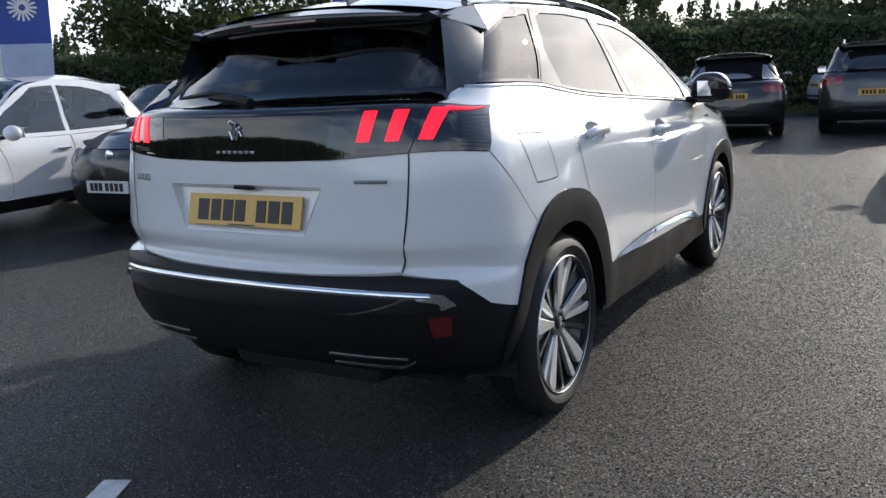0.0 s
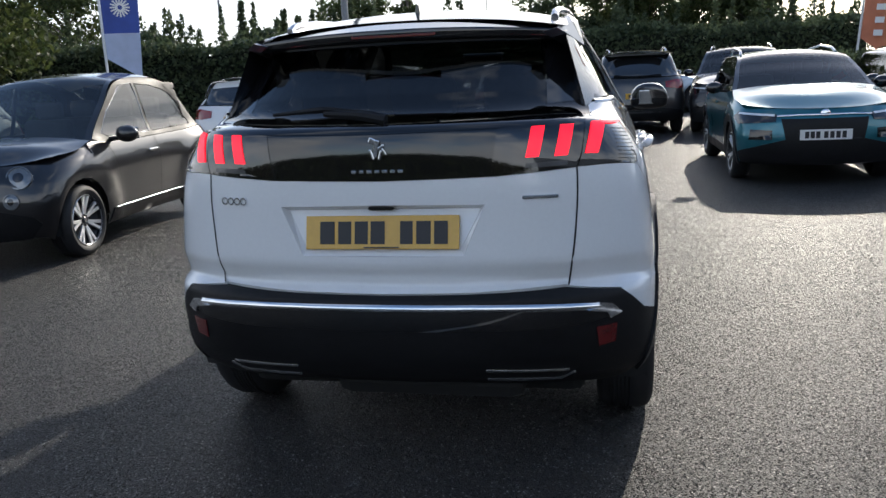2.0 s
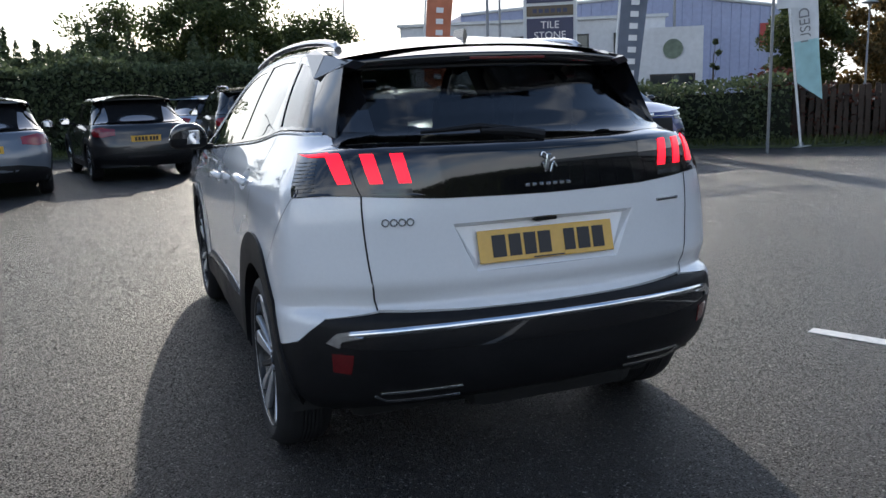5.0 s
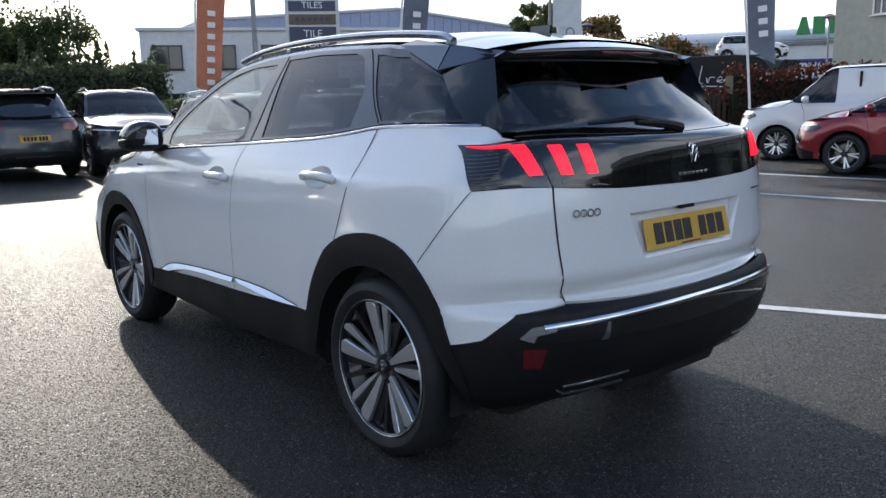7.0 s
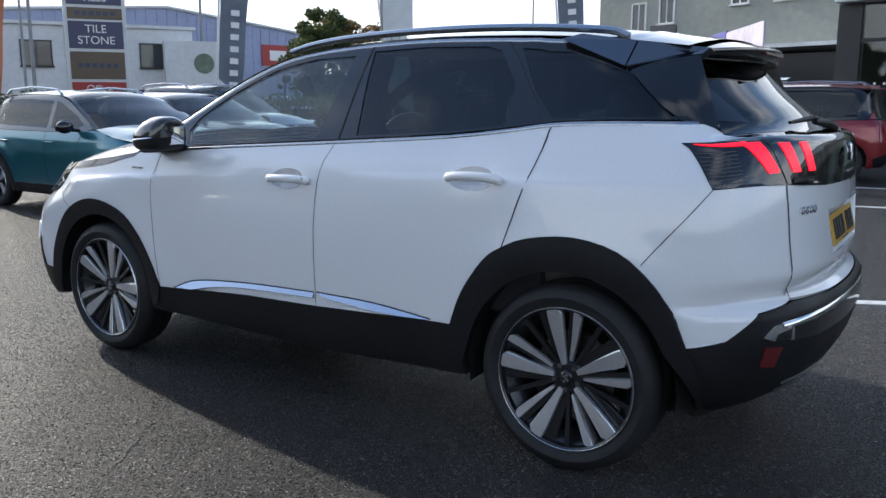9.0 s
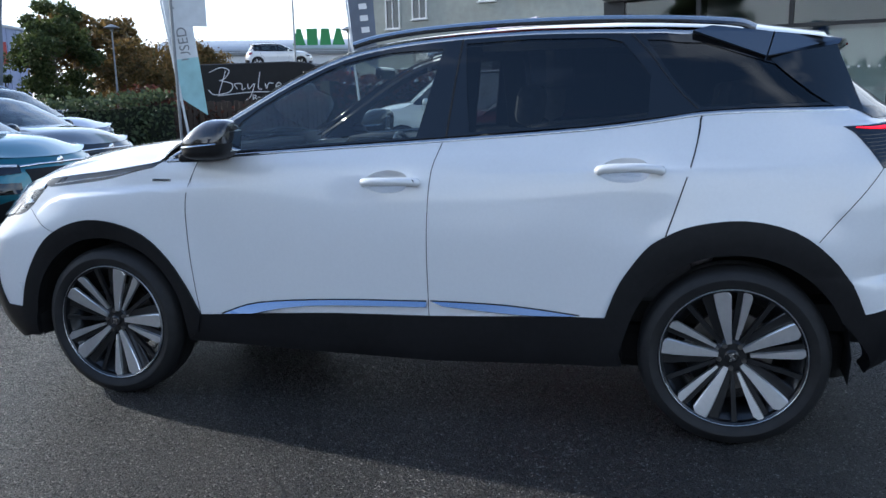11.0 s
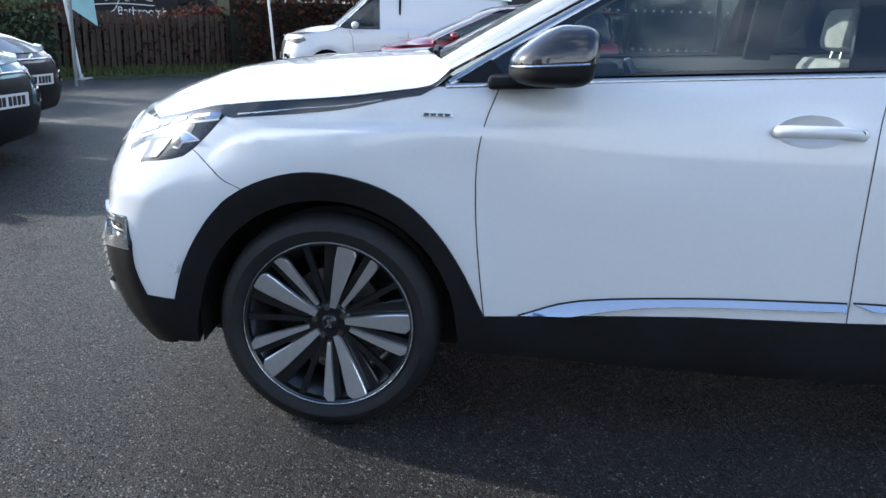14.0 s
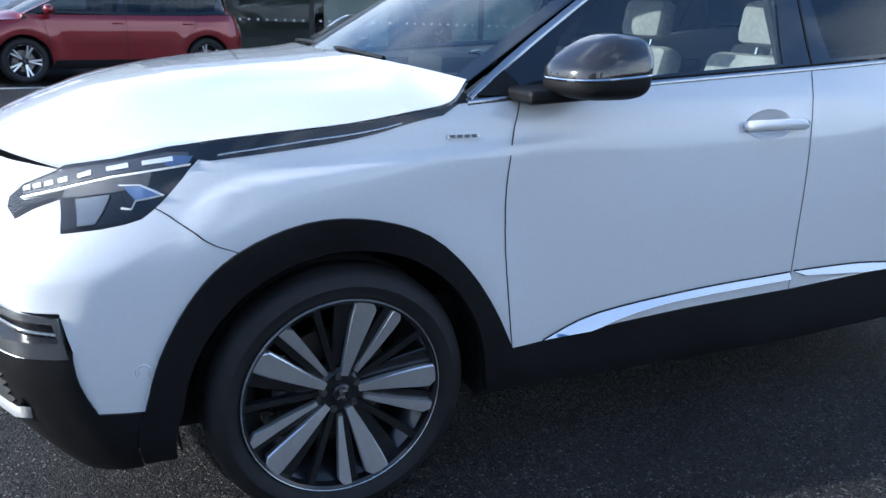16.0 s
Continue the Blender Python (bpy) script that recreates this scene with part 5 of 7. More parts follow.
# ---------------------------------------------------------------- ground
def ground_sheet():
    bm = bmesh.new()
    for v in [(-900, -900, 0), (900, -900, 0), (900, 900, 0), (-900, 900, 0)]:
        bm.verts.new(v)
    bm.faces.new(bm.verts)
    ob = part("ground", bm, M["asphalt"])
    return tagged(ob, "dark damp asphalt car park surface", "ground", kind="structure")


ground_sheet()

# ---------------------------------------------------------------- the other cars
def car_paint(name, col, metal=0.3):
    return mat(name, col, 0.28, metal=metal, coat=1.0, var=0.04, scale=500)


M["dark_glass"] = mat("dark_rear_glass", (0.012, 0.013, 0.015), 0.05, spec=0.8, coat=1.0, var=0.1, scale=3)
M["cabin_glass"] = glass("car_window_glass", (0.30, 0.34, 0.33))
REAR = [(0, 0), (0.2, 0.004), (0.4, 0.02), (0.6, 0.055), (0.745, 0.105), (0.86, 0.17), (0.93, 0.235), (0.97, 0.315), (0.988, 0.46)]
FRONT = [(0.985, 0.62), (0.955, 0.45), (0.90, 0.33), (0.80, 0.23), (0.70, 0.16), (0.6, 0.11), (0.4, 0.045), (0.2, 0.010), (0, 0)]
KINDS = {
    # length ahead of and behind the axles, wheelbase, width, roof, belt, bonnet front and back, windscreen foot, roof front, roof back, tyre radius
    "mini": dict(fo=0.66, ro=0.60, wb=2.30, W=1.63, H=1.53, belt=0.90, h0=0.80, h1=0.96, foot=2.02, rf=1.25, rb=-0.02, R=0.30),
    "hatch": dict(fo=0.80, ro=0.66, wb=2.54, W=1.75, H=1.48, belt=0.97, h0=0.82, h1=1.03, foot=2.12, rf=1.30, rb=-0.25, R=0.32),
    "coupe": dict(fo=0.88, ro=0.80, wb=2.67, W=1.84, H=1.57, belt=1.00, h0=0.84, h1=1.04, foot=2.25, rf=1.40, rb=0.10, R=0.34),
    "suv": dict(fo=0.90, ro=0.83, wb=2.68, W=1.84, H=1.66, belt=1.08, h0=0.92, h1=1.12, foot=2.20, rf=1.35, rb=-0.40, R=0.345),
    "mpv": dict(fo=0.88, ro=0.84, wb=2.80, W=1.82, H=1.64, belt=1.00, h0=0.84, h1=1.02, foot=2.75, rf=1.45, rb=-0.50, R=0.33),
    "van": dict(fo=0.92, ro=0.86, wb=2.98, W=1.85, H=1.86, belt=1.12, h0=0.96, h1=1.16, foot=2.75, rf=2.00, rb=-0.74, R=0.33),
}


def any_car(kind, m, paint, label, group="", clad=False, rails=False, lamps="slim", plate=True, style="five", van=False, roof=None, pillar=None, name="car"):
    """A parked car of one of the kinds, at the pose m: its rear axle's middle on the ground, its nose towards y."""
    d = KINDS[kind]
    F, T, wb, H, B, R, hw = d["wb"] + d["fo"], -d["ro"], d["wb"], d["H"], d["belt"], d["R"], d["W"] / 2
    h0, h1, foot, rf, rb = d["h0"], d["h1"], d["foot"], d["rf"], d["rb"]
    roof = roof or paint
    S = Shape(
        wide=[(0.12, hw * 0.90), (0.3, hw * 0.965), (0.5, hw * 0.985), (0.7, hw), (B - 0.1, hw * 0.985), (B, hw * 0.945), (B + 0.1, hw * 0.885), ((B + H) / 2, hw * 0.82), (H - 0.1, hw * 0.735), (H, hw * 0.62), (H + 0.1, hw * 0.5)],
        tail=[(0.12, T + 0.25), (0.28, T + 0.08), (0.45, T), (0.62, T + 0.005), (B - 0.15, T + 0.06), (B, T + 0.12), (B + 0.08, T + 0.20 + (0.12 if kind == "coupe" else 0)), (H - 0.12, rb - 0.02), (H + 0.1, rb + 0.25)],
        nose=[(0.12, F - 0.16), (0.28, F - 0.04), (0.5, F), (0.66, F - 0.01), (h0, F - 0.10), (h0 + 0.1, F - 0.28), (h1 + 0.02, max(F - 0.28, foot + 0.75)), (H + 0.1, max(F - 0.27, foot + 0.76))],
        rear=REAR, mid=[(0.996, 0.15), (0.999, 0.5), (1.0, wb / 2), (0.999, wb * 0.72), (0.995, wb * 0.92)], front=FRONT, flares=((0.0, R), (wb, R)), flare=0.018)
    car = thing(name, label, "van" if van else "car", m, group)
    ar = R + 0.055
    af = arc(wb, R, ar, 195, -15, 12)
    arr = arc(0, R, ar, 195, -15, 12)
    line = [("r", 0, 0.27), (-0.5, 0.25)] + [(q[0], q[1]) for q in arr] + [(wb - 0.45, 0.22)] + [(q[0], q[1]) for q in af] + [(wb + 0.45, 0.25), ("f", 0, 0.22), ("f", 0, h0)]
    line += [("f", -hw * 0.6, h0 + 0.01), (F - 0.42, h0 + 0.06), (wb - 0.1, (h0 + h1) / 2 + 0.01), (foot, h1 - 0.03), (rf, B), (wb / 2, B), (0.3, B + 0.01), (T + 0.40, B + 0.03), ("r", -hw * 0.7, B + 0.03), ("r", 0, B + 0.01)]
    both("body_side", surf(S, line, step=0.11, thick=0), paint, car)
    bonnet = top_line([(F - 0.40, h0 + 0.06), (wb, (h0 + h1) / 2), (foot + 0.02, h1 - 0.02)], [(F - 0.09, h0 + 0.005), (wb + 0.25, h0 * 0.45 + h1 * 0.55 + 0.07), (foot + 0.10, h1 + 0.03)], lambda y, z: S.w(np.maximum(z, B - 0.12)) * 0.985 - 0.10 * np.clip((np.asarray(y) - wb) / d["fo"], 0, 1))
    put("bonnet", mesh_of(*grid(lambda s, v: bonnet(s, v, 3.2), 12, 17)), paint, car)
    ek = [(foot, h1 - 0.02), ((foot + rf) / 2, (h1 + H) / 2 - 0.02), (rf, H - 0.085), ((rf + rb) / 2, H - 0.055), (rb + 0.02, H - 0.10)]
    ck = [(foot + 0.13, h1 + 0.01), ((foot + rf) / 2 + 0.08, (h1 + H) / 2 + 0.02), (rf + 0.02, H - 0.03), ((rf + rb) / 2, H), (rb - 0.10, H - 0.035)]
    drop = 0.0
    if kind == "mini":
        drop = 0.07
        ek[3], ek[4] = ((rf + rb) / 2, H - 0.065), (rb + 0.04, H - 0.18)
        ck[4] = (rb - 0.06, H - 0.11)
    if kind == "coupe":
        ek[3], ek[4] = ((rf + rb) / 2, H - 0.07), (rb, H - 0.13)
    top = top_line(ek, ck, lambda y, z: S.w(z))
    put("windscreen", mesh_of(*grid(top, 12, 13, 0, 0.5, -0.93, 0.93)), M["cabin_glass"] if kind != "mini" else M["clear"], car)
    for a, b in ((-1, -0.93), (0.93, 1)):
        put("windscreen_pillar", mesh_of(*grid(top, 12, 3, 0, 0.5, a, b)), M["black"] if clad else paint, car)
    put("roof", mesh_of(*grid(top, 12, 13, 0.5, 1.0)), roof, car)
    # side glass in a dark frame
    up = [(foot - 0.02, h1 - 0.01), ((foot + rf) / 2, (h1 + H) / 2 - 0.03), (rf, H - 0.10), ((rf + rb) / 2, H - 0.07), (rb + 0.10, H - 0.12 - drop)]
    back = [(rb - 0.02, H - 0.20 - drop), (T + 0.46 if not kind == "coupe" else T + 0.62, B + 0.10)]
    frame_o = sm(up, 4) + back + [(T + 0.48, B + 0.035), (0.3, B + 0.015), (wb / 2, B + 0.005), (rf, B + 0.005), (foot - 0.12, B + 0.02)]
    xm = wb * 0.47
    ftop = pchip([(q[0], q[1]) for q in reversed(up)])
    w1 = [(xm + 0.06, B + 0.045), (xm + 0.05, float(ftop(xm)) - 0.05), (rf, H - 0.15), ((foot + rf) / 2 - 0.02, (h1 + H) / 2 - 0.075), (foot - 0.22, B + 0.09), (foot - 0.30, B + 0.05)]
    if van:
        both("window_frame", surf(S, [(xm + 0.55, B), (xm + 0.55, H - 0.12), (rf, H - 0.12), (foot - 0.02, h1), (foot - 0.1, B)], step=0.12, off=0.004, thick=0.01, holes=[[(xm + 0.62, B + 0.05), (xm + 0.62, H - 0.2), (rf - 0.05, H - 0.2), (foot - 0.25, B + 0.06)]]), M["black"], car)
        both("side_window", surf(S, [(xm + 0.62, B + 0.05), (xm + 0.62, H - 0.2), (rf - 0.05, H - 0.2), (foot - 0.25, B + 0.06)], step=0.12, thick=0), M["cabin_glass"], car)
        both("load_side", surf(S, [(xm + 0.55, B), (xm + 0.55, H - 0.10), (rb + 0.1, H - 0.10), (T + 0.2, H - 0.4), (T + 0.16, B)], step=0.12, thick=0), paint, car)
        both("side_rail", ribbon(S, [(wb - 0.5, 0.62), (0.5, 0.62)], 0.09, off=0.004, height=0.012), M["plastic"], car)
    else:
        w2 = [(xm - 0.03, B + 0.045), (xm - 0.03, float(ftop(xm)) - 0.05), ((xm + rb) / 2, H - 0.12), (rb + 0.16, H - 0.19), (T + 0.66 + (0.18 if kind == "coupe" else 0), B + 0.08)]
        if kind == "mini":
            w2 = [(0.95, B + 0.045), (0.95, H - 0.125), (0.66, H - 0.145), (0.44, H - 0.19), (0.28, H - 0.26), (0.10, B + 0.12), (0.08, B + 0.065)]
            w1 = [(1.00, B + 0.045), (1.00, H - 0.122), (rf, H - 0.135), ((foot + rf) / 2 - 0.02, (h1 + H) / 2 - 0.075), (foot - 0.20, B + 0.09), (foot - 0.28, B + 0.05)]
        both("window_frame", surf(S, frame_o, step=0.12, off=0.002, thick=0.012, holes=[w1, w2]), M["black"] if kind != "mini" else pillar or paint, car)
        for w in (w1, w2):
            both("side_window", surf(S, w, step=0.12, off=0.0, thick=0), M["cabin_glass"] if kind != "mini" else M["clear"], car)
            if kind == "mini":
                both("window_trim", ribbon(S, w + w[:1], 0.004, off=0.004, height=0.002), M["satin"], car)
    rw = [("r", -hw * 0.78, B + 0.05), ("r", 0, B + 0.03), ("r", hw * 0.78, B + 0.05), ("r", hw * 0.56, H - 0.13), ("r", 0, H - 0.10), ("r", -hw * 0.56, H - 0.13)]
    skin("rear_window", surf(S, rw, step=0.12, off=0.003, thick=0), M["dark_glass"] if not van else paint, car)
    for s in (False, True):
        skin("rear_pillar", surf(S, [("r", -hw * 0.78, B + 0.05), (T + 0.47, B + 0.04), (rb - 0.02, H - 0.17), ("r", -hw * 0.56, H - 0.13)], step=0.12, off=0.001, thick=0), paint, car, mirror=s)
    if kind == "hatch":
        skin("roof_header", surf(S, [("r", -hw * 0.60, H - 0.20), ("r", 0, H - 0.18), ("r", hw * 0.60, H - 0.20), ("r", hw * 0.52, H - 0.105), ("r", 0, H - 0.075), ("r", -hw * 0.52, H - 0.105)], step=0.12, off=0.010, thick=0.008), paint, car)
    elif kind != "mini" and not van:
        sp = [(-hw * 0.62, 0), (hw * 0.62, 0), (hw * 0.58, 0.03), (-hw * 0.58, 0.03)]
        part("spoiler", prism(sp, 0.22, m=Matrix.Translation((0, rb - 0.26, H - 0.115)), bevel=0.008), paint, car)
    # bumpers, cladding
    for s in (False, True):
        skin("rear_valance", surf(S, [("r", 0, 0.27), (-0.48, 0.25), (-0.46, 0.40), ("r", -hw * 0.9, 0.46), ("r", -hw * 0.5, 0.52), ("r", 0, 0.52)], step=0.12, off=0.006, thick=0.012), M["plastic"], car, mirror=s)
        skin("front_valance", surf(S, [("f", 0, 0.22), (wb + 0.47, 0.24), (wb + 0.46, 0.36), ("f", -hw * 0.8, 0.42), ("f", -hw * 0.45, 0.50), ("f", 0, 0.50)], step=0.12, off=0.006, thick=0.012), M["plastic"], car, mirror=s)
        skin("sill_cover", surf(S, [(0.36, 0.22), (0.40, 0.34), (wb - 0.42, 0.34), (wb - 0.36, 0.22)], step=0.14, off=0.008, thick=0.012), M["plastic"], car, mirror=s)
        if kind == "mini":
            skin("sill_strip", ribbon(S, [(0.45, 0.335), (wb - 0.45, 0.335)], 0.010, off=0.012, height=0.005), M["satin"], car, mirror=s)
        if clad:
            for cy, ac in ((0, arr), (wb, af)):
                inner = [(cy + (q[0] - cy) * 0.93, R + (q[1] - R) * 0.93) for q in ac]
                outer = [(cy + (q[0] - cy) * 1.17, R + (q[1] - R) * 1.17) for q in ac]
                skin("arch_trim", surf(S, outer + inner[::-1], step=0.12, off=0.012, thick=0.03), M["plastic"], car, mirror=s)
        hz = h0 - 0.04
        if lamps == "round":
            for x, z, r in ((-hw * 0.70, 0.72, 0.095), (-hw * 0.66, 0.545, 0.06)):
                c = S.pt(*S.uz(("f", x, z)))
                nn = S.nrm(*S.uz(("f", x, z))) * 0.6 + np.array((0, 0.4, 0.05))
                if s:
                    c, nn = c * (-1, 1, 1), nn * (-1, 1, 1)
                q = Vector(nn).to_track_quat("X", "Z").to_matrix().to_4x4()
                hd = part("headlamp", lathe_bm([(0, 0.016), (r * 0.5, 0.014), (r * 0.86, 0.004), (r * 0.9, 0.010), (r, 0.008), (r * 1.04, -0.03)], 24, m=Matrix.Translation(Vector(c)) @ q), M["lamp_pale"], car, smooth=True)
                part("lamp_bulb", lathe_bm([(0, 0.022), (r * 0.42, 0.018), (r * 0.45, 0.0)], 16, m=Matrix.Translation(Vector(c)) @ q), M["smoke"], hd, smooth=True)
        else:
            hd = skin("headlamp", surf(S, [("f", -hw * 0.56, hz - 0.09), ("f", -hw * 0.54, hz - 0.015), (F - 0.46, hz + 0.015), (F - 0.52, hz - 0.05), (F - 0.36, hz - 0.115)], step=0.08, off=0.006, thick=0.012), M["smoke"], car, mirror=s)
            skin("led_strip", surf(S, [("f", -hw * 0.57, hz - 0.035), ("f", -hw * 0.56, hz - 0.015), (F - 0.44, hz + 0.008), (F - 0.44, hz - 0.012)], step=0.08, off=0.010, thick=0.006), M["lamp_white"], hd, mirror=s)
            skin("fog_housing", surf(S, [("f", -hw * 0.60, 0.50), ("f", -hw * 0.60, 0.60), ("f", -hw * 0.84, 0.61), ("f", -hw * 0.86, 0.50)], step=0.08, off=0.008, thick=0.012), M["black"], car, mirror=s)
            skin("grille_strip", ribbon(S, [("f", 0, hz - 0.02), ("f", -hw * 0.3, hz - 0.02), ("f", -hw * 0.54, hz - 0.03)], 0.018, off=0.008, height=0.006), M["chrome"], car, mirror=s)
        tz = B - 0.12
        if van or kind == "mpv" or kind == "mini":
            tl = [("r", -hw * 0.80, tz - 0.20), ("r", -hw * 0.74, tz + 0.12), (T + 0.34, tz + 0.14), (T + 0.30, tz - 0.2)]
        else:
            tl = [("r", -hw * 0.56, tz - 0.05), ("r", -hw * 0.55, tz + 0.06), ("r", -hw * 0.80, tz + 0.10), (T + 0.40, tz + 0.07), (T + 0.30, tz - 0.06), ("r", -hw * 0.80, tz - 0.08)]
        skin("tail_lamp", surf(S, tl, step=0.08, off=0.008, thick=0.014), M["redlens"], car, mirror=s)
        xm2 = xm if kind != "mini" else 0.98
        for ln in ([(xm2, 0.36), (xm2 - 0.01, B)], [(foot - 0.30, 0.36), (foot - 0.26, B - 0.15), (foot - 0.2, B - 0.02)], [(0.40, 0.62), (0.22, B - 0.2), (0.14, B)]):
            if kind == "mini" and ln[0][0] == 0.40 or van and ln[0][0] == 0.40:
                continue
            skin("shut_line", ribbon(S, ln, 0.007, off=0.002), M["gap"], car, mirror=s)
        sx = 1 if s else -1
        for y in ((xm2 + 0.12,) if kind == "mini" else (xm2 + 0.12, 0.32)):
            p = S.pt(*S.uz((y, B - 0.12)))
            part("door_handle", box(sx * (abs(p[0]) + 0.018), p[1], p[2], 0.022, 0.17, 0.024, bevel=0.008), paint if not kind == "mini" else M["chrome"], car)
        bm = bmesh.new()
        bmesh.ops.create_uvsphere(bm, u_segments=14, v_segments=8, radius=1, matrix=Matrix.Translation((sx * (hw + 0.10), foot - 0.30, B + 0.07)) @ Matrix.Diagonal((0.105, 0.075, 0.075, 1)))
        mir = part("door_mirror", bm, M["black"] if clad else paint, car, smooth=True)
        part("mirror_arm", tube([(sx * (hw - 0.10), foot - 0.28, B + 0.02), (sx * (hw + 0.06), foot - 0.29, B + 0.04)], 0.022, 6), M["plastic"], mir)
        part("mirror_glass", box(sx * (hw + 0.10), foot - 0.372, B + 0.07, 0.15, 0.006, 0.10, bevel=0.003), M["mirror"], mir)
        if rails:
            part("roof_rail", tube([(sx * hw * 0.66, rf - 0.12, H - 0.06), (sx * hw * 0.64, rf - 0.25, H - 0.005), (sx * hw * 0.62, (rf + rb) / 2, H + 0.03), (sx * hw * 0.6, rb + 0.22, H + 0.0), (sx * hw * 0.6, rb + 0.12, H - 0.05)], 0.017, 6), M["satin"], car)
        for cy in (0, wb):
            wheel(car, sx * (hw - 0.115), cy, sx, R=R, rim=R * 0.70, width=0.20, turn=13 * (1 + cy), style=style)
            bm = bmesh.new()
            rows = []
            for i in range(9):
                a = radians(-12 + 204 * i / 8)
                rows.append([bm.verts.new((sx * x, cy + r * math.cos(a), R + r * math.sin(a))) for x, r in ((hw - 0.05, ar - 0.004), (hw - 0.32, ar))])
            for p, q in zip(rows, rows[1:]):
                bm.faces.new((p[0], p[1], q[1], q[0]))
            bm.faces.new([r[1] for r in rows])
            part("arch_liner", bm, M["dark"], car)
    gz0, gz1 = (0.50, h0 - 0.10) if lamps != "round" else (0.42, 0.52)
    skin("grille", surf(S, [("f", -hw * 0.45, gz0), ("f", -hw * 0.50, gz1), ("f", 0, gz1), ("f", hw * 0.50, gz1), ("f", hw * 0.45, gz0)], step=0.10, off=0.005, thick=0.01), M["plastic"], car)
    if plate:
        yb = float(S.yr(0.78))
        pr = part("rear_plate", box(0, yb - 0.012, 0.76 if not van else 0.62, 0.52, 0.012, 0.11, bevel=0.002), M["plate_y"], car)
        pf = part("front_plate", box(0, float(S.yf(0.55)) + 0.012, 0.55 if lamps != "round" else 0.47, 0.52, 0.012, 0.11, bevel=0.002), M["plate_w"], car)
        for pp, yy, zz in ((pr, yb - 0.020, 0.76 if not van else 0.62), (pf, float(S.yf(0.55)) + 0.020, 0.55 if lamps != "round" else 0.47)):
            for x0 in (-0.18, -0.12, -0.06, 0.0, 0.08, 0.135, 0.19):
                part("plate_mark", box(x0, yy, zz, 0.042, 0.003, 0.072), M["ink"], pp)
    bd = part("front_badge", lathe_bm([(0, 0.012), (0.035, 0.01), (0.05, 0.0)], 14, axis="Y", m=Matrix.Translation((0, float(S.yf(h0 - 0.05)) + 0.004, h0 - 0.05))), M["chrome"], car, smooth=True)
    part("cabin_floor", box(0, wb / 2 - 0.1, 0.40, d["W"] - 0.28, wb + 0.6, 0.30, bevel=0.05), M["dark"], car)
    part("dashboard", box(0, foot - 0.35, B - 0.12, d["W"] - 0.34, 0.35, 0.28, bevel=0.06), M["seat"], car)
    for y in ((rf - 0.30, 0.35) if not van else (rf - 0.2,)):
        for x in (-0.36, 0.36):
            st = part("seat", box(x, y, B - 0.12, 0.48, 0.16, 0.62, rot=Matrix.Rotation(radians(12), 4, "X"), bevel=0.05), M["seat"], car)
            part("headrest", box(x, y - 0.09, B + 0.27, 0.26, 0.10, 0.17, bevel=0.03), M["seat"], st)
    if van:
        part("bulkhead", box(0, rf - 0.45, 1.2, d["W"] - 0.3, 0.04, 1.0), M["dark"], car)
    return car


P_BLACK = car_paint("black_car_paint", (0.012, 0.012, 0.014))
P_WHITE = car_paint("white_car_paint", (0.72, 0.73, 0.74), 0.0)
P_SILVER = car_paint("slate_silver_paint", (0.10, 0.12, 0.15))
P_TEAL = car_paint("teal_car_paint", (0.012, 0.13, 0.17), 0.5)
P_BLUE = car_paint("deep_blue_paint", (0.012, 0.025, 0.12), 0.5)
P_RED = car_paint("deep_red_paint", (0.22, 0.010, 0.016), 0.3)
P_GREY = car_paint("dark_grey_paint", (0.035, 0.036, 0.04), 0.5)
P_ICE = car_paint("ice_blue_paint", (0.36, 0.45, 0.56), 0.3)

any_car("mini", pose(-4.48, 4.96, 0, 0, 0, 183.5), P_BLACK, "small black three-door city car with round headlamps", lamps="round", style="seven", pillar=M["plastic"])
any_car("mini", pose(-6.42, 3.55, 0, 0, 0, 183), P_WHITE, "small white three-door city car with round headlamps", lamps="round")
any_car("hatch", pose(-5.55, 10.35, 0, 0, 0, 10), P_WHITE, "white hatchback with dark rear glass and black lower trim", clad=True, group="cars parked by the hedge")
any_car("coupe", pose(-3.40, 11.45, 0, 0, 0, 7), P_SILVER, "slate silver sloping-backed hatchback with black lower trim", clad=True, group="cars parked by the hedge")
any_car("coupe", pose(-1.10, 13.5, 0, 0, 0, 10), P_BLACK, "black sloping-backed hatchback seen against the light", clad=True, group="cars parked by the hedge")
any_car("suv", pose(1.25, 14.3, 0, 0, 0, 2), P_GREY, "dark grey sport utility car with roof rails", clad=True, rails=True, group="cars parked by the hedge")
any_car("coupe", pose(0.3, 20.5, 0, 0, 0, -62), P_ICE, "ice blue sloping-backed car", clad=True)
any_car("suv", pose(3.6, 16.6, 0, 0, 0, 172), P_BLACK, "black sport utility car with roof rails", clad=True, rails=True)
any_car("hatch", pose(2.98, 9.44, 0, 0, 0, 180), P_TEAL, "teal crossover hatchback with black cladding", clad=True, rails=True, group="cars in the front row")
any_car("hatch", pose(5.1, 10.44, 0, 0, 0, 180), P_BLACK, "black crossover hatchback with chrome grille strip", clad=True, group="cars in the front row")
any_car("suv", pose(7.75, 12.9, 0, 0, 0, 178), P_BLUE, "deep blue compact crossover with roof rails", clad=True, rails=True, group="cars in the front row")
any_car("mpv", pose(12.45, 1.05, 0, 0, 0, 14), P_RED, "deep red people carrier with silver roof arch", rails=True)
any_car("van", pose(14.6, 3.15, 0, 0, 0, 14), P_WHITE, "white panel van with black side rail", van=True, style="seven")
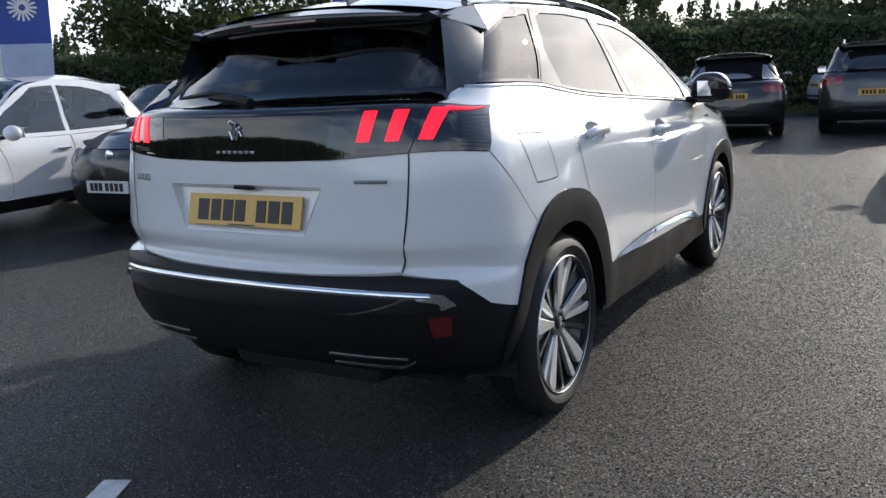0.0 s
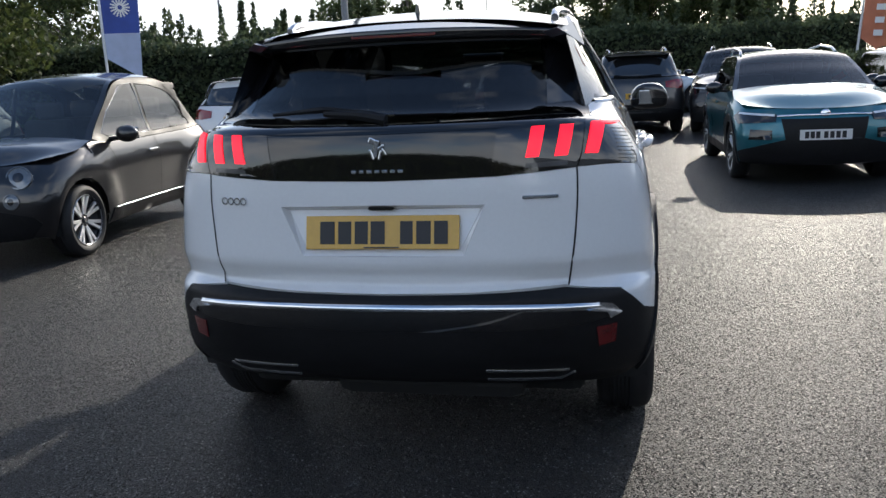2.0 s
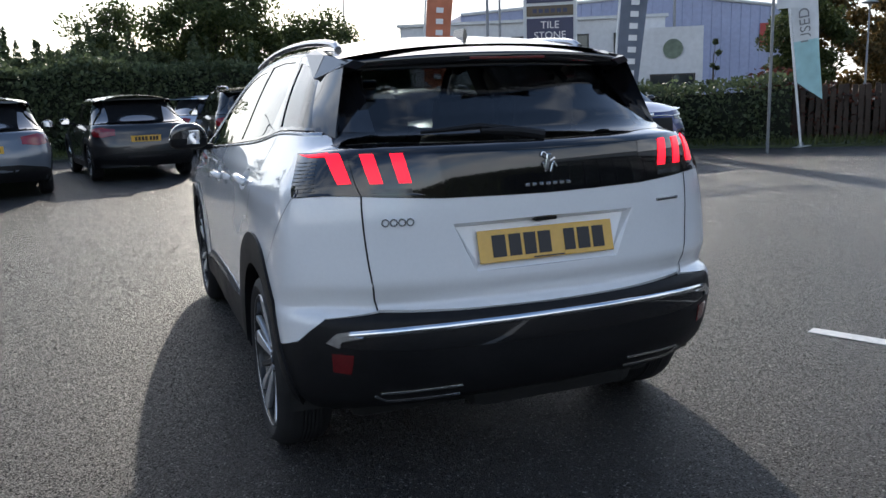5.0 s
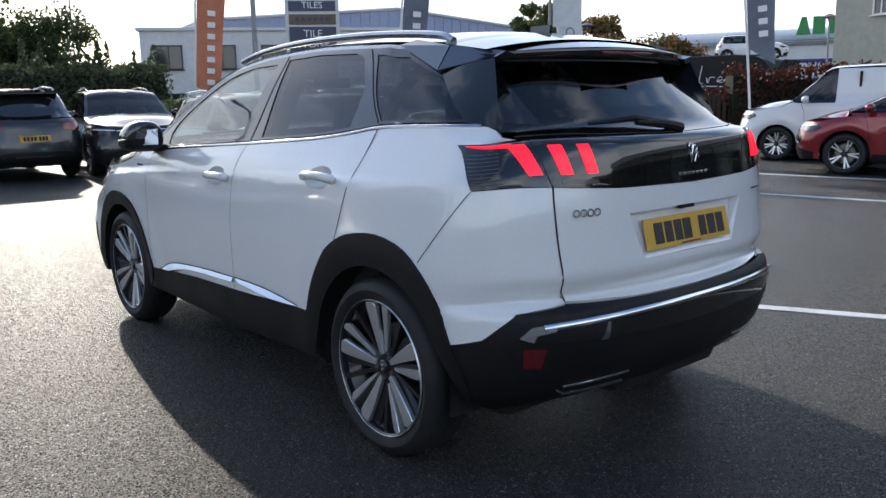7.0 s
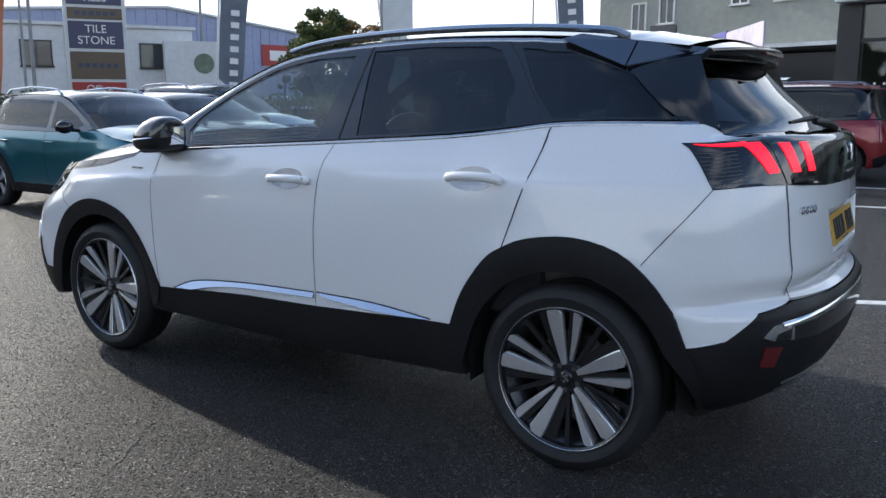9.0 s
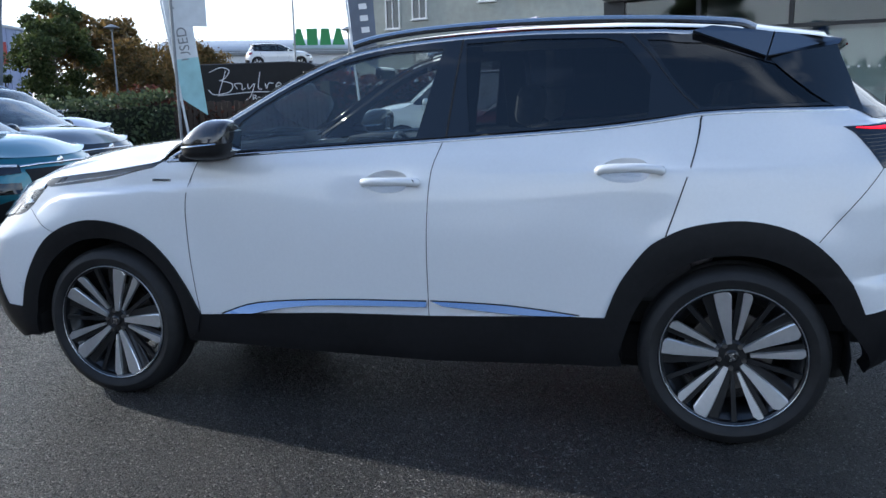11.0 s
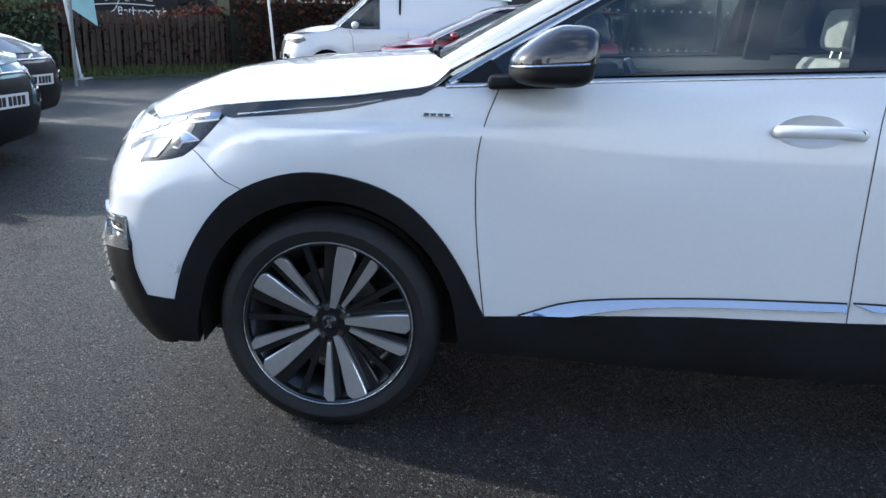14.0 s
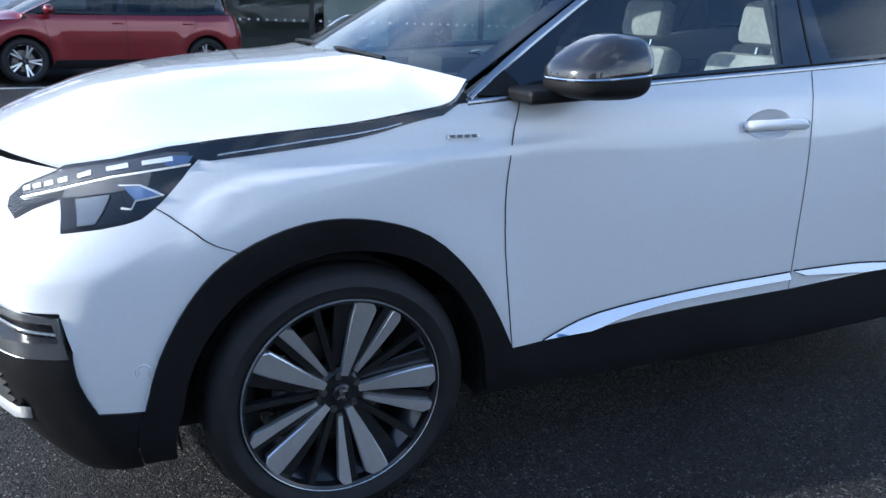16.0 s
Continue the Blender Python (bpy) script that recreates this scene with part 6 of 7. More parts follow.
any_car("mini", pose(-10.6, 9.6, 0, 0, 0, 183), P_GREY, "dark grey small car with a black soft top", lamps="round", roof=M["seat"])

# ---------------------------------------------------------------- plants
rng = np.random.default_rng(7)
M["leaf_hedge"] = leafy("hedge_leaves", (0.04, 0.06, 0.03), (0.12, 0.15, 0.075))
M["leaf_tree"] = leafy("tree_leaves", (0.03, 0.05, 0.015), (0.10, 0.12, 0.04))
M["leaf_autumn"] = leafy("autumn_leaves", (0.07, 0.06, 0.02), (0.20, 0.12, 0.04))
M["leaf_red"] = leafy("reddish_hedge_leaves", (0.035, 0.014, 0.010), (0.11, 0.036, 0.022))
M["leaf_ivy"] = leafy("bright_ivy_leaves", (0.05, 0.08, 0.015), (0.16, 0.20, 0.05))
# near-black colour that stands for the shade inside the hedges
M["core"] = mat("hedge_shade", (0.010, 0.014, 0.007), 0.95, var=0.4, scale=6)
M["bark"] = mat("bark", (0.10, 0.085, 0.07), 0.9, var=0.4, scale=14, bump=0.8, bscale=40)
M["birch_bark"] = mat("birch_bark", (0.36, 0.33, 0.29), 0.85, var=0.5, scale=9, bump=0.6, bscale=30)
M["grass_blade"] = leafy("grass_blades", (0.04, 0.06, 0.015), (0.12, 0.14, 0.05))


def leaves(points, size, flat=0.0, aspect=1.6):
    """One mesh of small leaf faces at the points."""
    n = len(points)
    a = rng.normal(size=(n, 3))
    a[:, 2] *= 1 - flat
    a /= np.linalg.norm(a, axis=1, keepdims=True)
    b = np.cross(a, rng.normal(size=(n, 3)))
    b /= np.linalg.norm(b, axis=1, keepdims=True)
    s = size * rng.uniform(0.6, 1.4, (n, 1))
    a, b = a * s * aspect / 2, b * s / 2
    p = np.asarray(points)
    V = np.stack([p - a, p + b * 0.9 - a * 0.1, p + a, p - b * 0.9 - a * 0.1], 1).reshape(-1, 3)
    F = [(4 * i, 4 * i + 1, 4 * i + 2, 4 * i + 3) for i in range(n)]
    return mesh_of(V, F, smooth=False, name="leaves")


def along(line, t):
    """Places and sideways directions at distances t along a line of (x, y) points."""
    p = np.array(line, float)
    seg = np.linalg.norm(np.diff(p, axis=0), axis=1)
    c = np.r_[0, np.cumsum(seg)]
    i = np.clip(np.searchsorted(c, t) - 1, 0, len(seg) - 1)
    d = np.diff(p, axis=0)[i] / seg[i][:, None]
    return p[i] + d * (t - c[i])[:, None], np.stack([-d[:, 1], d[:, 0]], 1), c[-1]


def lump(x, y, k=1.0):
    return np.array([noise.noise((a * k, b * k, 3.1)) for a, b in zip(x, y)])


def hedge(name, line, height, thick, density, size, material, label, spires=0, spire_h=1.2, rough=0.35):
    h = thing(name, label, "hedge")
    h["kind"] = "stuff"
    _, _, L = along(line, np.array([0.0]))
    # solid inside
    # added dark solid: blocks light, its near-black stands in for inner shade
    n = max(8, int(L / 1.2))
    t = np.linspace(0, L, n)
    p, s, _ = along(line, t)
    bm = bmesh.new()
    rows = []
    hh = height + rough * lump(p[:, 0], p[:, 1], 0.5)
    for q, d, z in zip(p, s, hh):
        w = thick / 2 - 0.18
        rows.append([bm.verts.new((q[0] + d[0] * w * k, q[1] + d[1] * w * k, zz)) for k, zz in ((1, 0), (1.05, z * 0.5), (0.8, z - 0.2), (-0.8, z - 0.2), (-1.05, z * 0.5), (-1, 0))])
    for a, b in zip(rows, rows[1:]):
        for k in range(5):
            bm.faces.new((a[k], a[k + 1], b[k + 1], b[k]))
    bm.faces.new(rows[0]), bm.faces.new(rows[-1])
    part("hedge_shade_core", bm, M["core"], h)
    # leaf shell on the sides and the top
    m = int(L * (height * 2 + thick) * density)
    t = rng.uniform(0, L, m)
    p, s, _ = along(line, t)
    hz = height + rough * lump(p[:, 0], p[:, 1], 0.5) + 0.25 * rough * lump(p[:, 0], p[:, 1], 2.2)
    u = rng.uniform(0, 1, m) * (2 * height + thick)
    onside = u < 2 * height
    side = np.where(u < height, 1.0, -1.0)
    z = np.where(onside, (u % height) / height * hz, hz + rng.normal(0, 0.07, m))
    off = np.where(onside, side * (thick / 2 + rng.normal(0, 0.10, m) + 0.12 * lump(t, z, 1.3)), rng.uniform(-thick / 2, thick / 2, m))
    pts = np.stack([p[:, 0] + s[:, 0] * off, p[:, 1] + s[:, 1] * off, np.maximum(z, 0.03)], 1)
    extra = []
    for i in range(spires):
        c, d, _ = along(line, np.array([rng.uniform(0, L)]))
        top = rng.uniform(0.45, 1.0) * spire_h
        k = int(150 * top)
        zz = rng.uniform(0, 1, k) ** 1.3
        r = (1 - zz) * rng.uniform(0.18, 0.45) + 0.02
        an = rng.uniform(0, 6.28, k)
        q = rng.uniform(0.2, 1.0, k) * r
        bx, by = c[0] + d[0] * rng.uniform(-0.3, 0.3)
        extra.append(np.stack([bx + q * np.cos(an), by + q * np.sin(an), height - 0.2 + zz * (top + 0.2)], 1))
    if extra:
        pts = np.concatenate([pts, *extra])
    put("foliage", leaves(pts, size), material, h)["kind"] = "stuff"
    return h


def tree(name, x, y, h, crown_r, base, material, label, n=5000, size=0.14, lean=(0, 0), clumps=26, seed=1, thin=0.75, bark=None):
    r = np.random.default_rng(seed)
    t = thing(name, label, "tree", pose(x, y, 0))
    top = Vector((lean[0], lean[1], h * 0.8))
    spine = [Vector((0, 0, 0)), Vector((lean[0] * 0.2, lean[1] * 0.2, h * 0.25)), Vector((lean[0] * 0.6, lean[1] * 0.6, h * 0.5)), top]
    tr = 0.05 + (0.018 if bark is None else 0.010) * h
    bark = bark or M["bark"]
    part("trunk", tube(sm([tuple(v) for v in spine], 4), [tr * (1 - 0.8 * i / 12) for i in range(13)], 10), bark, t, smooth=True)
    pts = []
    for i in range(clumps):
        a, q, zz = r.uniform(0, 6.28), r.uniform(0.15, 1) ** 0.6, r.uniform(0, 1)
        prof = math.sin(math.pi * (0.16 + 0.78 * zz)) ** 0.7
        c = np.array([lean[0] + crown_r * q * prof * math.cos(a), lean[1] + crown_r * q * prof * math.sin(a), base + (h - base) * zz])
        root = spine[1].lerp(top, max(0.0, min(1.0, (c[2] - h * 0.3) / (h * 0.7)))) - Vector((0, 0, 0.25))
        mid = (root + Vector(c)) / 2 + Vector((0, 0, -0.05 * h * 0.3))
        part("limb", tube([root, mid, Vector(c)], [tr * 0.26, tr * 0.13, 0.008], 5), bark, t)
        k = int(n / clumps)
        d = r.normal(size=(k, 3))
        d /= np.linalg.norm(d, axis=1, keepdims=True)
        rad = crown_r * r.uniform(0.22, 0.42)
        pts.append(c + d * (r.uniform(0, 1, (k, 1)) ** 0.5) * rad * np.array([1, 1, thin]))
    put("crown", leaves(np.concatenate(pts), size), material, t)
    return t


hedge("tall_hedge", [(-34, 8), (-15, 18.6), (-5, 22.3), (5.2, 26), (8.8, 27.2)], 2.45, 1.6, 270, 0.095, M["leaf_hedge"], "tall dark evergreen hedge with ragged conifer tips", spires=70, spire_h=1.0)
hedge("tree_belt", [(-36, 12), (-17, 23), (-6, 27.2), (4.5, 31.0), (9.0, 32.6)], 2.75, 2.4, 210, 0.10, M["leaf_hedge"], "belt of mixed conifers and bushes behind the hedge", spires=130, spire_h=1.5, rough=1.1)
hedge("low_hedge", [(6.0, 19.0), (8.6, 15.4), (11.2, 12.6), (12.7, 11.3)], 1.42, 0.9, 260, 0.075, M["leaf_hedge"], "clipped dark green boundary hedge", rough=0.15)
hedge("red_hedge", [(12.4, 12.4), (17.2, 9.4)], 1.32, 0.5, 300, 0.07, M["leaf_red"], "reddish overgrown hedge behind the fence", rough=0.35)
hedge("ivy_hedge", [(17.0, 9.3), (19.2, 7.8), (21.0, 4.0)], 1.9, 0.9, 240, 0.08, M["leaf_red"], "red and green climbing hedge below the signs", rough=0.3)
# out-of-view hedge, added so that reflections have a closed yard
hedge("unseen_hedge", [(-34, 8), (-32, -22), (-8, -30), (24, -30)], 3.2, 1.6, 12, 0.3, M["leaf_hedge"], "tall dark hedge added out of view round the yard")
tree("birch", -15.0, 13.0, 7.2, 3.1, 2.3, M["leaf_tree"], "loose-crowned birch with small leaves", n=30000, size=0.10, lean=(0.7, 0.2), clumps=46, seed=3, bark=M["birch_bark"])
tree("broad_tree", 2.2, 29.5, 6.0, 2.5, 2.0, M["leaf_tree"], "broad round-crowned tree behind the hedge", n=34000, size=0.085, clumps=60, seed=5)
tree("round_tree", 6.4, 31.0, 4.6, 2.2, 1.6, M["leaf_tree"], "bushy tree behind the hedge", n=13000, size=0.09, clumps=34, seed=39)
tree("young_tree", -6.6, 27.0, 5.0, 0.9, 2.0, M["leaf_tree"], "slim young tree behind the hedge", n=4000, size=0.085, clumps=18, seed=8)
tree("round_tree", -9.5, 30.0, 4.6, 2.0, 2.0, M["leaf_tree"], "bushy tree behind the hedge", n=9000, size=0.095, clumps=30, seed=9)
tree("round_tree", -1.5, 33.0, 5.0, 2.2, 2.0, M["leaf_tree"], "bushy tree behind the hedge", n=9000, size=0.095, clumps=30, seed=19)
tree("round_tree", -20.0, 26.0, 5.2, 2.4, 2.0, M["leaf_tree"], "bushy tree behind the hedge", n=8000, size=0.11, clumps=30, seed=29)
tree("yard_tree", 33.0, 31.5, 6.4, 2.1, 1.2, M["leaf_tree"], "leafy tree beside the blue warehouse", n=14000, size=0.13, clumps=36, seed=11)
tree("yard_tree", 40.0, 31.0, 4.6, 3.2, 0.6, M["leaf_autumn"], "low autumn-tinted tree beyond the fence", n=11000, size=0.14, clumps=30, seed=12)
tree("yard_tree", 47.0, 33.0, 4.8, 3.6, 0.6, M["leaf_autumn"], "low autumn-tinted tree beyond the fence", n=11000, size=0.14, clumps=30, seed=13)
tree("autumn_tree", 37.0, 33.5, 6.4, 2.6, 1.2, M["leaf_autumn"], "tall roadside tree with autumn-tinted leaves", n=4000, size=0.22, clumps=26, seed=14)
tree("autumn_tree", 47.0, 38.5, 6.8, 2.8, 1.2, M["leaf_autumn"], "tall roadside tree with autumn-tinted leaves", n=4000, size=0.24, clumps=26, seed=15)
tree("cypress", 30.2, 41.5, 4.6, 0.55, 0.3, M["leaf_hedge"], "narrow young cypress by the warehouse wall", n=1200, size=0.16, clumps=12, seed=16)
tree("cypress", 34.8, 41.0, 4.2, 0.5, 0.3, M["leaf_hedge"], "narrow young cypress by the warehouse wall", n=1100, size=0.16, clumps=12, seed=17)
tree("cypress", 38.6, 40.0, 4.0, 0.45, 0.3, M["leaf_hedge"], "narrow young cypress by the warehouse wall", n=1000, size=0.16, clumps=12, seed=18)


def verge(name, line, width, label):
    n = 24
    _, _, L = along(line, np.array([0.0]))
    t = np.linspace(0, L, n)
    p, s, _ = along(line, t)
    bm = bmesh.new()
    rows = [[bm.verts.new((q[0] + d[0] * k, q[1] + d[1] * k, z)) for k, z in ((-width / 2, -0.02), (-width / 2 + 0.05, 0.05), (0, 0.09), (width / 2, 0.07))] for q, d in zip(p, s)]
    for a, b in zip(rows, rows[1:]):
        for k in range(3):
            bm.faces.new((a[k], a[k + 1], b[k + 1], b[k]))
    v = tagged(part(name, bm, M["grass"]), label, "verge", kind="structure")
    m = int(L * width * 260)
    tt = rng.uniform(0, L, m)
    p, s, _ = along(line, tt)
    o = rng.uniform(-width / 2, width / 2, m)
    base = np.stack([p[:, 0] + s[:, 0] * o, p[:, 1] + s[:, 1] * o, np.full(m, 0.05)], 1)
    tip = base + np.stack([rng.normal(0, 0.05, m), rng.normal(0, 0.05, m), rng.uniform(0.06, 0.22, m)], 1)
    side = rng.normal(size=(m, 3)) * 0.012
    side[:, 2] = 0
    V = np.stack([base - side, base + side, tip], 1).reshape(-1, 3)
    g = put("grass", mesh_of(V, [(3 * i, 3 * i + 1, 3 * i + 2) for i in range(m)], smooth=False), M["grass_blade"], None)
    tagged(g, "rough uncut grass along the boundary", "grass", kind="stuff")
    return v


verge("verge_1", [(6.6, 17.4), (11.3, 11.8), (17.0, 8.2)], 1.3, "grass verge along the boundary fence")
verge("verge_2", [(-15, 17.2), (-5, 20.8), (3, 23.4)], 1.6, "grass verge along the tall hedge")

# ---------------------------------------------------------------- boundary, signs and buildings
M["wood"] = mat("dark_fence_wood", (0.035, 0.024, 0.018), 0.85, var=0.4, scale=18, bump=0.5, bscale=60, obj_rand=0.25)
M["steel"] = mat("galvanised_steel", (0.42, 0.43, 0.44), 0.45, metal=0.8, var=0.15, scale=20)
M["post"] = mat("grey_post_paint", (0.20, 0.21, 0.22), 0.5, var=0.15, scale=15)
M["pole_w"] = mat("white_flag_pole", (0.65, 0.66, 0.67), 0.35, var=0.05)
M["blue_clad"] = mat("blue_grey_cladding", (0.27, 0.31, 0.46), 0.5, var=0.10, scale=3, bump=0.15, bscale=4)
M["white_clad"] = mat("white_render", (0.58, 0.59, 0.60), 0.7, var=0.10, scale=4, bump=0.2, bscale=60)
M["grey_render"] = mat("grey_green_render", (0.32, 0.33, 0.29), 0.85, var=0.12, scale=3, bump=0.3, bscale=50)
M["roof_metal"] = mat("ribbed_roof_metal", (0.42, 0.43, 0.44), 0.4, metal=0.5, var=0.1, scale=4)
M["window_dark"] = mat("window_pane", (0.03, 0.035, 0.04), 0.06, coat=0.6)
M["frame_w"] = mat("white_window_frame", (0.68, 0.68, 0.67), 0.4)
M["frame_k"] = mat("black_window_frame", (0.012, 0.012, 0.013), 0.4)
M["fascia"] = mat("pale_grey_fascia", (0.55, 0.57, 0.58), 0.4, var=0.05, scale=4)
M["sign_navy"] = mat("navy_sign_panel", (0.03, 0.035, 0.085), 0.4, var=0.08, scale=8)
M["sign_red"] = mat("red_sign_panel", (0.30, 0.02, 0.02), 0.4)
M["sign_brown"] = mat("dull_brown_sign_panel", (0.10, 0.075, 0.045), 0.5, var=0.1)
M["sign_white"] = mat("white_sign_face", (0.70, 0.70, 0.70), 0.4)
M["sign_purple"] = mat("purple_blue_sign_face", (0.045, 0.035, 0.30), 0.4, var=0.05, scale=4)
M["sign_black"] = mat("black_sign_face", (0.010, 0.010, 0.011), 0.4)
M["sign_green"] = mat("green_sign_face", (0.015, 0.22, 0.05), 0.4)
M["flag_blue"] = mat("blue_flag_cloth", (0.035, 0.07, 0.30), 0.7, var=0.12, scale=5)
M["flag_pale"] = mat("pale_flag_cloth", (0.40, 0.46, 0.62), 0.7, var=0.1, scale=5)
M["flag_orange"] = mat("orange_flag_cloth", (0.50, 0.17, 0.09), 0.7, var=0.15, scale=4)
M["flag_navy"] = mat("navy_flag_cloth", (0.13, 0.15, 0.19), 0.7, var=0.12, scale=5)
M["flag_cyan"] = mat("pale_cyan_flag_cloth", (0.34, 0.56, 0.58), 0.7, var=0.12, scale=5)
M["flag_white"] = mat("white_flag_cloth", (0.62, 0.64, 0.65), 0.7, var=0.1, scale=5)


def face_to(x, y, tx, ty):
    """Degrees of turn so that a thing's -y side looks from (x, y) to (tx, ty)."""
    return math.degrees(math.atan2(ty - y, tx - x)) + 90


def fence(line, height):
    f = thing("fence", "dark stained close-boarded timber fence with gaps between boards", "fence")
    _, _, L = along(line, np.array([0.0]))
    board = bpy.data.meshes.new("board")
    b = box(0, 0, height / 2 + 0.04, 0.115, 0.02, height, bevel=0.004)
    b.to_mesh(board)
    b.free()
    t = np.arange(0.1, L, 0.155)
    p, s, _ = along(line, t)
    r = random.Random(4)
    for q, d in zip(p, s):
        put("board", board, M["wood"], f, m=pose(q[0], q[1], r.uniform(-0.05, 0.03), 0, r.uniform(-1.2, 1.2), math.degrees(math.atan2(d[1], d[0])) - 90))
    for z in (0.4, 1.05):
        pp, ss, _ = along(line, np.linspace(0, L, 12))
        part("rail", tube([(q[0] + d[0] * 0.04, q[1] + d[1] * 0.04, z) for q, d in zip(pp, ss)], 0.035, 4), M["wood"], f)
    pp, ss, _ = along(line, np.arange(0, L, 2.4))
    for q, d in zip(pp, ss):
        part("post", box(q[0] + d[0] * 0.08, q[1] + d[1] * 0.08, height / 2, 0.1, 0.1, height + 0.1, bevel=0.01), M["wood"], f)


fence([(12.5, 12.2), (13.2, 11.5), (17.4, 8.9)], 1.25)


def feather_flag(x, y, h, turn, cloth, label, width=0.75, low=1.2, bands=(), words="", wsize=0.3, wmat=None, lean=0.0, disc=None):
    """A tall feather flag on a pole; its cloth ripples and hangs from the pole's bent top. The cloth spans -x to x in its own plane."""
    f = thing("feather_flag", label, "flag", pose(x, y, 0, 0, lean, turn))
    pts = [(0, 0, 0), (0, 0, h * 0.5), (0, 0, h * 0.82), (0.10, 0, h * 0.93), (0.32, 0, h * 0.985), (width * 0.85, 0, h)]
    part("pole", tube(sm(pts, 5), 0.028, 8), M["pole_w"], f, smooth=True)
    part("base", lathe_bm([(0, 0.10), (0.05, 0.10), (0.06, 0.03), (0.22, 0.02), (0.22, 0)], 16, axis="Z"), M["steel"], f)

    def cl(s, v):
        z = low + (h - low) * s
        w = width * (0.80 + 0.20 * s)
        edge = np.where(s > 0.82, np.clip((s - 0.82) / 0.18, 0, 1) ** 2.2 * width * 0.8, 0.03)
        xx = edge + (w - edge) * v
        zz = z + 0.42 * np.clip(1 - s / 0.22, 0, 1) ** 1.5 * (1 - v)
        return np.stack([xx, 0.05 * np.sin(5.5 * s * 2 + 2.5 * v) * v + 0.02 * np.sin(17 * s) * v, zz], -1)

    def strip(nm, s0, s1, mm, dy=0.0, v0=0.0, v1=1.0):
        S_, V_ = np.meshgrid(np.linspace(s0, s1, max(4, int(28 * (s1 - s0)) + 2)), np.linspace(v0, v1, 9), indexing="ij")
        P = cl(S_, V_) + np.array([0, dy, 0])
        a, b = P.shape[:2]
        F = [[i * b + j, i * b + j + 1, (i + 1) * b + j + 1, (i + 1) * b + j] for i in range(a - 1) for j in range(b - 1)]
        V = P.reshape(-1, 3)
        k = len(V)
        V = np.concatenate([V, V + (0, 0.004, 0)])
        F = F + [[i + k for i in q[::-1]] for q in F]
        return put(nm, mesh_of(V, F), mm, f)
    for s0, s1, mm in (bands or ((0.0, 1.0, cloth),)):
        strip("cloth", s0, s1, mm)
    if disc:
        s0, mm = disc
        c = cl(np.array(s0), np.array(0.5))
        for k in range(16):
            a = 2 * math.pi * k / 16
            part("emblem_ray", box(c[0] + 0.12 * math.cos(a), c[1] - 0.02, c[2] + 0.12 * math.sin(a), 0.15, 0.006, 0.03, rot=Matrix.Rotation(-a, 4, "Y")), mm, f)
    for i, word in enumerate(words.split()):
        c = cl(np.array(0.5), np.array(0.5))
        put("lettering", text_mesh(word, wsize, 0.003), wmat or M["sign_white"], f, m=Matrix.Translation((c[0], c[1] - 0.055, c[2] + (i - 0.5) * wsize * 3.6)) @ pose(0, 0, 0, 90, 0, 0) @ pose(0, 0, 0, 0, 0, 90))
    return f


def marks(f, cx, y, z0, n, w, h, gap, material, vertical=True):
    for i in range(n):
        part("mark", box(cx, y, z0 + i * (h + gap), w, 0.006, h) if vertical else box(cx + i * (w + gap), y, z0, w, 0.006, h), material, f)


f1 = feather_flag(-9.55, 12.4, 5.0, face_to(-9.55, 12.4, 0.8, -3.2), M["flag_blue"], "blue feather flag with a white sunburst and pale foot", low=1.55, width=0.85, bands=((0, 0.27, M["flag_pale"]), (0.27, 1, M["flag_blue"])), disc=(0.42, M["sign_white"]))
marks(f1, 0.42, -0.06, 3.75, 3, 0.22, 0.16, 0.12, M["sign_white"])
f2 = feather_flag(-9.7, 4.55, 4.6, face_to(-9.7, 4.55, 2, -2.7), M["flag_blue"], "blue feather flag with a white sunburst and pale foot", low=1.15, width=0.85, bands=((0, 0.27, M["flag_pale"]), (0.27, 1, M["flag_blue"])), disc=(0.42, M["sign_white"]))
f3 = feather_flag(6.55, 18.9, 5.2, face_to(6.55, 18.9, -1, -3), M["flag_orange"], "faded orange feather flag with white lettering", low=1.35, width=0.80, lean=4)
marks(f3, 0.40, -0.06, 1.9, 7, 0.20, 0.14, 0.16, M["sign_white"])
f4 = feather_flag(9.6, 13.9, 5.0, face_to(9.6, 13.9, -2, -3), M["flag_navy"], "grey navy feather flag with white lettering", low=1.45, width=0.70, lean=4)
marks(f4, 0.36, -0.06, 1.75, 7, 0.19, 0.13, 0.14, M["sign_white"])
f5 = feather_flag(14.9, 7.4, 5.2, face_to(14.9, 7.4, -3.5, 0), M["flag_navy"], "grey navy feather flag with white lettering", low=1.9, width=0.70, lean=-5)
marks(f5, 0.36, -0.06, 2.6, 7, 0.19, 0.13, 0.14, M["sign_white"])
f6 = feather_flag(12.25, 10.5, 5.2, face_to(12.25, 10.5, -3.5, 0), M["flag_cyan"], "pale cyan feather flag reading used cars", low=0.95, width=0.62, bands=((0, 0.30, M["flag_cyan"]), (0.30, 0.86, M["flag_white"]), (0.86, 1, M["flag_cyan"])), words="USED CARS", wsize=0.30, wmat=M["post"], lean=-7)


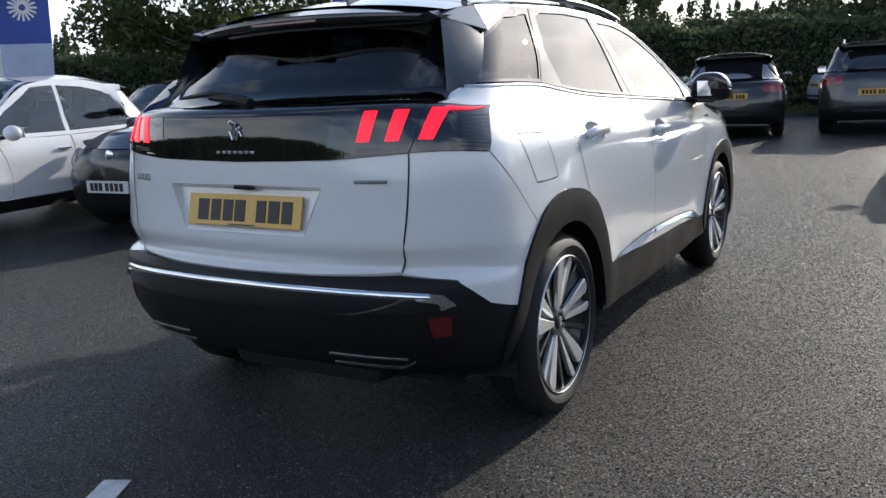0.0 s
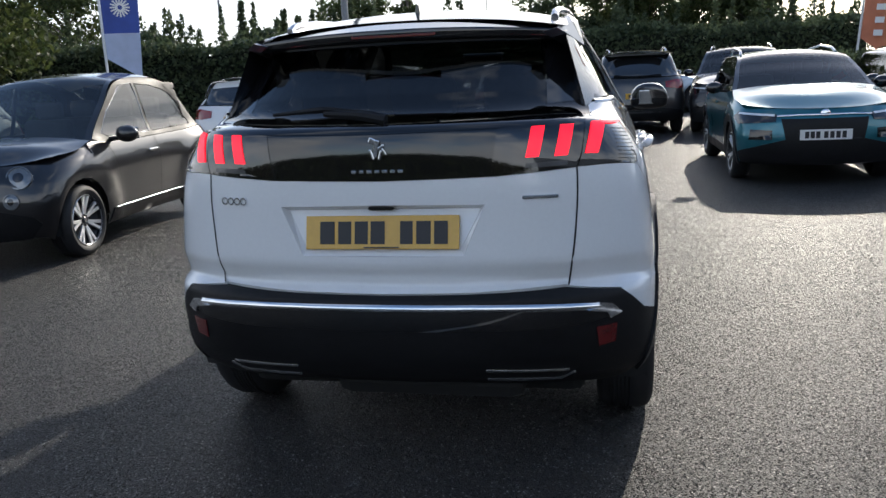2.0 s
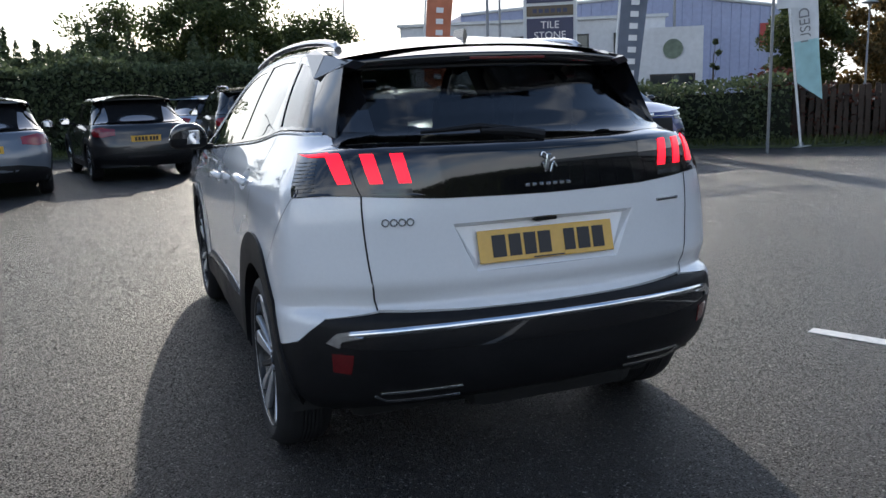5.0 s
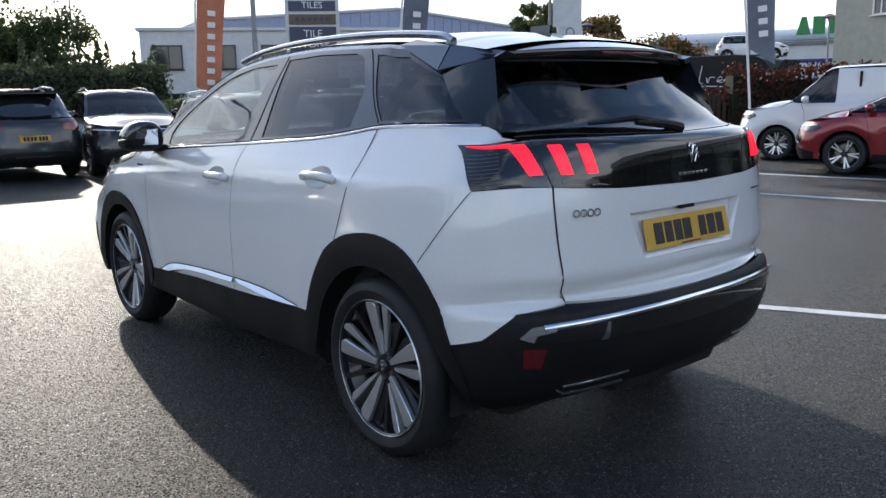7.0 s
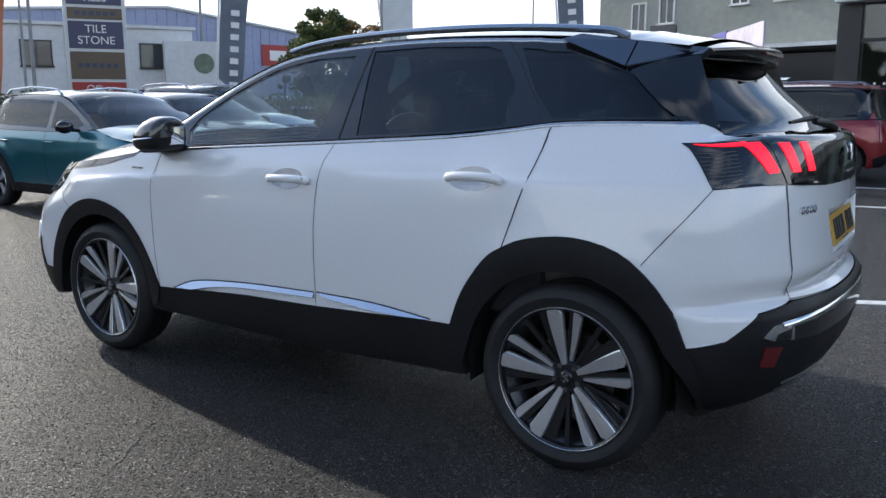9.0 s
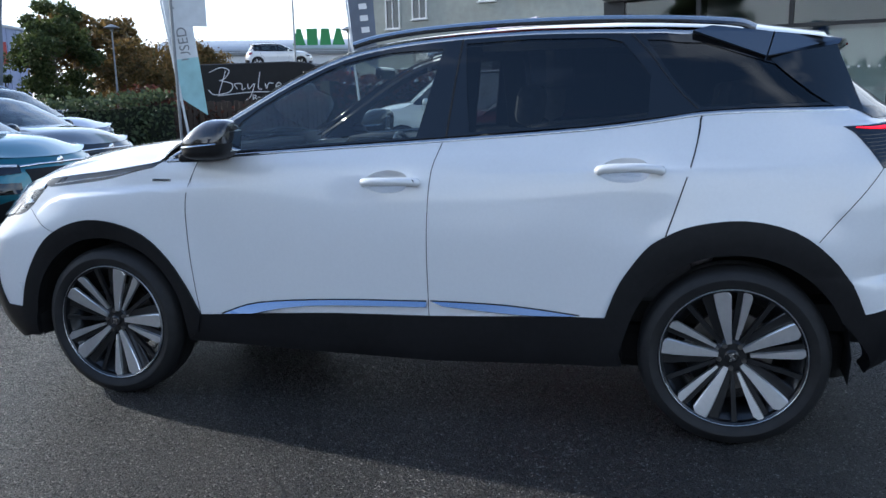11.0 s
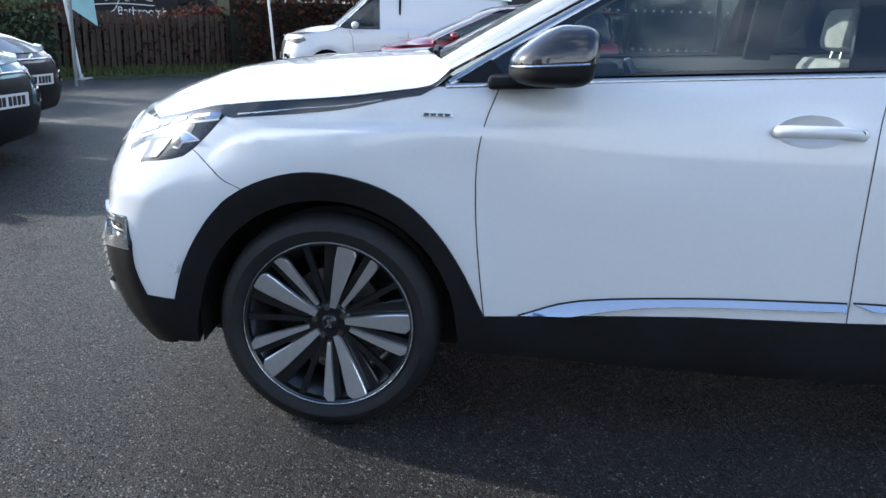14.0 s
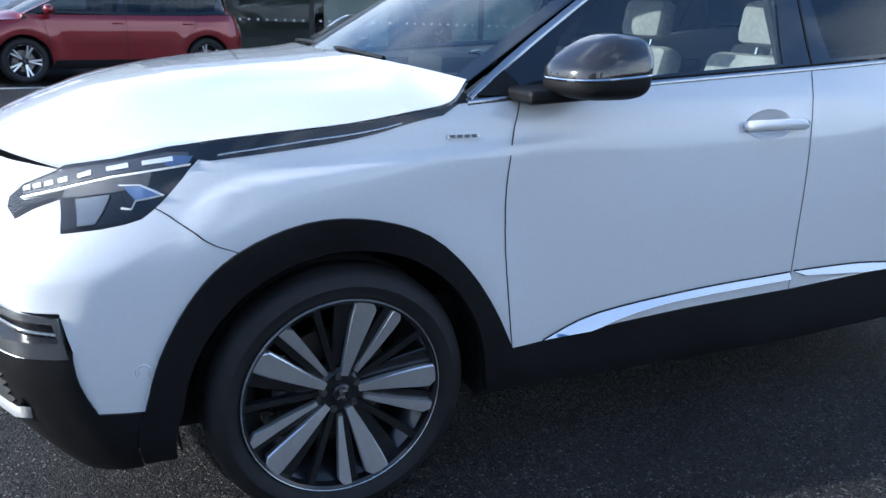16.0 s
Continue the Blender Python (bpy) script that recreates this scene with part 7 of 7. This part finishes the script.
def lamp_post(x, y, h, kind="arm", r=0.06, turn=0, label="grey steel lamp post"):
    p = thing("lamp_post", label, "lamp post", pose(x, y, 0, 0, 0, turn))
    part("shaft", tube([(0, 0, 0), (0, 0, 1.2), (0, 0, 1.25), (0, 0, h)], [r * 1.5, r * 1.5, r, r * 0.65], 10), M["post"], p, smooth=True)
    if kind == "arm":
        for s in (-1, 1):
            part("arm", tube([(0, 0, h - 0.05), (s * 0.5, 0, h)], 0.03, 6), M["post"], p)
            part("lantern", box(s * 0.75, 0, h + 0.01, 0.5, 0.2, 0.08, bevel=0.03), M["post"], p)
    else:
        part("lantern", lathe_bm([(0.0, h + 0.28), (0.12, h + 0.24), (0.42, h + 0.10), (0.40, h + 0.07), (0.10, h + 0.02), (0.07, h - 0.1), (0, h - 0.1)], 20, axis="Z"), M["post"], p, smooth=True)
    return p


lamp_post(-6.1, 18.0, 8.0, r=0.10)
lamp_post(10.3, 22.4, 7.5)
lamp_post(14.2, 29.7, 9.0)
lamp_post(11.6, 46.0, 9.5)
lamp_post(-9.0, 64.0, 9.0)
lamp_post(26.6, 34.2, 9.0, r=0.09)
lamp_post(-15.5, 30.0, 6.3, turn=30)
lamp_post(40.8, 18.0, 5.0, "mushroom", label="lamp post with a shallow conical head")
lamp_post(35.0, 29.3, 5.2, "mushroom", label="lamp post with a shallow conical head")
lamp_post(30.5, 16.5, 8.0, r=0.05)

# small banner hung from a bracket
g = thing("hanging_banner", "small pale banner hung from a bracket on a post", "banner", pose(10.6, 9.7, 0, 0, 0, face_to(10.6, 9.7, -3.2, -1.6)))
part("post", tube([(0, 0, 0), (0, 0, 3.75)], 0.03, 8), M["post"], g)
part("bracket", tube([(0, 0, 3.7), (0.9, 0, 3.7)], 0.015, 6), M["post"], g)
part("cloth", box(0.36, 0, 3.2, 0.6, 0.012, 0.85, bevel=0.004), M["flag_white"], g)

# tall trade sign
sg = thing("trade_sign", "tall grey sign tower with dark panels for tiles, stone and office", "sign", pose(13.7, 24.3, 0, 0, 0, face_to(13.7, 24.3, -2.5, -2)))
part("tower", box(0, 0, 2.5, 1.95, 0.35, 5.0, bevel=0.02), M["fascia"], sg)
for z, h, mm, w, sz in ((4.72, 0.36, "sign_navy", "TILES", 0.33), (4.25, 0.36, "sign_brown", "", 0), (3.55, 0.88, "sign_navy", "TILE\nSTONE", 0.37), (2.55, 0.9, "sign_brown", "", 0), (1.75, 0.5, "sign_red", "Office", 0.34)):
    pn = part("panel", box(0, -0.19, z, 1.7, 0.05, h, bevel=0.008), M[mm], sg)
    if w:
        put("lettering", text_mesh(w, sz, 0.004), M["sign_white"], pn, m=pose(0, -0.221, z + (0.02 if "\n" not in w else 0.0), 90, 0, 0))
    else:
        for i in range(6):
            part("mark", box(-0.55 + 0.22 * i, -0.22, z, 0.15, 0.006, 0.14), M["sign_navy"], pn)


def window(parent, cx, z, w, h, y, frame, panes=2):
    """A window: frame, sill and panes set back in the wall's face."""
    wn = part("window", box(cx, y + 0.04, z, w, 0.05, h), M["window_dark"], parent)
    for dx, dz, sx, sz in ((0, h / 2, w + 0.1, 0.07), (0, -h / 2, w + 0.1, 0.07), (-w / 2, 0, 0.07, h), (w / 2, 0, 0.07, h)):
        part("frame", box(cx + dx, y, z + dz, sx, 0.09, sz), frame, wn)
    for k in range(1, panes):
        part("frame", box(cx - w / 2 + w * k / panes, y, z, 0.05, 0.07, h), frame, wn)
    part("sill", box(cx, y - 0.06, z - h / 2 - 0.05, w + 0.2, 0.16, 0.05), frame, wn)


M["sign_dull"] = mat("weathered_round_sign", (0.13, 0.17, 0.12), 0.5, var=0.3, scale=4)
# white two-storey office block
ob = thing("office_building", "white two-storey office block with dark framed windows", "building", pose(18.5, 38.6, 0, 0, 0, -28))
part("wall", box(1.55, 4, 2.55, 14.4, 8, 5.1), M["white_clad"], ob)
part("roof", box(1.55, 4, 5.15, 14.7, 8.3, 0.16), M["roof_metal"], ob)
for i in range(1, 6):
    for z in (1.2, 3.7):
        window(ob, -7.0 + 2.75 * i, z, 1.35, 1.2, -0.02, M["frame_k"])
part("downpipe", tube([(2.6, -0.08, 0), (2.6, -0.08, 5.0)], 0.05, 8), M["post"], ob)
sb = thing("shop_front", "small white shop front with round sign", "building", pose(25.4, 33.0, 0, 0, 0, -34))
part("wall", box(0, 2, 2.2, 3.4, 4, 4.4), M["white_clad"], sb)
window(sb, 0.2, 1.35, 2.2, 1.3, -0.02, M["frame_k"])
part("round_sign", lathe_bm([(0, -0.06), (0.5, -0.06), (0.5, 0.0)], 28, axis="Y", m=Matrix.Translation((0.2, 0, 3.3))), M["sign_dull"], sb)

# blue warehouse
wh = thing("warehouse", "blue-grey clad warehouse with a low gabled front", "building", pose(38.0, 58.0, 0, 0, 0, -12))
out = [(-13, 0), (19, 0), (19, 7.6), (4.5, 9.1), (-13, 7.66)]
part("wall", prism(out, 30), M["blue_clad"], wh)
bm = bmesh.new()
for x0 in np.arange(-12.5, 19, 0.9):
    top_z = 9.1 - (x0 - 4.5) * 1.5 / 14.5 if x0 > 4.5 else 9.1 - (4.5 - x0) * 2.5 / 30.5
    add_box(bm, float(x0), -0.03, top_z / 2, 0.16, 0.06, top_z - 0.1)
part("cladding_ribs", bm, M["blue_clad"], wh)["kind"] = "stuff"
part("verge_trim", tube([(-13, -0.1, 7.7), (4.5, -0.1, 9.15), (19, -0.1, 7.65)], 0.14, 6), M["fascia"], wh)
part("wall_sign", box(15.2, -0.12, 5.6, 3.4, 0.14, 1.9), M["sign_red"], wh)
part("sign_mark", box(15.2, -0.21, 5.6, 1.8, 0.04, 0.9), M["sign_white"], wh)

# superstore far off
st = thing("superstore", "long white superstore with ribbed curved metal roof", "building", pose(89.0, 41.5, 0, 0, 0, face_to(89, 41.5, -3.9, 1.0)))
part("wall", box(0, 15, 3.4, 36, 30, 6.8), M["white_clad"], st)
bm = bmesh.new()
for i in range(9):
    t0, t1 = i / 9, (i + 1) / 9
    a = [(-18.4, 15 - 15.5 * math.cos(math.pi * t / 2 + 0), 6.8 + 2.2 * math.sin(math.pi * t / 2)) for t in (t0, t1)]
    q = [bm.verts.new((x, y, z)) for x in (-18.4, 18.4) for _, y, z in a]
    bm.faces.new((q[0], q[1], q[3], q[2]))
part("roof", bm, M["roof_metal"], st)
bm = bmesh.new()
for x0 in np.arange(-18, 18.2, 0.8):
    add_box(bm, float(x0), 4.4, 8.0, 0.06, 9.0, 0.06, rot=Matrix.Rotation(radians(14), 4, "X"))
part("roof_ribs", bm, M["roof_metal"], st)["kind"] = "stuff"
part("fascia", box(0, -0.3, 6.75, 36.6, 0.3, 0.5), M["post"], st)
for i, (ww, cut) in enumerate(((1.5, 0.5), (1.25, 0), (1.35, 0.2), (1.5, 0.5))):
    tri = [(-ww / 2, 0), (ww / 2, 0), (ww / 2 - cut, 1.9), (-ww / 2 + cut, 1.9)]
    part("sign_letter", prism(tri, 0.3, m=Matrix.Translation((-1.8 + 1.55 * i, -0.8, 7.5))), M["sign_green"], st, "plain green sign shape")
part("petrol_sign", box(2.5, -0.7, 4.0, 4.0, 0.3, 0.8), M["sign_red"], st)
ts = thing("totem_sign", "tall green roadside totem sign", "sign", pose(52, 39.5, 0, 0, 0, face_to(52, 39.5, -3.9, 1)))
part("panel", box(0, 0, 3.0, 2.0, 0.4, 4.6, bevel=0.05), M["sign_green"], ts)
for i in range(4):
    part("mark", box(-0.55 + 0.36 * i, -0.22, 4.6, 0.26, 0.05, 0.4), M["sign_white"], ts)
part("foot", box(0, 0, 0.4, 1.8, 0.35, 0.8), M["post"], ts)

# grey house and the trade signs in front of it
hs = thing("house", "grey-green rendered two-storey building with white windows", "building", pose(37.0, 8.9, 0, 0, 0, face_to(37, 8.9, -3.5, 0.5) - 28))
part("wall", prism([(-8.5, 0), (8.5, 0), (8.5, 8.6), (-5.5, 8.6), (-6.4, 8.3), (-7.4, 7.3), (-8.5, 6.9)], 9), M["grey_render"], hs)
part("coping", tube([(-8.5, -0.02, 6.95), (-7.4, -0.02, 7.35), (-6.4, -0.02, 8.35), (-5.5, -0.02, 8.65), (8.5, -0.02, 8.65)], 0.10, 6), M["post"], hs)
for cx, z in ((-5.9, 5.6), (-4.2, 6.0), (-0.2, 6.6), (2.0, 6.6), (-5.0, 2.0), (0.5, 2.4), (3.5, 6.6)):
    window(hs, cx, z, 0.85, 1.5, -0.02, M["frame_w"])
part("awning", box(4.0, -1.0, 3.6, 8.5, 2.2, 0.16, rot=Matrix.Rotation(radians(-6), 4, "X")), M["roof_metal"], hs)
part("lean_to", box(4.5, -0.6, 1.7, 8.0, 1.2, 3.4), M["frame_k"], hs)


def board_sign(x0, y0, x1, y1, z0, z1, face, label, words="", size=0.5, n=0, legs=2):
    cx, cy, L = (x0 + x1) / 2, (y0 + y1) / 2, math.hypot(x1 - x0, y1 - y0)
    s = thing("board_sign", label, "sign", pose(cx, cy, 0, 0, 0, math.degrees(math.atan2(y1 - y0, x1 - x0))))
    part("panel", box(0, 0, (z0 + z1) / 2, L, 0.05, z1 - z0, bevel=0.01), face, s)
    for i in range(legs):
        part("leg", tube([(-L / 2 + L * (i + 0.5) / legs, 0.06, 0), (-L / 2 + L * (i + 0.5) / legs, 0.06, z1 - 0.1)], 0.035, 6), M["pole_w"], s)
    if words:
        put("lettering", text_mesh(words, size, 0.004), M["sign_white"], s, m=pose(0, -0.035, (z0 + z1) / 2, 90, 0, 0))
    for i in range(n):
        part("mark", box(-L / 2 + L * (i + 0.7) / (n + 0.4), -0.032, (z0 + z1) / 2 - 0.05, L / n * 0.5, 0.006, 0.3), M["sign_white"], s)
    return s


M["sign_lilac"] = mat("faded_lilac_board", (0.50, 0.46, 0.58), 0.5, var=0.25, scale=2.5)
board_sign(25.6, 7.85, 21.1, 5.37, 2.64, 3.34, M["sign_purple"], "purple-blue roadside board reading tile stone", "TILE  STONE", 0.58, legs=3)
board_sign(21.05, 5.34, 17.9, 3.62, 2.62, 3.28, M["sign_lilac"], "faded lilac roadside board in the same row", legs=3)
board_sign(28.6, 9.5, 25.65, 7.88, 2.64, 3.30, M["sign_white"], "plain white roadside board on a post", legs=2)
board_sign(32.0, 11.4, 28.65, 9.53, 2.62, 3.30, M["sign_black"], "black roadside board with white lettering", "BATHROOMS", 0.42)

# black delivery van behind the fence, with lettering on its side
def delivery_van(m):
    """A long high panel van: box body, sloping cab, windows, wheels, white marks on its side."""
    v = thing("delivery_van", "large black delivery van with white script on its side", "van", m)
    out = [(-1.9, 0.45), (5.35, 0.45), (5.6, 0.62), (5.6, 1.05), (5.42, 1.32), (4.75, 1.55), (3.95, 2.55), (3.6, 2.72), (2.8, 2.80), (-1.7, 2.78), (-1.9, 2.6)]
    bm = bmesh.new()
    rings = []
    for x, k in ((-1.0, 0.97), (-0.94, 1.0), (0.94, 1.0), (1.0, 0.97)):
        rings.append([bm.verts.new((x, 1.85 + (y - 1.85) * k, 1.5 + (z - 1.5) * k)) for y, z in out])
    for a, b in zip(rings, rings[1:]):
        for i in range(len(out)):
            bm.faces.new((a[i], a[(i + 1) % len(out)], b[(i + 1) % len(out)], b[i]))
    bm.faces.new(rings[0]), bm.faces.new(rings[-1])
    part("body", bm, M["van_black"], v)
    for x in (-1.004, 1.004):
        part("side_window", prism([(0, 0), (1.0, 0.05), (0.45, 0.72), (0, 0.78)], 0.01, m=Matrix.Translation((x, 3.35, 1.62)) @ Matrix.Rotation(radians(90), 4, "Z")), M["dark_glass"], v)
        part("door_mirror", box(x * 1.14, 4.25, 1.72, 0.16, 0.10, 0.30, bevel=0.03), M["plastic"], v)
        part("side_rail", box(x * 1.004, 1.6, 0.78, 0.03, 5.0, 0.14, bevel=0.01), M["plastic"], v)
        for y in (-0.6, 4.4):
            part("wheel", lathe_bm([(0, -0.12), (0.26, -0.12), (0.36, -0.09), (0.36, 0.09), (0.26, 0.12), (0, 0.12)], 24, m=Matrix.Translation((x * 0.9, y, 0.36))), M["rubber"], v, smooth=True)
    part("windscreen", box(0, 4.37, 2.06, 1.7, 0.02, 1.2, rot=Matrix.Rotation(radians(-38.5), 4, "X")), M["dark_glass"], v)
    put("side_lettering", text_mesh("Bathrooms", 0.40, 0.004), M["sign_white"], v, m=Matrix.Translation((1.012, 2.05, 1.36)) @ pose(0, 0, 0, 90, 0, 90))
    script = ([(-0.6, 2.45), (-0.1, 2.62), (0.25, 2.5), (0.05, 2.2), (-0.2, 2.1)], [(0.1, 2.5), (-0.05, 2.1), (-0.25, 1.6)], [(-0.1, 2.1), (0.35, 1.95), (0.2, 1.65), (-0.45, 1.55), (-0.7, 1.75)],
              [(0.55, 1.75), (0.45, 1.95), (0.75, 1.95), (0.75, 1.72), (0.9, 1.78)], [(1.0, 1.95), (1.05, 1.75), (1.3, 1.95), (1.1, 1.45), (0.9, 1.3)], [(1.55, 2.4), (1.45, 1.8), (1.6, 1.72)], [(1.75, 1.95), (1.8, 1.75), (1.9, 1.95), (2.1, 1.95)],
              [(2.2, 1.8), (2.42, 1.88), (2.3, 1.97), (2.2, 1.8), (2.45, 1.74)], [(-0.3, 1.5), (1.2, 1.62), (2.5, 1.58)])
    for line in script:
        part("side_mark", tube(sm([(1.012, y, z) for y, z in line], 5), 0.020, 5), M["sign_white"], v)
    return v


M["van_black"] = mat("matt_black_van_wrap", (0.010, 0.010, 0.011), 0.5, spec=0.25, var=0.2, scale=4)
delivery_van(pose(27.45, 17.95, 0, 0, 0, 187))

# car transporter deck with two cars on it
tp = thing("car_transporter", "blue car transporter with a raised steel deck", "truck", pose(44.0, 20.5, 0, 0, 0, -57))
part("deck", box(0, 0, 3.05, 11.0, 2.3, 0.14, bevel=0.03), M["flag_blue"], tp)
part("lower_deck", box(0, 0, 0.95, 11.0, 2.3, 0.2, bevel=0.03), M["flag_blue"], tp)
for x in (-5.2, -2.6, 0, 2.6, 5.2):
    for y in (-1.1, 1.1):
        part("stanchion", tube([(x, y, 0.9), (x + 0.3, y, 3.05)], 0.05, 6), M["flag_blue"], tp)
for x in (-4, -3, 3, 4):
    for y in (-0.95, 0.95):
        part("wheel", lathe_bm([(0, -0.14), (0.35, -0.14), (0.45, -0.11), (0.45, 0.11), (0.35, 0.14), (0, 0.14)], 20, axis="Y", m=Matrix.Translation((x, y, 0.45))), M["rubber"], tp)
dk = Matrix.Translation((44.0, 20.5, 3.12)) @ Matrix.Rotation(radians(-57), 4, "Z")
any_car("hatch", dk @ pose(-2.0, 0, 0, 0, 0, 90) @ pose(0, 0, 0, 0, 0, 180) @ pose(0, -2.5, 0), P_WHITE, "white estate car carried on the transporter deck", rails=True)
any_car("suv", dk @ pose(2.6, 0, 0, 0, 0, -90), P_BLACK, "black hatchback carried on the transporter deck")

# showroom with a glazed front
sh = thing("showroom", "car showroom with black framed full-height glazing and pale fascia", "building", pose(17.0, 1.6, 0, 0, 0, -103))
L = 24.0
part("floor", box(L / 2, 5, 0.03, L, 10, 0.06), M["fascia"], sh)
part("back_wall", box(L / 2, 10, 2.2, L, 0.2, 4.4), M["white_clad"], sh)
part("end_wall", box(0.15, 5, 2.2, 0.3, 10, 4.4), M["frame_k"], sh)
part("end_wall", box(L, 5, 2.2, 0.3, 10, 4.4), M["white_clad"], sh)
part("roof", box(L / 2, 4.8, 4.45, L + 0.6, 10.8, 0.2), M["roof_metal"], sh)
part("fascia", box(L / 2, -0.25, 4.0, L + 0.4, 0.5, 1.1, bevel=0.02), M["fascia"], sh)
part("plinth", box(L / 2, 0, 0.06, L, 0.25, 0.12), M["frame_k"], sh)
for i in range(13):
    part("mullion", box(i * 2.0, 0, 1.75, 0.10 if i else 0.5, 0.14, 3.4), M["frame_k"], sh)
part("transom", box(L / 2, 0, 2.65, L, 0.10, 0.08), M["frame_k"], sh)
M["shop_glass"] = glass("showroom_glass", (0.75, 0.80, 0.78))
for i in range(12):
    for z, h in ((1.38, 2.46), (3.08, 0.76)):
        pn = part("pane", box(i * 2.0 + 1.0, 0, z, 1.88, 0.012, h), M["shop_glass"], sh)
        pn.visible_shadow = False
        if h > 1:
            for k in range(9):
                for zz in (0.87, 1.72):
                    part("dot", box(i * 2.0 + 0.2 + 0.2 * k, -0.010, zz, 0.05, 0.003, 0.05), M["sign_white"], pn)
for i, (x, w) in enumerate(((5.2, 1.6), (9.0, 2.2), (15.0, 1.8))):
    part("inner_panel", box(x, 1.6 + i, 1.4, w, 0.08, 2.4), M["sign_white"], sh)
any_car("suv", pose(19.8, -4.5, 0.06, 0, 0, 200), P_GREY, "dark car displayed inside the showroom", rails=True)


def road_line(name, x0, y0, dx, dy, L, w=0.10):
    d = math.hypot(dx, dy)
    dx, dy = dx / d, dy / d
    bm = bmesh.new()
    n = int(L / 0.25)
    rr = random.Random(3)
    rows = [[bm.verts.new((x0 + dx * L * i / n - dy * k * (w / 2 + rr.uniform(-0.004, 0.004)), y0 + dy * L * i / n + dx * k * (w / 2 + rr.uniform(-0.004, 0.004)), z)) for k, z in ((-1, 0.0), (-0.97, 0.005), (0.97, 0.005), (1, 0.0))] for i in range(n + 1)]
    for a, b in zip(rows, rows[1:]):
        for k in range(3):
            bm.faces.new((a[k], a[k + 1], b[k + 1], b[k]))
    tagged(part(name, bm, M["line"]), "worn white painted bay line", "road marking", kind="structure")


road_line("bay_line_1", 2.16, 0.18, 0.437, -0.9, 4.8)
road_line("bay_line_2", -0.26, -1.18, 0.437, -0.9, 4.8)
road_line("bay_line_3", 10.2, 5.0, 0.13, -1, 6.5)
road_line("bay_line_4", 7.65, 3.6, 0.155, -1, 6.0)


def crack(line, label):
    """A ragged open crack in the asphalt: a dark strip of changing width."""
    rr = random.Random(11)
    bm = bmesh.new()
    pts = sm(line, 8)
    rows = []
    for i, (x, y) in enumerate(pts):
        a, b = pts[max(i - 1, 0)], pts[min(i + 1, len(pts) - 1)]
        d = math.hypot(b[0] - a[0], b[1] - a[1])
        nx, ny = -(b[1] - a[1]) / d, (b[0] - a[0]) / d
        j, w = rr.uniform(-0.012, 0.012), rr.uniform(0.001, 0.005)
        rows.append([bm.verts.new((x + nx * (j + s * w), y + ny * (j + s * w), 0.004)) for s in (-1, 1)])
    for a, b in zip(rows, rows[1:]):
        bm.faces.new((a[0], a[1], b[1], b[0]))
    tagged(part("asphalt_crack", bm, M["gap"]), label, "crack", kind="structure")


crack([(-4.6, 0.35), (-3.4, 0.62), (-2.5, 0.95), (-2.07, 1.2), (-1.9, 1.34), (-1.75, 1.39), (-1.43, 1.62)], "narrow ragged crack in the asphalt beside the white car")
